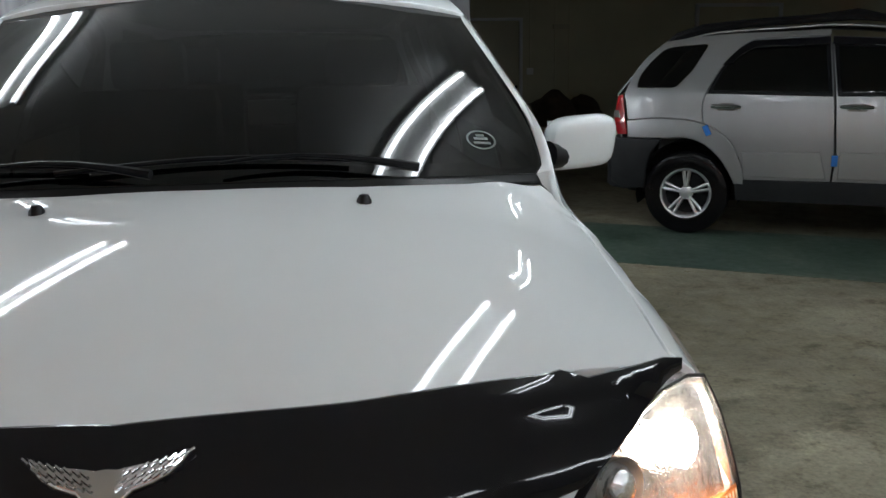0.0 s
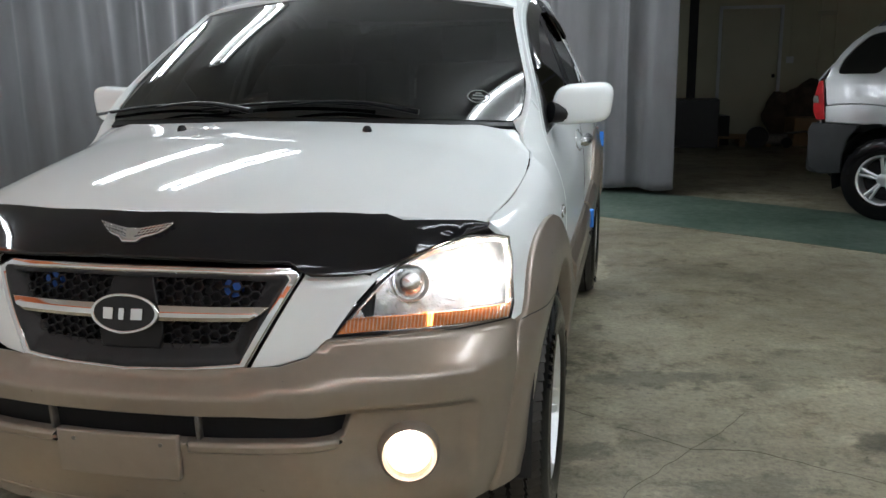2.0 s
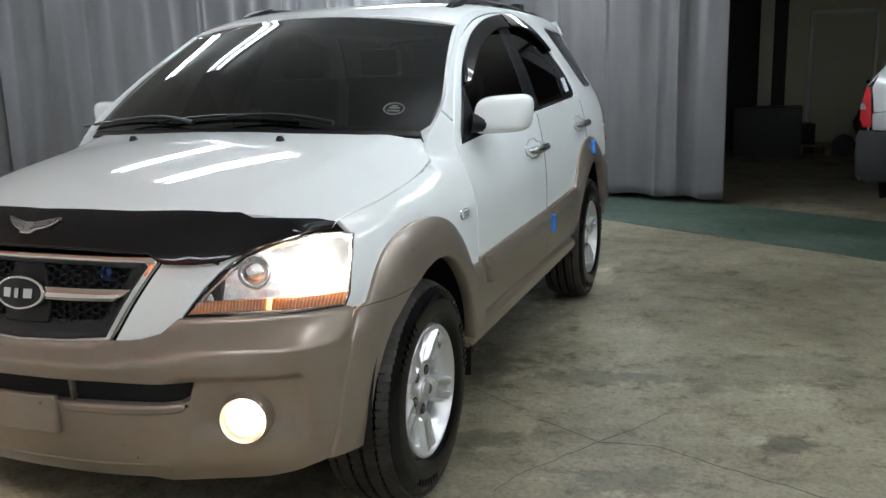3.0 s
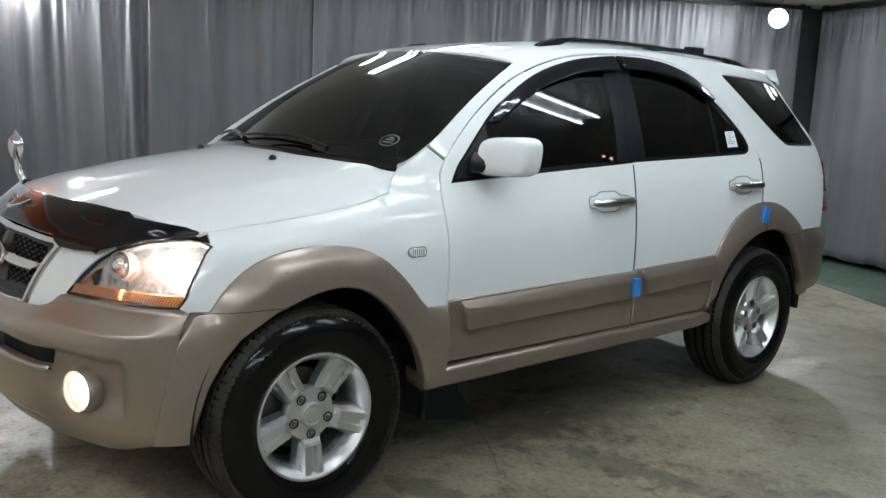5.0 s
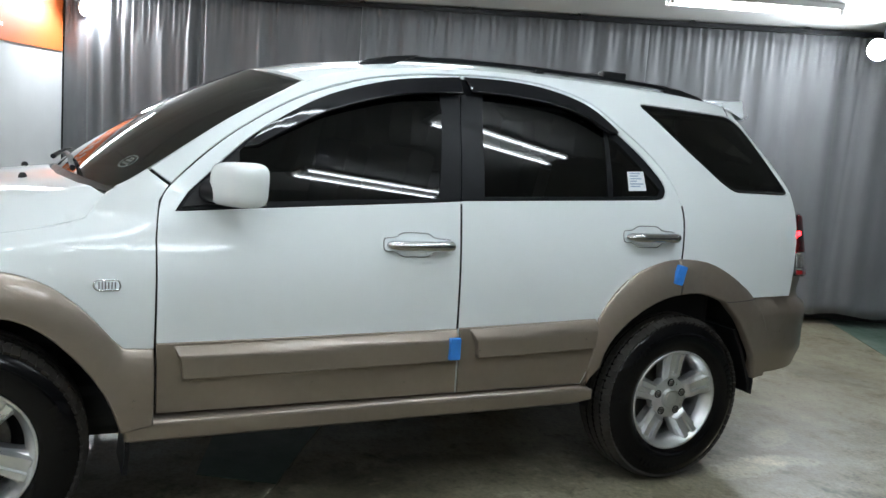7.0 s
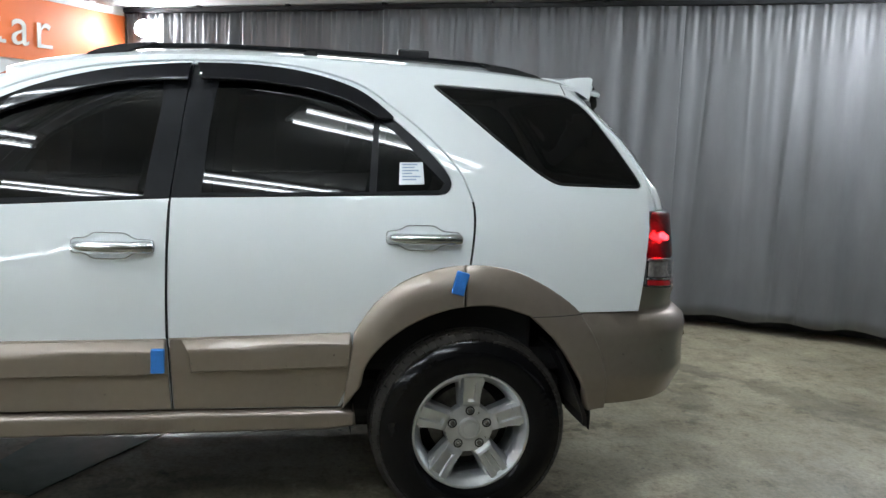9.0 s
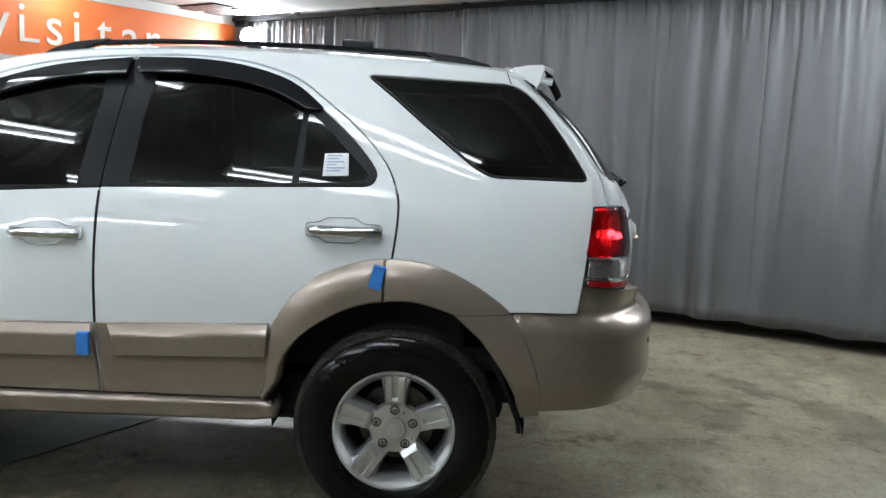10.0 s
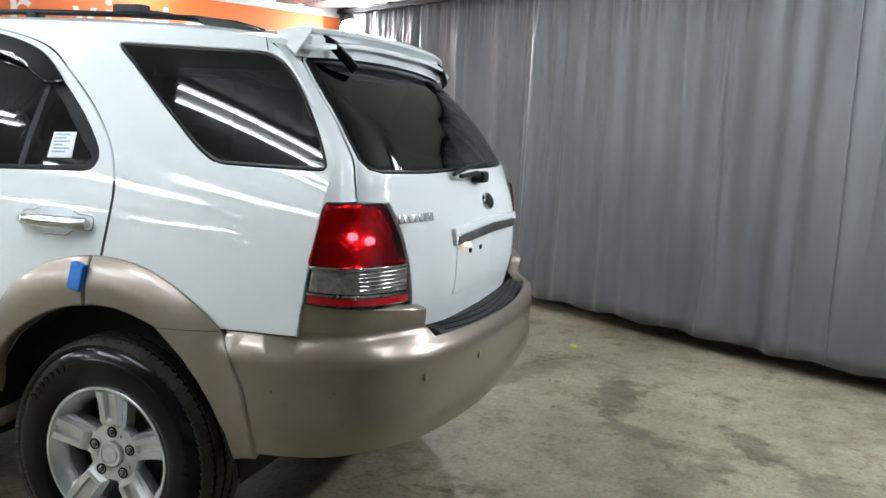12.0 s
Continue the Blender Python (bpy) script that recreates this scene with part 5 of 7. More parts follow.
def fog_step(s, z):
    """The lower face lies back below a ledge from the intake to beyond the fog lamp."""
    return 0.026 * ease(0.616, 0.598, z) * ease(fs(0.802), fs(0.788), abs(s)) * ease(0.40, 0.50, z) * ease(fs(0.44), fs(0.56), abs(s))


def bskin(name, outline, material, parent=bump, label="", off=0.0, **kw):
    return panel(name, outline, lambda s, z: bumper_front(s, z, off - fog_step(s, z)), lambda p: Vector((1.5 * p[0], -1, 0.1)), material, parent, label, **kw)


def ts(x):
    return front_top_s(x) * FRONT_LEN / FRONT_TOP_LEN


TOP = [(0, 0.70), (ts(0.15), 0.702), (ts(0.29), 0.709), (ts(0.36), 0.713), (ts(0.42), 0.729), (ts(0.465), 0.761), (ts(0.6), 0.764), (ts(0.75), 0.767), (ts(0.852), 0.77), (S_ARCH + 0.002, 0.756)]
OPEN = [(0, 0.545), (fs(0.3), 0.543), (fs(0.50), 0.543), (fs(0.517), 0.552), (fs(0.529), 0.598), (fs(0.3), 0.606), (0, 0.606)]
INTAKE = mirrored(OPEN)
bottom = [(S_ARCH + 0.003, 0.664), (S_ARCH - 0.026, 0.56), (S_ARCH - 0.046, 0.464), (S_ARCH - 0.07, 0.335), (fs(0.77), 0.31), (fs(0.7), 0.295), (fs(0.42), 0.285), (fs(0.38), 0.30), (0, 0.30)]
bskin("bumper_skin", mirrored(TOP + bottom), TAUPE, label="taupe painted front bumper", holes=[INTAKE], step=0.0165, depth=0.03)
bskin("intake_back", INTAKE, MUD, label="dark lower air intake", off=-0.045, gap=-0.02, step=0.04)
for sg in (1, -1):
    bskin("intake_strut", [(sg * fs(x), z) for x, z in [(0.184, 0.545), (0.194, 0.545), (0.194, 0.605), (0.184, 0.605)]], STEEL, label="small metal strut", off=-0.01, gap=0, depth=0.02)
    # fog lamp in its recess
    fx = empty("fog_lamp", "")
    fx.parent = car
    c = Vector(bumper_front(sg * fs(0.655), 0.50, -0.002))
    turn = Matrix.Translation(c) @ Vector((sg * 0.30, -0.95, 0.02)).to_track_quat("Z", "Y").to_matrix().to_4x4()
    part("fog_bezel", lathe([(-0.04, 0.049), (-0.005, 0.050), (0.012, 0.056), (0.016, 0.063), (0.004, 0.071), (-0.03, 0.074)], "z", 36), TAUPE, fx, "taupe lamp bezel", True, turn)
    part("fog_lens", lathe([(-0.004, 0.052), (0.004, 0.047), (0.008, 0.036), (0.009, 0.033)], "z", 32), FOG_RIM, fx, "warm lit fog lens", True, turn)
    part("fog_bulb", lathe([(0.007, 0.0335), (0.010, 0.022), (0.011, 0.0)], "z", 28), FOG_GLOW, fx, "bright fog lamp centre", True, turn)
bskin("intake_lip", [(fs(0.165), 0.518), (fs(0.35), 0.516), (fs(0.50), 0.518), (fs(0.518), 0.534), (fs(0.50), 0.5435), (fs(0.165), 0.5445)], TAUPE, label="rounded taupe lip below the intake", off=0.010, gap=0, edge=0.009, depth=0.02, step=0.012)
bskin("intake_lip", [(-fs(0.17), 0.518), (-fs(0.35), 0.516), (-fs(0.50), 0.518), (-fs(0.518), 0.534), (-fs(0.50), 0.5435), (-fs(0.17), 0.5445)], TAUPE, label="rounded taupe lip below the intake", off=0.010, gap=0, edge=0.009, depth=0.02, step=0.012)
bskin("bumper_lip", mirrored([(0, 0.345), (fs(0.25), 0.345), (fs(0.44), 0.352), (fs(0.44), 0.362), (fs(0.25), 0.358), (0, 0.358)]), TAUPE, label="thin taupe lip line", off=0.004, gap=0, edge=0.004, depth=0.01)
# blank number plate
plate = [(-0.158, 0.455), (0.15, 0.455), (0.15, 0.561), (-0.158, 0.561)]
panel("number_plate", plate, lambda x, z: (x, -0.818 + 0.25 * x * x, z), (0, -1, 0), TAUPE, bump, "blank taupe plate cover", edge=0.004, gap=0, depth=0.02, step=0.05)
for x in (-0.105, 0.115):
    part("screw", lathe([(0, 0.0), (0, 0.005), (0.004, 0.004), (0.005, 0)], "y", 10, at=(x, -0.823, 0.545)), STEEL, bump)

# ---- wheels ----


def wheel(at, sg, phase):
    """A five-spoke alloy wheel; it is built facing +x and turned for the right side."""
    w = empty("wheel", "")
    w.parent = car
    w.matrix_basis = Matrix.Translation(at) @ Matrix.Rotation(0 if sg > 0 else math.pi, 4, "Z")
    R, r = 0.363, 0.213
    half = [(0.0, R + 0.001), (0.045, R - 0.001), (0.075, R - 0.006), (0.096, R - 0.017), (0.110, R - 0.034), (0.119, R - 0.054), (0.122, R - 0.060), (0.1235, R - 0.066), (0.1235, R - 0.07), (0.127, R - 0.10), (0.122, r + 0.03), (0.11, r + 0.008), (0.10, r - 0.003)]
    prof = [(-x, q) for x, q in half[:0:-1]] + half
    part("tyre", lathe(prof, "x", 72), RUBBER, w, "black all-terrain tyre", True)
    # shoulder tread blocks and centre ribs
    bm = bmesh.new()
    for k in range(84):
        a = 2 * math.pi * k / 84
        rot = Matrix.Rotation(a, 4, "X")
        for x, dz, sy, sx in ((0.089, -0.0145, 0.030, 0.038), (-0.089, -0.0145, 0.030, 0.038), (0.047, -0.0035, 0.031, 0.036), (0.0, -0.003, 0.031, 0.034), (-0.047, -0.0035, 0.031, 0.036)):
            lean = Matrix.Rotation((0.22 if x > 0 else -0.22) + (0.08 if k % 2 else -0.08), 4, "Z")
            own = bmesh.new()
            bmesh.ops.create_cube(own, size=1)
            bmesh.ops.scale(own, vec=(sx, sy * 0.82, 0.012), verts=own.verts)
            bmesh.ops.transform(own, matrix=rot @ Matrix.Translation((x, 0, R + dz)) @ Matrix.Rotation(5.2 * x if abs(x) > 0.06 else 0.0, 4, "Y") @ lean, verts=own.verts)
            bm = merge(bm, own)
    tagged(part("tread", bm, TREAD, w, "moulded tread of small blocks"), kind="stuff")
    # raised plain bars in place of the sidewall lettering
    bar = None
    for base in (0.5, 2.6, 4.7):
        for k in range(7):
            turn = Matrix.Rotation(base + 0.085 * k, 4, "X")
            if bar is None:
                own = bmesh.new()
                bmesh.ops.create_cube(own, size=1)
                bmesh.ops.scale(own, vec=(0.003, 0.012, 0.024), verts=own.verts)
                bmesh.ops.translate(own, vec=(0.1255, 0, 0.296), verts=own.verts)
                bar = part("sidewall_bar", own, RUBBER, w, "plain raised sidewall bar", False, turn)
            else:
                ob = new("sidewall_bar", bar.data)
                ob.parent, ob.matrix_basis = w, turn
    part("rim_barrel", lathe([(-0.1, r - 0.004), (-0.08, r - 0.02), (0.055, r - 0.024), (0.055, r - 0.031), (-0.08, r - 0.03)], "x", 48), ALLOY, w, "silver rim barrel", True)
    rim = part("rim", lathe([(0.05, r - 0.02), (0.086, r - 0.012), (0.098, r - 0.002), (0.110, r + 0.006), (0.1125, r + 0.004), (0.1115, r - 0.003), (0.106, r - 0.006), (0.098, r - 0.011), (0.088, r - 0.018), (0.066, r - 0.029), (0.03, r - 0.034)], "x", 64), ALLOY, w, "silver five-spoke alloy wheel", True)

    def face_x(rad):
        return 0.096 - 0.006 * (rad / 0.2) + 0.018 * max(0, (rad - 0.09) / 0.11) ** 2
    for k in range(5):
        rot = Matrix.Rotation(2 * math.pi * k / 5 + phase, 4, "X")
        bm = bmesh.new()
        st = [(0.05, 0.032), (0.085, 0.037), (0.097, 0.039), (0.106, 0.040), (0.114, 0.0405), (0.120, 0.041), (0.15, 0.045), (0.176, 0.051), (0.186, 0.056), (0.194, 0.060), (0.200, 0.065), (0.2035, 0.068), (0.208, 0.071)]
        rows = []
        for rad, hw in st:
            base = face_x(rad) - 0.018
            up = 0.018 * min(1.0, max(0.0, (rad - 0.088) / 0.012)) * min(1.0, max(0.0, (0.2045 - rad) / 0.005))
            slot = up * (0.2 if 0.106 < rad else 1.0)
            bar = 0.030 + 0.05 * (rad - 0.1)
            row = []
            for y, x in ((-hw - 0.005, base - 0.05), (-hw - 0.001, base - 0.014), (-hw + 0.004, base - 0.004), (-bar - 0.007, base), (-bar, base + up), (-0.0125, base + up), (-0.0095, base + slot), (0.0095, base + slot), (0.0125, base + up), (bar, base + up), (bar + 0.007, base), (hw - 0.004, base - 0.004), (hw + 0.001, base - 0.014), (hw + 0.005, base - 0.05)):
                row.append(bm.verts.new((x, y, rad)))
            rows.append(row)
        for r0, r1 in zip(rows, rows[1:]):
            for i in range(13):
                bm.faces.new((r0[i], r0[i + 1], r1[i + 1], r1[i]))
        bmesh.ops.transform(bm, matrix=rot, verts=bm.verts)
        part("spoke", bm, ALLOY, w, "")
        a = 2 * math.pi * k / 5 - phase
        at = Matrix.Translation((0.0265, 0.068 * math.sin(a), 0.068 * math.cos(a)))
        part("lug_recess", lathe([(0.046, 0.0), (0.047, 0.0165), (0.0505, 0.0175), (0.053, 0.0165), (0.052, 0.013), (0.044, 0.012)], "x", 18), BLACK_TRIM, w, "dark lug recess", True, at)
        part("lug_nut", lathe([(0.035, 0.0095), (0.056, 0.0095), (0.059, 0.006), (0.059, 0.0)], "x", 6), STEEL, w, "steel lug nut", False, at)
    part("hub_disc", lathe([(0.02, 0.0), (0.02, 0.094), (0.046, 0.092), (0.053, 0.087), (0.0565, 0.05), (0.0565, 0)], "x", 40), ALLOY, w, "silver wheel centre", True, Matrix.Translation((0.018, 0, 0)))
    part("centre_cap", lathe([(0.05, 0.0), (0.05, 0.043), (0.066, 0.042), (0.071, 0.038), (0.071, 0.032), (0.069, 0.031), (0.069, 0.026), (0.072, 0.025), (0.074, 0.0)], "x", 36), ALLOY, w, "silver centre cap", True, Matrix.Translation((0.018, 0, 0)))
    part("brake_disc", lathe([(-0.02, 0.0), (-0.035, 0.14), (-0.01, 0.14), (-0.01, 0.0)], "x", 40), STEEL, w, "brown steel brake disc")
    part("wheel_back", lathe([(-0.06, 0.0), (-0.06, 0.19), (-0.055, 0.19), (-0.055, 0)], "x", 32), MUD, w, "dark inner drum")
    return w


for y, phase in ((0.0, math.pi), (2.71, 0.0)):
    wheel((0.812, y, 0.364), 1, phase)
    wheel((-0.812, y, 0.364), -1, phase)

# ---- rear end ----


def rear_skin(name, outline, material, parent=car, label="", off=0.0, **kw):
    return panel(name, outline, lambda x, z: rear(x, z, off), (0, 1, 0.2), material, parent, label, **kw)


GATE = [(0, 0.775), (0.3, 0.775), (0.575, 0.785), (0.59, 0.86), (0.6, 0.9), (0.670, 1.174), (0.758, 1.180), (0.742, 1.24), (0.715, 1.30), (0.700, 1.362), (0.683, 1.42), (0.663, 1.47), (0.638, 1.52), (0.604, 1.58), (0.575, 1.606), (0.5, 1.615), (0, 1.628)]
RGLASS = [(0, 1.262), (0.4, 1.258), (0.655, 1.263), (0.694, 1.274), (0.702, 1.30), (0.690, 1.362), (0.673, 1.42), (0.653, 1.47), (0.628, 1.52), (0.594, 1.58), (0.568, 1.599), (0.5, 1.608), (0.4, 1.614), (0, 1.622)]
gate = rear_skin("tailgate", mirrored(GATE), WHITE, label="white tailgate", holes=[mirrored(RGLASS)])
rear_skin("rear_window", mirrored(RGLASS), TINT, gate, "dark tinted rear window", off=-0.003, gap=0.006, edge=0.002, depth=0.005)
rear_skin("window_seal", mirrored(RGLASS), BLACK_TRIM, gate, "", off=-0.005, gap=0.001, edge=0.001, depth=0.012, holes=[offset(dense(mirrored(RGLASS), 0.03) if area2(mirrored(RGLASS)) > 0 else dense(mirrored(RGLASS)[::-1], 0.03), 0.02)])
for sg in (1, -1):
    ea = [(sg * (flank_x(y - 0.009, z) + 0.0006), y - 0.009, z) for y, z in dense_line([(3.10, 1.632)] + PILLAR_EDGE, 30)]
    eb = [(sg * (rear(x, z)[0] - 0.003), rear(x, z)[1] - 0.003, z) for x, z in dense_line([(0.57, 1.612), (0.604, 1.58), (0.638, 1.52), (0.663, 1.47), (0.683, 1.42), (0.700, 1.362), (0.715, 1.30), (0.742, 1.24), (0.756, 1.182)], 30)]
    bridge("gate_jamb", ea, eb, [((a[0] + b[0]) / 2 + sg * 0.16 * math.dist(a, b), (a[1] + b[1]) / 2 + 0.14 * math.dist(a, b), (a[2] + b[2]) / 2) for a, b in zip(ea, eb)], WHITE, car, "white jamb beside the tailgate")
    seam = [(3.082 - 0.43 * (z - 1.605), z) for z in np.linspace(1.605, 1.646, 6)]
    part("pillar_seam", tube([(sg * (flank_x(y, z) + 0.0006), y, z) for y, z in seam], 0.0016, 6), BLACK_TRIM, car, "thin dark seam")
# number recess with garnish
rear_skin("plate_garnish", mirrored([(0, 1.04), (0.36, 1.03), (0.37, 1.062), (0, 1.075)]), CHROME, gate, "dark chrome handle strip", off=0.018, edge=0.006, gap=0, depth=0.03)
rear_skin("garnish_cover", mirrored([(0, 1.075), (0.36, 1.062), (0.375, 1.03), (0.385, 1.085), (0, 1.10)]), WHITE, gate, "", off=0.016, edge=0.006, gap=0, depth=0.03)
rear_skin("plate_field", mirrored([(0, 0.86), (0.35, 0.865), (0.35, 1.03), (0, 1.04)]), WHITE, gate, "blank white number plate field", off=0.004, edge=0.004, gap=0, depth=0.02)
for x in (0.13, 0.24):
    p = rear(x, 1.0, 0.004)
    part("plate_screw", lathe([(0, 0.008), (0.006, 0.008), (0.008, 0.0)], "y", 10, at=p), BLACK_TRIM, gate)
p = rear(0.3, 1.035, 0.0)
part("plate_lamp", box((0.04, 0.012, 0.008), (p[0], p[1] + 0.02, 1.027), 0.002), PLATE_GLOW, gate, "small lit plate lamp")
ring = [(0.0 + 0.05 * math.cos(a), 1.15 + 0.03 * math.sin(a)) for a in np.linspace(0, 2 * math.pi, 28, endpoint=False)]
rear_skin("rear_badge", ring, CHROME, gate, "plain oval badge", off=0.012, edge=0.004, gap=0, depth=0.016, step=0.02)
rear_skin("badge_field", [(0.8 * x, 1.15 + 0.78 * (z - 1.15)) for x, z in ring], GLOSS_BLACK, gate, "black badge field", off=0.014, edge=0.001, gap=0, depth=0.006, step=0.02)
for k in range(7):
    x0 = 0.655 - 0.025 * k
    rear_skin("name_bar", [(x0, 1.118), (x0 - 0.018, 1.118), (x0 - 0.018, 1.142), (x0, 1.142)], CHROME, gate, "plain chrome bar", off=0.006, edge=0.001, gap=0, depth=0.008, step=0.02)
# rear wiper
wp = empty("rear_wiper", "")
wp.parent = car
a, b = Vector(rear(0.05, 1.235, 0.03)), Vector(rear(0.03, 1.29, 0.035))
part("wiper_motor_cap", box((0.07, 0.05, 0.04), tuple(a), 0.012), BLACK_TRIM, wp, "black wiper cap")
part("wiper_arm", tube([tuple(a), rear(0.12, 1.25, 0.05), rear(0.26, 1.245, 0.04)], [0.012, 0.010, 0.007], 8), BLACK_TRIM, wp, "black wiper arm")
part("wiper_blade", tube([rear(-0.12, 1.275, 0.03), rear(0.1, 1.27, 0.03), rear(0.27, 1.25, 0.025)], 0.007, 8), BLACK_TRIM, wp, "black wiper blade")

# tail lamps wrap from the flank to the tailgate
for sg in (1, -1):
    tl = empty("tail_lamp", "")
    tl.parent = car
    wrap, WL, wrap_s = plan([(0.900, 3.33), (0.889, 3.40), (0.857, 3.460), (0.80, 3.500), (0.72, 3.524), (0.6, 3.540)])

    def lamp_map(off):
        def f(s, z):
            q, n = wrap(s)
            q = q + n * off
            k = 1 - 0.055 * max(0, (z - 0.88)) / 0.3
            c = min(1.0, max(0.0, s / WL))
            back = 0.012 * c * c * (math.sin(math.pi * min(1.0, max(0.0, (z - 0.86) / 0.32))))
            return (sg * q[0] * k, q[1] - 0.045 * (1 - c) * max(0, z - 0.9) / 0.28 + back, z)
        return f

    def lskin(name, outline, material, label, off=0.0, parent=tl, **kw):
        return panel(name, outline, lamp_map(off), (sg, 1, 0.1), material, parent, label, **kw)
    L = WL
    shape = [(0.022, 0.905), (L, 0.862), (L - 0.022, 0.95), (L - 0.088, 1.09), (L - 0.150, 1.182), (0.085, 1.184), (0.06, 1.08)]
    red = rounded([(0.040, 1.012), (L - 0.050, 1.002), (L - 0.092, 1.085), (L - 0.155, 1.172), (0.089, 1.175), (0.064, 1.09)], 0.012, 2)
    lskin("lamp_body", rounded(shape, 0.012, 2), DARK_CHROME, "chrome lamp frame", 0.006, gap=0.001, edge=0.004, depth=0.05, step=0.03, holes=[red])
    lskin("reflector", red, FACETS, "faceted lamp reflector", -0.014, gap=-0.006, edge=0.002, depth=0.006, step=0.02)
    lskin("red_lens", red, RED_LIT, "lit red tail lens", 0.013, gap=-0.002, edge=0.005, depth=0.012, step=0.02)
    lskin("clear_lens", rounded([(0.04, 0.94), (L - 0.026, 0.921), (L - 0.045, 0.99), (0.054, 1.002)], 0.008, 2), SMOKE_LENS, "clear reversing lens", 0.010, gap=0, edge=0.004, depth=0.01, step=0.02)
    lskin("lens_divider", [(0.046, 1.001), (L - 0.046, 0.992), (L - 0.045, 1.0), (0.05, 1.010)], CHROME, "chrome strip between the lenses", 0.017, gap=0, edge=0.002, depth=0.01, step=0.02)
    lskin("red_strip", rounded([(0.034, 0.910), (L - 0.014, 0.884), (L - 0.018, 0.908), (0.038, 0.930)], 0.006, 2), RED_LENS, "red reflector strip", 0.012, gap=0, edge=0.003, depth=0.01, step=0.02)
    lskin("lamp_line", [(0.034, 0.932), (L - 0.02, 0.911), (L - 0.022, 0.917), (0.036, 0.938)], CHROME, "thin chrome line", 0.014, gap=0, edge=0.001, depth=0.008, step=0.02)
    for s0, z0 in ((0.165, 1.088), (0.222, 1.075)):
        c = Vector(lamp_map(-0.008)(s0, z0))
        part("bulb", lathe([(-0.014, 0.0), (-0.012, 0.009), (0.0, 0.012), (0.009, 0.008), (0.012, 0.0)], "y", 14, at=c), TAIL_GLOW, tl, "lit red bulb", True)
    for k in range(6):
        z = 0.944 + 0.011 * k
        p = [lamp_map(0.015)(s, z) for s in np.linspace(0.17, L - 0.05, 8)]
        part("lens_rib", tube(p, 0.0018, 5), SMOKE_LENS, tl)

# spoiler: a thin dished blade with flat wedge ends that stand on the pillars
bm = bmesh.new()
rows = []


def blade(x):
    a = abs(x) / 0.6
    y0, z0 = 3.06 + 0.027 * a * a, roof_z(min(0.55, abs(x)), 3.07) + 0.005
    yt, tip = 3.285 - 0.080 * a ** 2.4, 1.693 - 0.013 * a * a
    zh = 1.612 - 0.022 * a * a
    yh = rear(min(abs(x), 0.57), zh)[1] + 0.006
    return [(x, y0, z0), (x, y0 * 0.55 + yt * 0.45, z0 * 0.55 + tip * 0.45 + 0.005), (x, yt - 0.012, tip + 0.001), (x, yt, tip - 0.006), (x, yt - 0.002, tip - 0.016),
            (x, yt - 0.016, tip - 0.021), (x, max(yh + 0.012, yt - 0.05), tip - 0.032), (x, yh, zh), (x, y0 + 0.01, z0 - 0.05)]


def wedge(sg):
    """The foot of an end: a line from the roof down the pillar."""
    front, low = Vector((sg * 0.592, 3.084, 1.655)), Vector((sg * 0.649, 3.176, 1.594))
    line = [front.lerp(low, k) for k in (0.0, 0.5, 0.95, 1.0)]
    return [tuple(q) for q in line] + [(sg * (0.645 - 0.006 * k), 3.176 - 0.004 * k, 1.594 - 0.001 * k) for k in range(5)]


tip_x = [0.6 * (1 - (1 - k / 19) ** 1.4) for k in range(20)]
for sec in [wedge(-1)] + [blade(-x) for x in reversed(tip_x[1:])] + [blade(x) for x in tip_x] + [wedge(1)]:
    rows.append([bm.verts.new(q) for q in sec])
for r0, r1 in zip(rows, rows[1:]):
    for i in range(9):
        bm.faces.new((r0[i], r0[(i + 1) % 9], r1[(i + 1) % 9], r1[i]))
part("spoiler", bm, WHITE, car, "white roof spoiler over the rear window", True)
for sg in (1, -1):
    bm = bmesh.new()
    line = [(0.530, 3.205, 1.658, 0.010), (0.512, 3.238, 1.638, 0.015), (0.487, 3.258, 1.610, 0.013), (0.462, 3.274, 1.588, 0.009), (0.440, 3.286, 1.566, 0.003)]
    rows = [[bm.verts.new((sg * (x + w * c), y + 0.010 * d - 0.01, z + 0.012 * d)) for c, d in ((-1, 0), (-0.8, 1), (0.8, 1), (1, 0), (0, -1))] for x, y, z, w in line]
    for r0, r1 in zip(rows, rows[1:]):
        for i in range(5):
            bm.faces.new((r0[i], r0[(i + 1) % 5], r1[(i + 1) % 5], r1[i]))
    bm.faces.new(rows[0])
    bm.faces.new(rows[-1])
    part("spoiler_stay", bm, BLACK_TRIM, car, "black stay below the spoiler", True)

# rear bumper
rb = empty("rear_bumper", "")
rb.parent = car


def rs(x):
    return rear_s(x)


def rskin(name, outline, material, parent=rb, label="", off=0.0, **kw):
    return panel(name, outline, lambda s, z: bumper_rear(s, z, off), lambda p: Vector((1.5 * p[0], 1, 0.2)), material, parent, label, **kw)


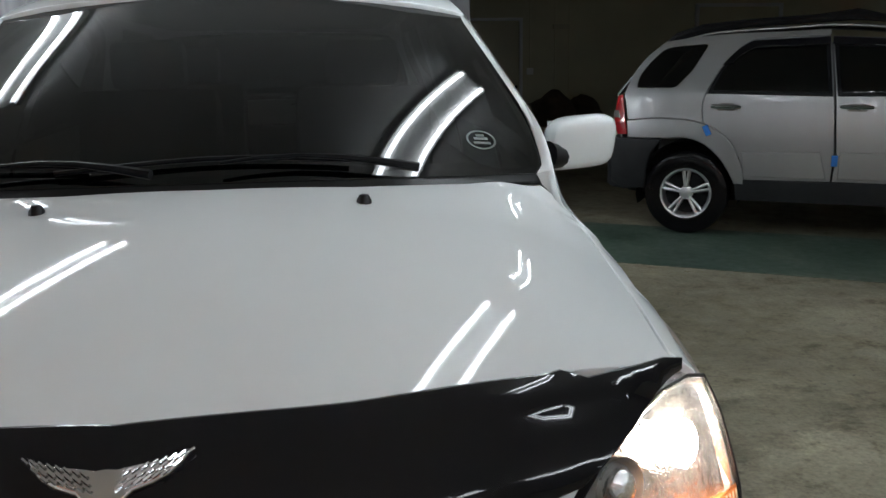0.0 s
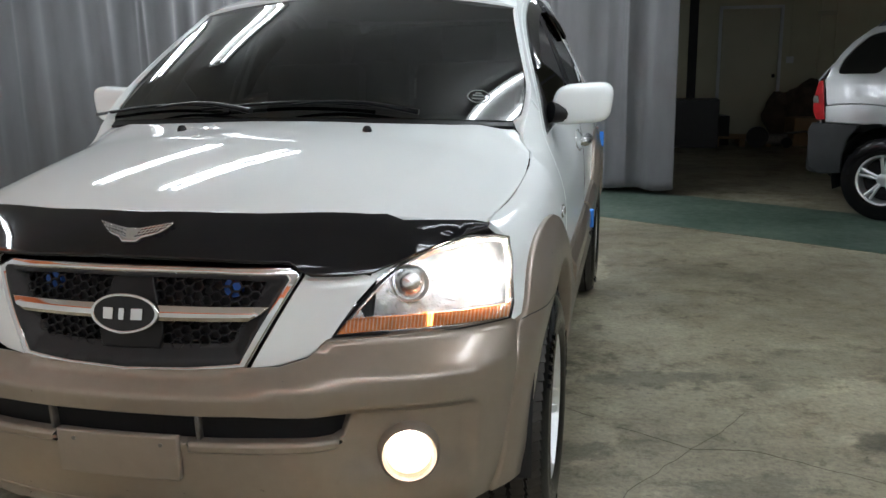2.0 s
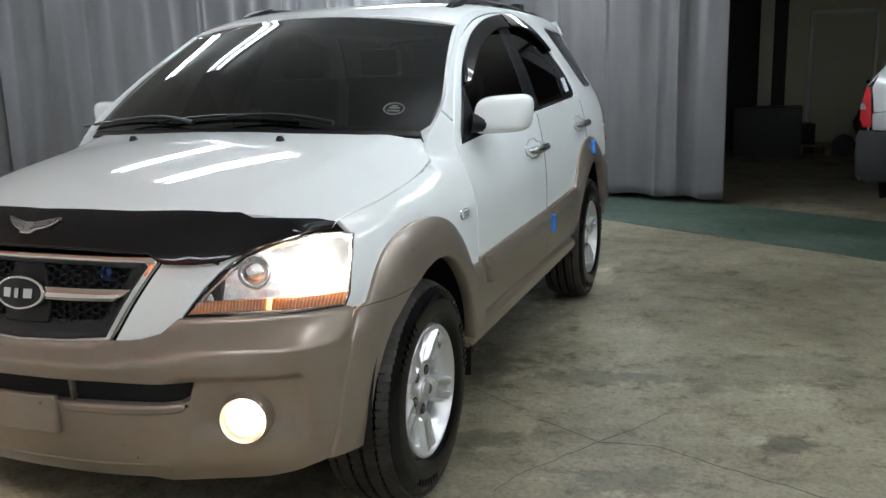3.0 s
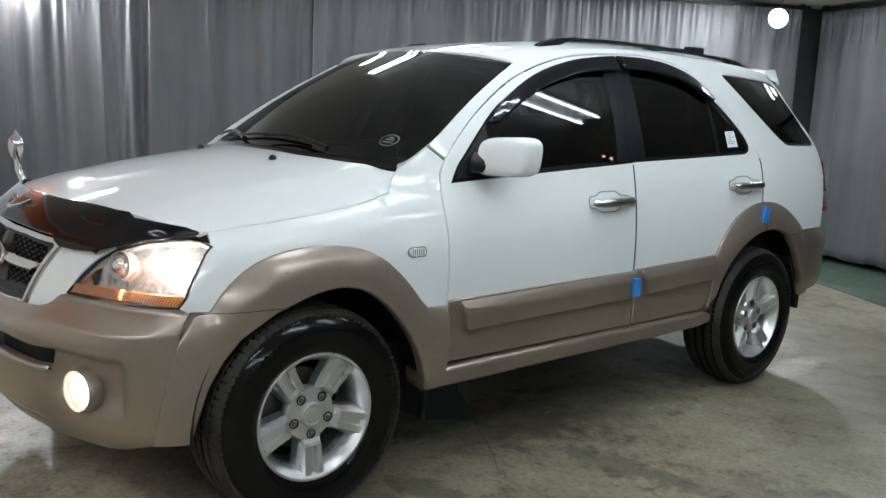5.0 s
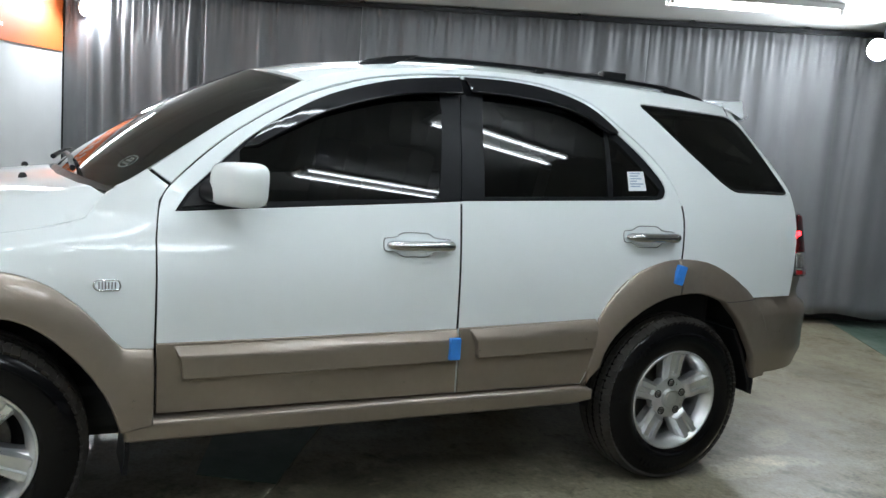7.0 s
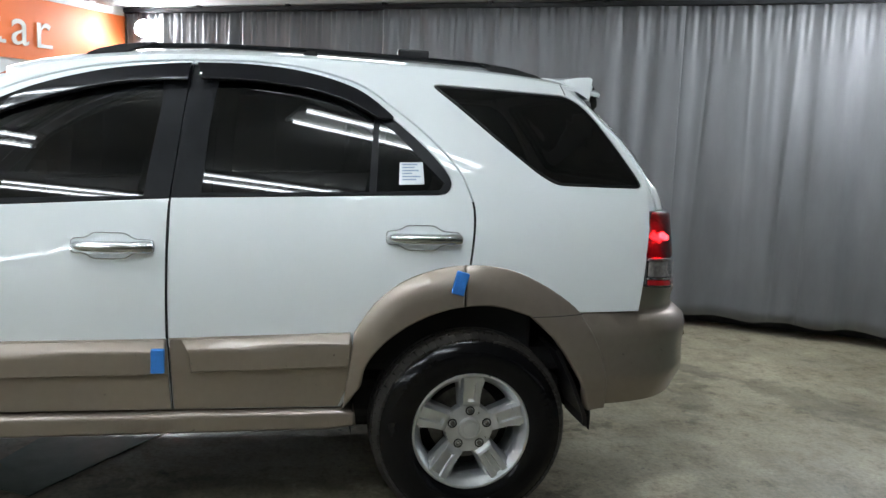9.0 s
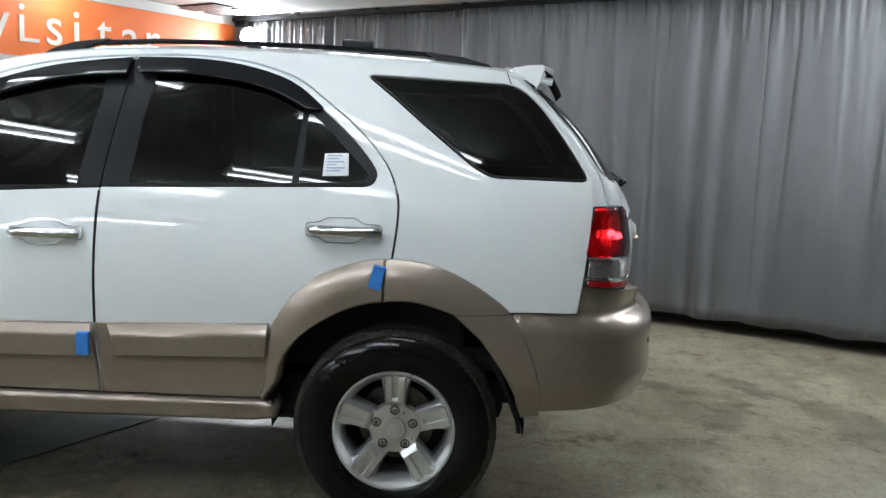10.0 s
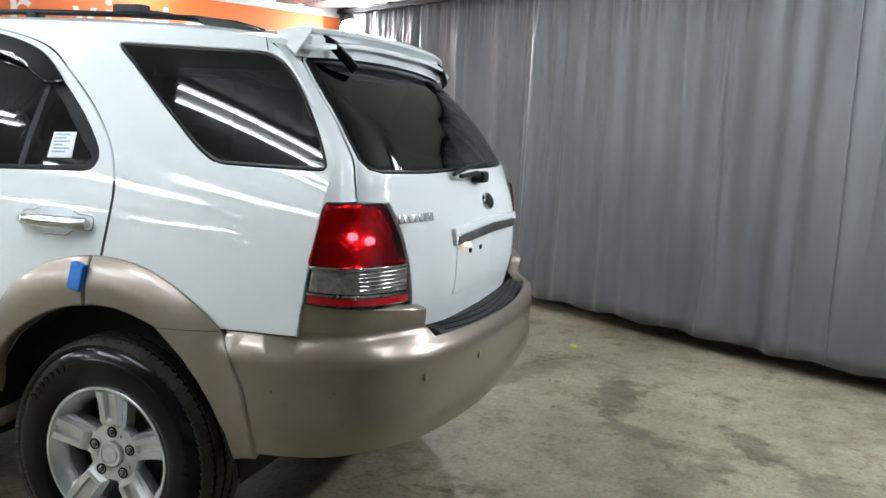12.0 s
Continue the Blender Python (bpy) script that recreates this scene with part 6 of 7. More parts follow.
RE = REAR_LEN - 0.01
rear_rise = flare_rise(FLARE_R)
low = [(0, 0.475), (rs(0.2), 0.475), (rs(0.4), 0.475), (rs(0.6), 0.472), (rs(0.8), 0.468), (RE - 0.08, 0.452), (RE - 0.065, 0.6), (RE - 0.02, 0.72), (RE + 0.0, 0.806)]
high = [(rs(0.9185), 0.808), (rs(0.916), 0.86), (rs(0.9135), 0.905), (rs(0.60), 0.866), (rs(0.575), 0.782), (0, 0.772)]
rskin("bumper_skin", mirrored(low + high), TAUPE, label="taupe painted rear bumper", step=0.035, depth=0.04)
for sg in (1, -1):
    cut = 2.662
    end = [(cut, 0.983)] + [p for p in spline(ARCH_R_OUT, 3) if p[0] > cut + 0.005] + [(3.15, 0.735), (3.192, 0.644), (3.216, 0.55), (3.222, 0.438), (3.155, 0.432), (3.13, 0.51), (3.095, 0.58), (3.05, 0.648), (3.0, 0.712), (2.95, 0.757), (2.905, 0.797)]
    end += [p for p in spline(ARCH_R, 3) if cut < p[0] < 2.88][::-1] + [(cut + 0.002, 0.831)]

    def corner_skin(y, z):
        near = flank_x(y, z) + rear_rise(y, z)
        far = bumper_rear(RE - max(0.0, y - 3.11), max(z, 0.44), 0.0)[0] + 0.010
        k = ease(3.0, 3.2, y)
        return (sg * (near * (1 - k) + max(near, far + 0.002) * k), y, z)
    panel("arch_flare", end, corner_skin, (sg, 0, 0), TAUPE, rb, "taupe wheel arch flare running into the bumper", edge=0.007, gap=0.001, depth=0.045, step=0.02)
    seam = [(y, 0.797 + 0.03 * (y - 2.905)) for y in np.linspace(2.912, 3.106, 12)]
    part("flare_seam", tube([tuple(Vector(corner_skin(y, z)) + Vector((sg * 0.0002, 0, 0))) for y, z in seam], 0.0013, 6), BLACK_TRIM, rb, "thin dark joint")
    for s0 in (rs(0.66), rs(0.33)):
        c = bumper_rear(sg * s0, 0.675, 0.0)
        part("parking_sensor", lathe([(-0.004, 0.0), (-0.004, 0.012), (0.003, 0.012), (0.005, 0.009), (0.005, 0.0)], "y", 16, at=c), TAUPE, rb, "round parking sensor")
step_pts = [(0, 3.605), (0.3, 3.595), (0.505, 3.572), (0.505, 3.645), (0.3, 3.685), (0, 3.70)]
panel("step_pad", mirrored(step_pts), lambda x, y: (x, y, 0.787 - 0.62 * max(0, y - 3.60)), (0, 0.2, 1), DARK_PLASTIC, rb, "dark ribbed plastic step pad", edge=0.004, gap=0, depth=0.02)
for k in range(4):
    part("step_rib", tube([(x, 3.622 + 0.016 * k - 0.16 * x * x, 0.789 - 0.62 * max(0, 0.022 + 0.016 * k - 0.16 * x * x)) for x in np.linspace(-0.45, 0.45, 9)], 0.003, 5), BLACK_TRIM, rb)

# ---- roof rails ----
for sg in (1, -1):
    rr = empty("roof_rail", "")
    rr.parent = car
    ys = [1.32, 1.36, 1.42, 1.52, 1.75, 2.1, 2.5, 2.75, 2.9, 3.0]
    hs = [0.002, 0.010, 0.017, 0.019, 0.018, 0.017, 0.018, 0.019, 0.015, 0.004]
    part("rail_bar", tube([(sg * (0.545 - 0.05 * abs(y - 2.1) ** 2 * 0.4), y, roof_z(0.545, y) + h) for y, h in zip(ys, hs)], [0.009] + [0.013] * 8 + [0.008], 10, flat=0.75), SATIN_BLACK, rr, "black roof rail", True)
    for ends in ([(1.29, -0.01), (1.35, 0.022), (1.43, 0.042), (1.56, 0.052), (1.56, 0.038), (1.48, 0.02), (1.44, -0.01)], [(2.80, -0.01), (2.79, 0.024), (2.74, 0.044), (2.86, 0.036), (2.98, 0.015), (3.03, -0.008)], [(2.08, -0.01), (2.09, 0.032), (2.13, 0.032), (2.14, -0.01)]):
        bm = bmesh.new()
        sides = [[bm.verts.new((sg * (xx + inset), y, roof_z(0.54, y) + (h * 0.62 if h > 0 else h))) for y, h in ends] for xx, inset in ((0.515, 0.0), (0.56, 0.0))]
        for s2 in sides:
            bm.faces.new(s2)
        for i in range(len(ends)):
            j = (i + 1) % len(ends)
            bm.faces.new((sides[0][i], sides[0][j], sides[1][j], sides[1][i]))
        bmesh.ops.bevel(bm, geom=bm.edges[:], offset=0.006, segments=2, affect="EDGES")
        part("rail_foot", bm, BLACK_TRIM, rr, "black rail foot", True)
    part("crossbar_clamp", box((0.05, 0.12, 0.035), (sg * 0.53, 2.50, roof_z(0.54, 2.5) + 0.034), 0.010), BLACK_TRIM, rr, "black crossbar clamp")
part("roof_crossbar", tube([(x, 2.50, roof_z(x, 2.5) + 0.022 + 0.016 * abs(x)) for x in np.linspace(-0.53, 0.53, 9)], 0.014, 8, flat=0.6), SATIN_BLACK, car, "black roof crossbar", True)

# ---- small parts of the front ----
for sg in (1, -1):
    z = hood_z(0.317, 0.16)
    part("washer_nozzle", lathe([(-0.004, 0.0), (-0.004, 0.016), (0.006, 0.015), (0.016, 0.009), (0.018, 0.0)], "z", 14, at=(sg * 0.317, 0.16, z)), BLACK_TRIM, car, "black washer nozzle", True)
panel("cowl", mirrored([(0, 0.25), (0.3, 0.262), (0.55, 0.312), (0.72, 0.39), (0.75, 0.47), (0.6, 0.41), (0.3, 0.335), (0, 0.315)]), lambda x, y: (x, y, hood_zc(0.3) - 0.02 - 0.06 * x * x), (0, 0, 1), SATIN_BLACK, car, "black cowl below the windscreen", gap=0, depth=0.03)
for x0, x1, u0, u1 in ((0.50, -0.10, 0.6, -0.2), (-0.12, -0.68, -0.16, -0.92)):
    wi = empty("front_wiper", "")
    wi.parent = car
    n = Vector((0, -0.5, 0.86))
    pts = [tuple(windshield(u0 + (u1 - u0) * t, 0.0 + 0.05 * math.sin(math.pi * min(1, t * 1.15)) + 0.01 * t) + n * 0.028) for t in np.linspace(0, 1, 8)]
    part("wiper_arm", tube(pts[:6], [0.011, 0.009, 0.007, 0.006, 0.005, 0.004], 8), SATIN_BLACK, wi, "black wiper arm")
    pts = [tuple(windshield(u0 - 0.12 + (u1 - u0) * t, 0.045 + 0.025 * math.sin(math.pi * t)) + n * 0.014) for t in np.linspace(0.1, 1.15, 9)]
    part("wiper_blade", tube(pts, 0.006, 8), SATIN_BLACK, wi, "black wiper blade")
# chrome corner pole by the far headlight
pole = empty("corner_pole", "")
pole.parent = car
part("pole_knob", lathe([(1.085, 0.0), (1.088, 0.013), (1.105, 0.024), (1.13, 0.031), (1.155, 0.033), (1.175, 0.027), (1.19, 0.013), (1.198, 0.007), (1.21, 0.006), (1.214, 0)], "z", 24, at=(-0.79, -0.465, 0)), CHROME, pole, "chrome bulb-shaped knob", True)
part("pole_stem", tube([(-0.79, -0.465, 1.09), (-0.788, -0.46, 1.04), (-0.775, -0.44, 0.985), (-0.76, -0.425, 0.955)], [0.012, 0.014, 0.016, 0.018], 12), CHROME, pole, "chrome stem", True)

# stickers on the glass
st = [(2.425, 1.252), (2.517, 1.256), (2.512, 1.334), (2.428, 1.33)]
paper = panel("window_sticker", st, lambda y, z: (pane_x(y, z) - 0.008, y, z), (1, 0, 0), PAPER, car, "small white printed paper sticker", gap=0, edge=0.0006, depth=0.002)
for k in range(6):
    z = 1.268 + 0.0105 * k
    wd = (0.05, 0.065, 0.035, 0.06, 0.045, 0.055)[k]
    panel("print_bar", [(2.437, z), (2.437 + wd, z + 0.002), (2.437 + wd, z + 0.007), (2.437, z + 0.005)], lambda y, zz: (pane_x(y, zz) - 0.0072, y, zz), (1, 0, 0), PAPER_INK, paper, gap=0, edge=0.0003, depth=0.001)
ring = [(0.845 + 0.052 * math.cos(a), 0.155 + 0.045 * math.sin(a)) for a in np.linspace(0, 2 * math.pi, 28, endpoint=False)]
ring2 = [(0.845 + 0.045 * math.cos(a), 0.155 + 0.037 * math.sin(a)) for a in np.linspace(0, 2 * math.pi, 28, endpoint=False)]
GREENISH = simple("sticker_print", (0.07, 0.085, 0.08), 0.5)
stk = panel("windscreen_sticker", ring, lambda u, v: windshield(u, v) + Vector((0, -0.5, 0.86)) * 0.0015, (0, -0.5, 0.8), GREENISH, car, "round pale green windscreen sticker", gap=0, edge=0.0005, depth=0.001, holes=[ring2])
for v0, a0, a1 in ((0.14, 0.815, 0.875), (0.16, 0.82, 0.87), (0.175, 0.83, 0.86)):
    panel("print_bar", [(a0, v0 - 0.006), (a1, v0 - 0.006), (a1, v0 + 0.006), (a0, v0 + 0.006)], lambda u, v: windshield(u, v) + Vector((0, -0.5, 0.86)) * 0.0015, (0, -0.5, 0.8), GREENISH, stk, gap=0, edge=0.0005, depth=0.001)

# ---- inside of the car and underbody ----
part("underbody", box((1.5, 3.5, 0.16), (0, 1.35, 0.44), 0.04), MUD, car, "dark underbody")
for sx in (0.42, -0.42):
    part("chassis_rail", box((0.12, 3.0, 0.16), (sx, 1.25, 0.32), 0.02), MUD, car, "dark chassis rail")
part("transmission", box((0.34, 1.5, 0.2), (0, 0.75, 0.33), 0.06), MUD, car, "dark gearbox and transfer case")
part("exhaust", tube([(-0.3, 0.6, 0.30), (-0.28, 1.6, 0.28), (-0.30, 2.3, 0.28), (-0.34, 3.0, 0.40), (-0.36, 3.5, 0.44)], [0.03, 0.03, 0.09, 0.09, 0.03], 12), STEEL, car, "dull steel exhaust", True)
part("rear_axle", tube([(-0.7, 2.71, 0.37), (-0.1, 2.71, 0.36), (0.1, 2.71, 0.36), (0.7, 2.71, 0.37)], [0.045, 0.06, 0.11, 0.045], 12), MUD, car, "dark rear axle", True)
part("cabin_floor", box((1.55, 2.9, 0.1), (0, 1.9, 0.6), 0.03), MUD, car, "dark cabin floor")
for sg in (1, -1):
    part("cabin_trim", box((0.05, 2.4, 0.5), (sg * 0.78, 1.75, 0.82), 0.02), MUD, car, "dark cabin side trim")
part("dashboard", box((1.45, 0.5, 0.3), (0, 0.62, 1.02), 0.08), MUD, car, "black dashboard", True)
part("firewall", box((1.45, 0.08, 0.6), (0, 0.42, 0.85), 0.02), MUD, car, "dark bulkhead")
part("engine_bay", box((1.2, 0.8, 0.3), (0, -0.1, 0.72), 0.05), MUD, car, "dark engine bay")
part("radiator", box((1.1, 0.06, 0.45), (0, -0.55, 0.72), 0.02), MUD, car, "dark radiator")
part("boot_trim", box((1.3, 0.06, 0.4), (0, 3.42, 0.92), 0.02), MUD, car, "dark boot trim")
part("headliner", box((1.05, 1.9, 0.02), (0, 2.1, 1.63), 0.008), MUD, car, "dark headliner")
for sx in (0.37, -0.37):
    for y0 in (1.25, 2.2):
        seat = empty("car_seat", "")
        seat.parent = car
        part("seat_cushion", box((0.5, 0.5, 0.16), (sx, y0, 0.78), 0.06), MUD, seat, "dark seat cushion", True)
        part("seat_backrest", box((0.48, 0.13, 0.6), (sx, y0 + 0.28, 1.07), 0.05, Matrix.Rotation(radians(-12), 4, "X")), MUD, seat, "dark seat backrest", True)
        part("headrest", box((0.26, 0.09, 0.17), (sx, y0 + 0.36, 1.45), 0.04), MUD, seat, "dark headrest", True)

# ---- the silver car beyond the opening ----
other = empty("silver_suv_car", "silver compact SUV with grey lower cladding and tinted windows", "car")
other.matrix_basis = Matrix.Translation((3.10, 5.30, 0)) @ Matrix.Rotation(radians(ANG), 4, "Z")
# its own frame: x along the car towards its nose, -y the flank that shows, the rear wheel near x 0.05
OW = curve([(0.2, 0.82), (0.45, 0.885), (0.7, 0.90), (0.9, 0.895), (1.055, 0.875), (1.19, 0.85), (1.36, 0.78), (1.585, 0.69), (1.70, 0.63)])
OT = curve([(-0.75, 0.14), (-0.6, 0.05), (-0.45, 0.02), (-0.2, 0.0), (2.6, 0.0), (3.1, 0.06), (3.5, 0.25)])


o_rx = curve([(-0.84, -0.70), (-0.6, -0.55), (-0.3, -0.28), (0.05, 0.03), (0.43, 0.25), (0.9, 0.78), (1.5, 1.16), (2.1, 1.85), (2.68, 2.55), (3.5, 3.35)])
o_rz = curve([(0.2, 0.2), (0.7, 0.7), (1.05, 1.055), (1.15, 1.19), (1.3, 1.36), (1.5, 1.585), (1.62, 1.70)])


def oflank(off=0.0, sg=-1):
    return lambda x, z: (x, 0.9 + sg * (OW(z) - OT(x) + off), z)


def oskin(name, outline, material, label="", off=0.0, parent=other, sg=-1, **kw):
    return panel(name, outline, oflank(off, sg), (0, sg, 0.2), material, parent, label, **kw)


o_arch = spline([(-0.30, 0.45), (-0.235, 0.675), (-0.142, 0.785), (0.037, 0.805), (0.192, 0.753), (0.325, 0.631), (0.409, 0.494), (0.437, 0.43)], 4)
o_flare = spline([(-0.455, 0.942), (-0.262, 0.965), (-0.053, 0.963), (0.178, 0.927), (0.334, 0.838), (0.428, 0.728), (0.487, 0.59), (0.513, 0.475)], 4)
o_seam = spline([(0.178, 0.927), (0.158, 1.059), (0.18, 1.161), (0.237, 1.289), (0.318, 1.417), (0.425, 1.532), (0.514, 1.588)], 4) + [(0.749, 1.602), (1.085, 1.605)]
o_top = [(1.085, 1.658), (0.41, 1.646), (0.214, 1.636), (0.015, 1.617), (-0.174, 1.593), (-0.324, 1.473), (-0.408, 1.366), (-0.459, 1.26), (-0.49, 1.161)]
o_qw = rounded([(-0.392, 1.212), (-0.372, 1.314), (-0.294, 1.421), (-0.19, 1.522), (-0.115, 1.546), (0.175, 1.563), (0.054, 1.349), (-0.067, 1.213)], 0.035, 3)
q = oskin("quarter_panel", [(-0.45, 0.95)] + [f for f in o_flare if -0.43 < f[0] < 0.17] + o_seam + o_top, SILVER, "silver rear quarter panel", holes=[o_qw])
oskin("quarter_window", o_qw, TINT, "dark rear side window", -0.004, q, gap=0.002, depth=0.005)
d1 = [f for f in o_flare if f[0] > 0.18] + [(0.53, 0.475), (1.153, 0.482), (1.17, 0.711), (1.14, 1.143), (1.085, 1.605)] + o_seam[::-1][1:]
d2 = [(1.163, 0.482), (1.18, 0.711), (1.15, 1.143), (1.095, 1.605), (1.9, 1.56), (2.35, 1.30), (2.45, 1.12), (2.43, 0.482)]
w1 = spline([(0.19, 1.167), (0.248, 1.302), (0.308, 1.404), (0.406, 1.494), (0.50, 1.545)], 3) + [(1.08, 1.56), (1.128, 1.143)]
w2 = [(1.165, 1.143), (1.11, 1.56), (1.85, 1.51), (2.22, 1.27), (2.26, 1.15)]
for nm, d, w, hy in (("rear_door", d1, w1, 0.34), ("front_door", d2, w2, 1.30)):
    dd = oskin(nm, d, SILVER, "silver door with chrome handle", holes=[w])
    oskin("window_glass", w, TINT, "dark tinted window", -0.005, dd, gap=0.001, depth=0.005)
    oskin("window_frame", w, SATIN_BLACK, "", -0.003, dd, gap=0.0, depth=0.008, holes=[offset(dense(w, 0.04) if area2(w) > 0 else dense(w[::-1], 0.04), 0.03)])
    yy = 0.9 - OW(1.06)
    # no hollow here: a flat darker patch paints the bowl's shade
    oskin("handle_bowl", rounded([(hy - 0.07, 1.03), (hy + 0.08, 1.028), (hy + 0.07, 1.09), (hy - 0.06, 1.09)], 0.025, 3), STEEL, "flat handle bowl, its shade put into a duller colour", 0.001, dd, gap=0, edge=0.001, depth=0.004)
    part("handle", tube([(hy - 0.11, yy - 0.010, 1.063), (hy - 0.08, yy - 0.03, 1.065), (hy + 0.07, yy - 0.032, 1.062), (hy + 0.115, yy - 0.012, 1.058)], [0.012, 0.018, 0.018, 0.012], 8), CHROME, dd, "chrome bar handle", True)
oskin("lower_strip", [(0.50, 0.50), (0.478, 0.705), (1.071, 0.717), (1.125, 0.497)], SILVER, "silver door moulding", 0.012, edge=0.010)
oskin("lower_strip", [(1.20, 0.50), (1.20, 0.72), (2.40, 0.72), (2.40, 0.50)], SILVER, "silver door moulding", 0.012, edge=0.010)
vis = spline([(0.292, 1.396), (0.36, 1.473), (0.425, 1.532), (0.515, 1.583)], 3) + [(1.08, 1.601), (1.085, 1.543)] + spline([(0.523, 1.522), (0.433, 1.472), (0.37, 1.41)], 3)
oskin("rain_visor", vis, GLOSS_BLACK, "smoked rain visor", 0.02, gap=0, edge=0.004)
oskin("rain_visor", [(1.10, 1.601), (1.86, 1.55), (2.2, 1.34), (2.14, 1.34), (1.83, 1.50), (1.10, 1.543)], GLOSS_BLACK, "smoked rain visor", 0.02, gap=0, edge=0.004)
oskin("wheel_arch", o_flare + [(0.513, 0.43)] + [a for a in o_arch[::-1] if a[1] > 0.43 and a[0] > -0.14] + [(-0.16, 0.80), (-0.445, 0.802)], SILVER, "silver wheel arch", 0.012, edge=0.010, gap=0.0)
oskin("sill", [(0.45, 0.30), (0.44, 0.43), (0.483, 0.478), (2.5, 0.485), (2.5, 0.30)], DARK_PLASTIC, "dark grey sill", 0.01, depth=0.1)
# far side, roof, tail, bumper in simple pressings
oskin("far_side", [(-0.70, 0.45), (3.3, 0.45), (3.3, 0.9), (2.5, 1.2), (2.1, 1.5), (1.6, 1.60), (0.2, 1.55), (-0.15, 1.49), (-0.62, 1.14), (-0.70, 1.05)], SILVER, "silver far flank", sg=1, step=0.1)
o_roof = curve([(-0.62, 1.15), (-0.42, 1.33), (-0.15, 1.51), (0.2, 1.585), (0.8, 1.625), (1.6, 1.635), (2.1, 1.53), (2.5, 1.27), (2.6, 1.12), (3.3, 0.95), (3.5, 0.8)])
panel("roof", [(-0.62, 0.10), (-0.15, 0.22), (0.8, 0.28), (2.0, 0.26), (2.6, 0.05), (3.3, 0.05), (3.3, 1.75), (2.6, 1.75), (2.0, 1.54), (0.8, 1.52), (-0.15, 1.58), (-0.62, 1.70)], lambda x, y: (o_rx(x), y, o_rz(o_roof(x)) - 0.06 * (y - 0.9) ** 2), (0, 0, 1), SILVER, other, "silver roof and bonnet", step=0.09)
panel("tail", [(0.08, 0.62), (1.72, 0.62), (1.70, 1.15), (0.10, 1.15)], lambda y, z: (-0.60 - 0.04 * math.sin((z - 0.6) * 5) + 0.18 * (y - 0.9) ** 2, y, z), (-1, 0, 0), SILVER, other, "silver tailgate", step=0.08)
bmp = curve([(0.0, 0.26), (0.1, 0.10), (0.3, 0.02), (0.9, 0.0), (1.5, 0.02), (1.7, 0.10), (1.8, 0.26)])
panel("rear_bumper", [(0.05, 0.36), (1.75, 0.36), (1.76, 0.80), (0.04, 0.80)], lambda y, z: (-0.69 + bmp(y) + 0.05 * ease(0.7, 0.82, z), y, z), (-1, 0, 0), DARK_PLASTIC, other, "dark grey plastic rear bumper", step=0.06, depth=0.08, edge=0.02)
oskin("bumper_wrap", [(-0.59, 0.42), (-0.48, 0.35), (-0.285, 0.37), (-0.275, 0.537), (-0.238, 0.675), (-0.145, 0.796), (-0.41, 0.80), (-0.56, 0.803), (-0.60, 0.74)], DARK_PLASTIC, "dark grey bumper side", 0.016, edge=0.015)
oskin("tail_lamp", [(-0.545, 1.155), (-0.497, 1.161), (-0.445, 0.825), (-0.53, 0.823), (-0.565, 0.90), (-0.57, 1.0)], RED_LENS, "tall red tail lamp", 0.012, edge=0.006)
oskin("lamp_divider", [(-0.51, 0.965), (-0.572, 0.965), (-0.572, 1.03), (-0.525, 1.03)], SMOKE_LENS, "clear lamp section", 0.016)
part("roof_rail", tube([(o_rx(x), 0.32, o_rz(o_roof(x)) + h) for x, h in ((-0.3, 0.0), (-0.1, 0.015), (0.2, 0.02), (0.6, 0.022), (1.2, 0.022), (1.6, 0.05), (1.9, 0.03))], [0.02, 0.036, 0.04, 0.034, 0.034, 0.045, 0.02], 8), BLACK_TRIM, other, "black roof rail", True)
part("underbody", box((3.6, 1.3, 0.2), (1.3, 0.95, 0.4), 0.04), MUD, other)
part("rear_pane", box((0.02, 1.3, 0.4), (-0.36, 0.9, 1.36), 0.005, Matrix.Rotation(radians(38), 4, "Y")), BLACK_TRIM, other, "dark rear window")
part("exhaust_wiper", box((0.05, 0.12, 0.06), (-0.56, 0.75, 1.26), 0.015), BLACK_TRIM, other, "black rear wiper")
for x, z, o in ((0.208, 0.872, 0.02), (1.173, 0.652, 0.02)):
    p = oflank(o)(x, z)
    part("door_edge_guard", box((0.045, 0.02, 0.085), p, 0.004, Matrix.Rotation(radians(-25 if x < 1 else 0), 4, "Y")), BLUE_FOAM, other, "blue foam door edge guard")
bm = bmesh.new()
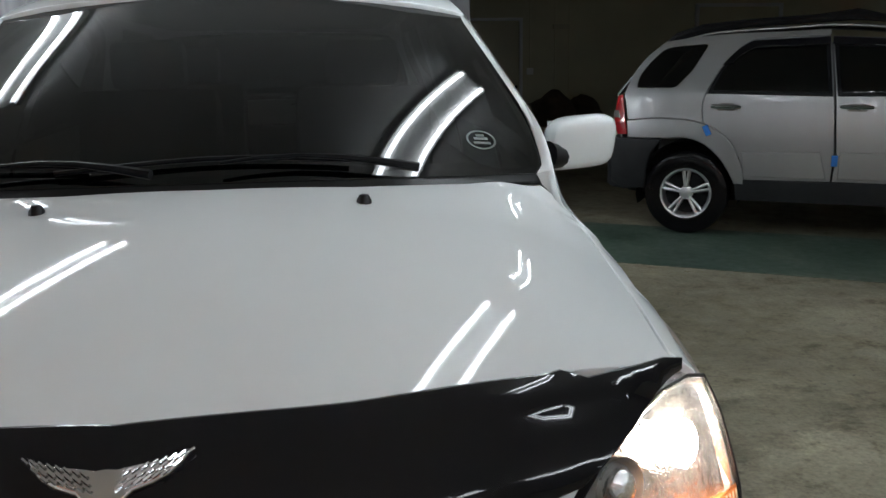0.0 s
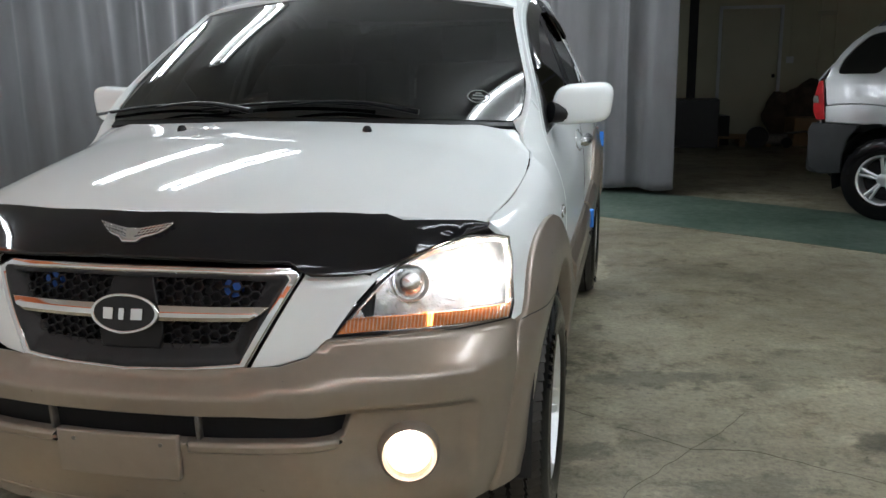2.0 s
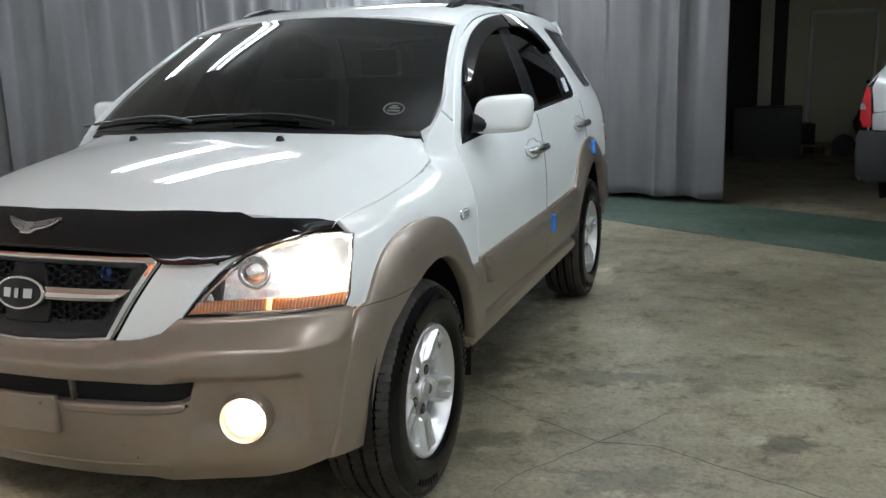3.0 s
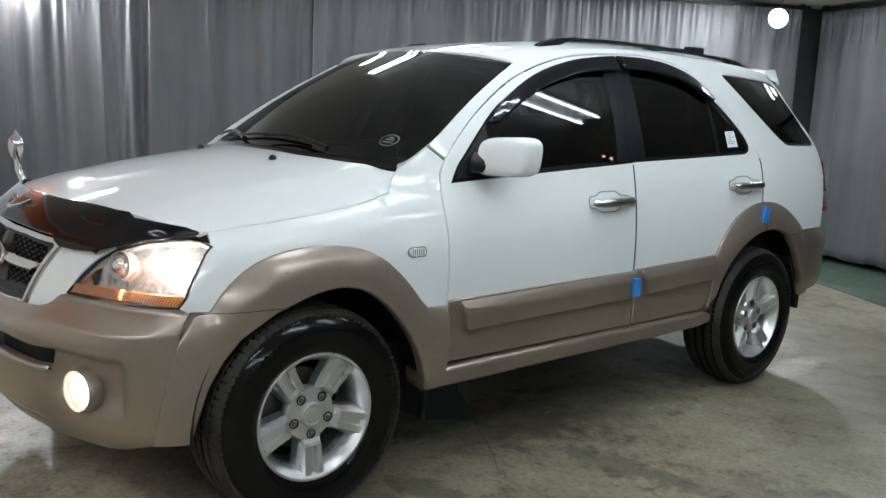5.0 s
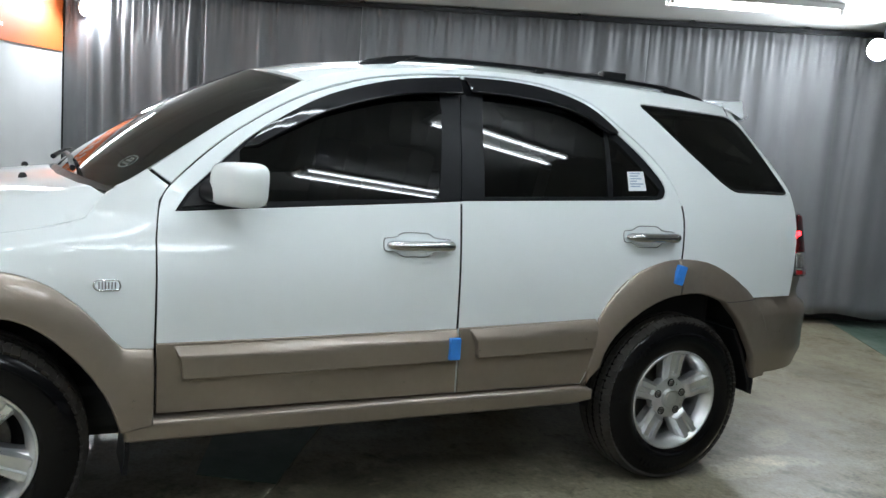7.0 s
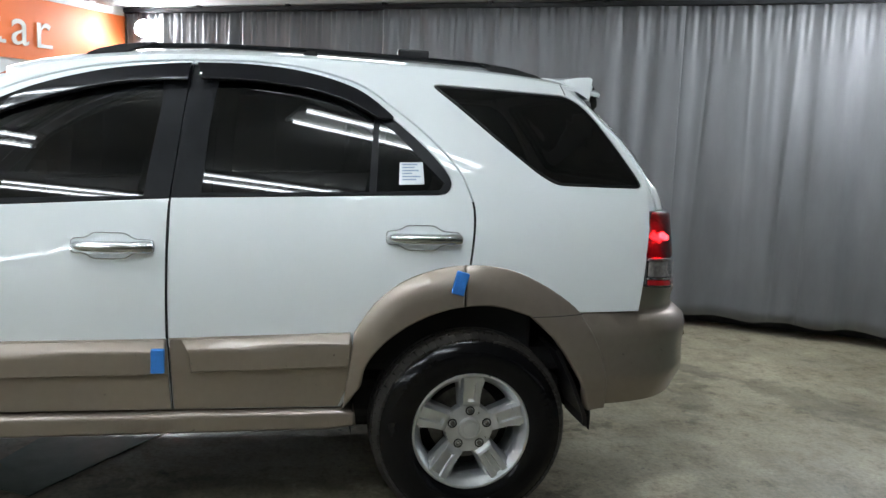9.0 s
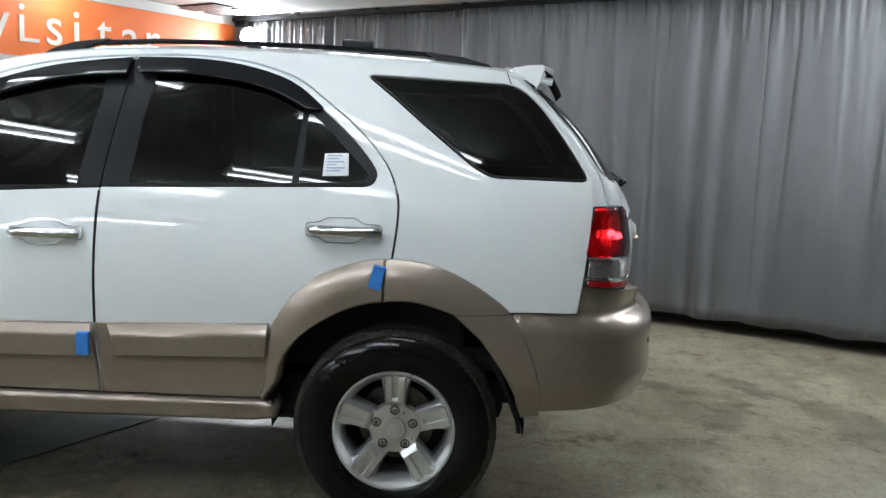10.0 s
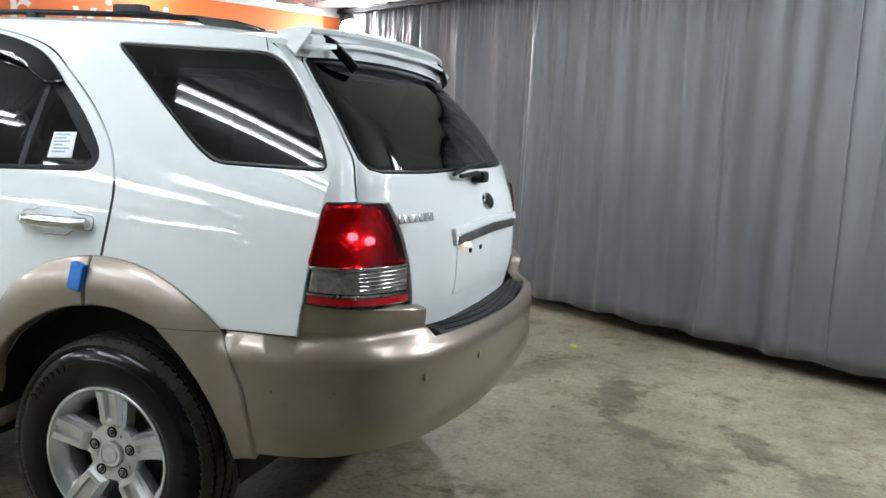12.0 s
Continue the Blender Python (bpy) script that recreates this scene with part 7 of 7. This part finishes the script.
for wx in (0.055, 2.60):
    ow = empty("wheel", "")
    ow.parent = other
    ow.matrix_basis = Matrix.Translation((wx, 0.10, 0.345)) @ Matrix.Rotation(-math.pi / 2, 4, "Z")
    R, r = 0.345, 0.208
    part("tyre", lathe([(-0.1, r), (-0.105, R - 0.06), (-0.09, R - 0.012), (-0.05, R), (0.05, R), (0.09, R - 0.012), (0.105, R - 0.06), (0.1, r + 0.01), (0.085, r - 0.005)], "x", 56), RUBBER, ow, "black tyre", True)
    rim = part("rim", lathe([(-0.08, r - 0.02), (0.06, r - 0.02), (0.085, r - 0.006), (0.095, r + 0.002), (0.09, r - 0.014), (0.05, r - 0.028), (-0.08, r - 0.028)], "x", 48), ALLOY, ow, "silver alloy wheel", True)
    part("wheel_back", lathe([(-0.02, 0.0), (-0.02, 0.19), (-0.015, 0.19), (-0.015, 0)], "x", 24), MUD, ow)
    part("hub_disc", lathe([(0.03, 0.0), (0.03, 0.06), (0.06, 0.055), (0.07, 0.03), (0.07, 0)], "x", 24), ALLOY, ow, "", True)
    for k in range(5):
        for d in (-0.13, 0.13):
            a = 2 * math.pi * k / 5 + d
            p0, p1 = (0.055, 0.05 * math.sin(a * 1.0), 0.05 * math.cos(a)), (0.065, 0.195 * math.sin(a), 0.195 * math.cos(a))
            part("spoke", tube([p0, p1], [0.013, 0.016], 8), ALLOY, ow, "", True)
    bm2 = bmesh.new()
    rows = [[bm2.verts.new((wx + 0.42 * math.cos(a), y, 0.36 + 0.42 * math.sin(a))) for a in np.linspace(-0.3, math.pi + 0.3, 20)] for y in (0.03, 0.45)]
    for i in range(19):
        bm2.faces.new((rows[0][i], rows[0][i + 1], rows[1][i + 1], rows[1][i]))
    bm2.faces.new(rows[1])
    part("wheel_liner", bm2, MUD, other, "black wheel well liner")

# ---- the far end of the garage ----
door = empty("door_1", "closed cream steel door in a pale frame", "door", kind="structure")
part("door_leaf", box((0.92, 0.05, 2.1), (3.0, 13.37, 1.06), 0.005), DOOR_PAINT, door, "cream painted door leaf")
bm = box((0.05, 0.09, 2.18), (2.51, 13.36, 1.09), 0.006)
bm = box((0.05, 0.09, 2.18), (3.49, 13.36, 1.09), 0.006, None, bm)
bm = box((1.03, 0.09, 0.05), (3.0, 13.36, 2.155), 0.006, None, bm)
part("door_frame", bm, WALL_WHITE, door, "pale door frame")
part("door_handle", box((0.05, 0.06, 0.06), (3.40, 13.33, 1.02), 0.012), BLACK_TRIM, door, "dark knob")
sw = part("light_switch", box((0.12, 0.02, 0.11), (3.66, 13.39, 1.28), 0.006), WALL_WHITE, None)
tagged(sw, "white plastic light switch on the olive wall", "light switch")
for x in (3.66, 4.1, 4.35):
    c = part("wall_conduit", tube([(x, 13.39, 1.34 if x < 4 else 0.3), (x, 13.39, 2.5)], 0.012, 8), OLIVE, None)
    tagged(c, "thin painted cable conduit on the wall", "conduit", "wall conduits")
jb = part("junction_box", box((0.3, 0.06, 0.08), (4.2, 13.36, 2.03), 0.01), DOOR_PAINT, None)
tagged(jb, "cream junction box on the olive wall", "junction box")
win = empty("window_1", "pale framed wall opening with a dull pane", "window", kind="structure")
bm = box((1.6, 0.07, 0.06), (7.4, 13.36, 2.36), 0.006)
bm = box((0.06, 0.07, 0.95), (6.63, 13.36, 1.9), 0.006, None, bm)
bm = box((0.06, 0.07, 0.95), (8.17, 13.36, 1.9), 0.006, None, bm)
part("window_frame", bm, WALL_WHITE, win, "pale frame")
part("pane", box((1.5, 0.02, 0.9), (7.4, 13.38, 1.88), 0.002), OLIVE, win, "dull painted pane")


def carton(name, size, at, turn, label, material=CARDBOARD):
    ob = part(name, box(size, (0, 0, size[2] / 2), 0.006), material, None, "", False, Matrix.Translation(at) @ Matrix.Rotation(radians(turn), 4, "Z"))
    return tagged(ob, label, "box")


def sack(at, r, h, seed):
    bm = bmesh.new()
    bmesh.ops.create_icosphere(bm, subdivisions=3, radius=1)
    for v in bm.verts:
        n = noise.noise(v.co * 1.6 + Vector((seed, 0, 0))) * 0.28 + noise.noise(v.co * 4 + Vector((0, seed, 0))) * 0.12
        v.co = Vector((v.co.x * r, v.co.y * r, max(-0.98, v.co.z) * h / 2)) * (1 + n)
    low = min(v.co.z for v in bm.verts)
    bmesh.ops.translate(bm, vec=(0, 0, -low), verts=bm.verts)
    ob = part("sack", bm, SACK, None, "", True, Matrix.Translation(at))
    return tagged(ob, "crumpled brown sack on the garage floor", "sack", "sacks by the back wall")


carton("cardboard_box", (0.5, 0.4, 0.42), (3.72, 11.9, 0), 12, "open brown cardboard box on the floor")
carton("cardboard_box", (0.45, 0.4, 0.3), (4.35, 12.1, 0), -8, "brown cardboard box on the floor")
sack((3.85, 12.6, 0), 0.42, 0.9, 3)
sack((4.4, 12.8, 0), 0.4, 0.8, 7)
sack((3.5, 12.75, 0), 0.3, 0.75, 5)
carton("dark_crate", (0.95, 0.7, 0.72), (1.9, 11.6, 0), 0, "dark plastic crate on the floor", BLACK_TRIM)
carton("dark_crate", (0.4, 0.4, 0.45), (2.35, 11.9, 0), 10, "small dark plastic crate on the floor", BLACK_TRIM)
pal = empty("wooden_pallet", "low wooden pallet lying on the floor", "pallet", at=(2.75, 11.8, 0))
for k in range(5):
    part("slat", box((0.9, 0.09, 0.02), (0, -0.3 + 0.15 * k, 0.13), 0.003), CARDBOARD, pal)
for k in range(3):
    part("bearer", box((0.08, 0.7, 0.11), (-0.38 + 0.38 * k, 0, 0.055), 0.003), CARDBOARD, pal)
jk = empty("trolley_jack", "dark trolley jack with wheels on the floor", "jack", at=(3.15, 11.5, 0))
part("jack_body", box((0.5, 0.25, 0.14), (0, 0, 0.12), 0.03), STEEL, jk, "dark steel body")
for dx, r in ((-0.2, 0.16), (0.22, 0.08)):
    part("jack_wheel", lathe([(-0.03, 0), (-0.03, r), (0.03, r), (0.03, 0)], "y", 20, at=(dx, -0.14, r)), BLACK_TRIM, jk, "black wheel")
part("jack_handle", tube([(0.2, 0, 0.2), (0.5, -0.05, 0.24), (0.75, -0.1, 0.1)], 0.018, 8), STEEL, jk, "steel handle")

# ---- small things in the bay ----
for k, ch in enumerate("r visitar"):
    if ch != " ":
        s = 3.09 - 0.2525 * k
        lettering("letter", ch, 0.47, LETTER, sign, Matrix.Translation((s + 0.10, 0.022, 2.055)) @ Matrix.Rotation(radians(180), 4, "Z") @ Matrix.Rotation(radians(90), 4, "X"), 0.004)
        if ch in "irt":
            part("serif", box((0.17, 0.009, 0.03), (s - 0.02, 0.021, 2.068), 0.002), LETTER, sign)
tr = part("cornice", box((13.9, 0.03, 0.09), (7.0, 0.015, 2.515), 0.006), CEILING, None, "", False, on_wall)
tagged(tr, "cream cornice strip along the ceiling", "trim", kind="structure")
vent = empty("ceiling_vent", "dark square louvred ceiling vent", "vent")
vent.matrix_basis = Matrix.Translation((-4.72, 0.42, CEIL)) @ Matrix.Rotation(radians(ANG), 4, "Z")
for dx in (-0.15, 0.15):
    part("vent_panel", box((0.24, 0.52, 0.012), (dx, 0, -0.008), 0.003), BLACK_TRIM, vent, "dark louvre panel")
    for k in range(8):
        part("slat", box((0.22, 0.05, 0.004), (dx, -0.22 + 0.063 * k, -0.02), 0.001, Matrix.Rotation(radians(25), 4, "X")), STEEL, vent)
sc = part("floor_scrap", box((0.05, 0.035, 0.016), (0, 0, 0.008), 0.004), YELLOW_SCRAP, None, "", False, Matrix.Translation((-2.62, 3.52, 0)) @ Matrix.Rotation(0.6, 4, "Z"))
tagged(sc, "small yellow scrap lying on the concrete", "litter")
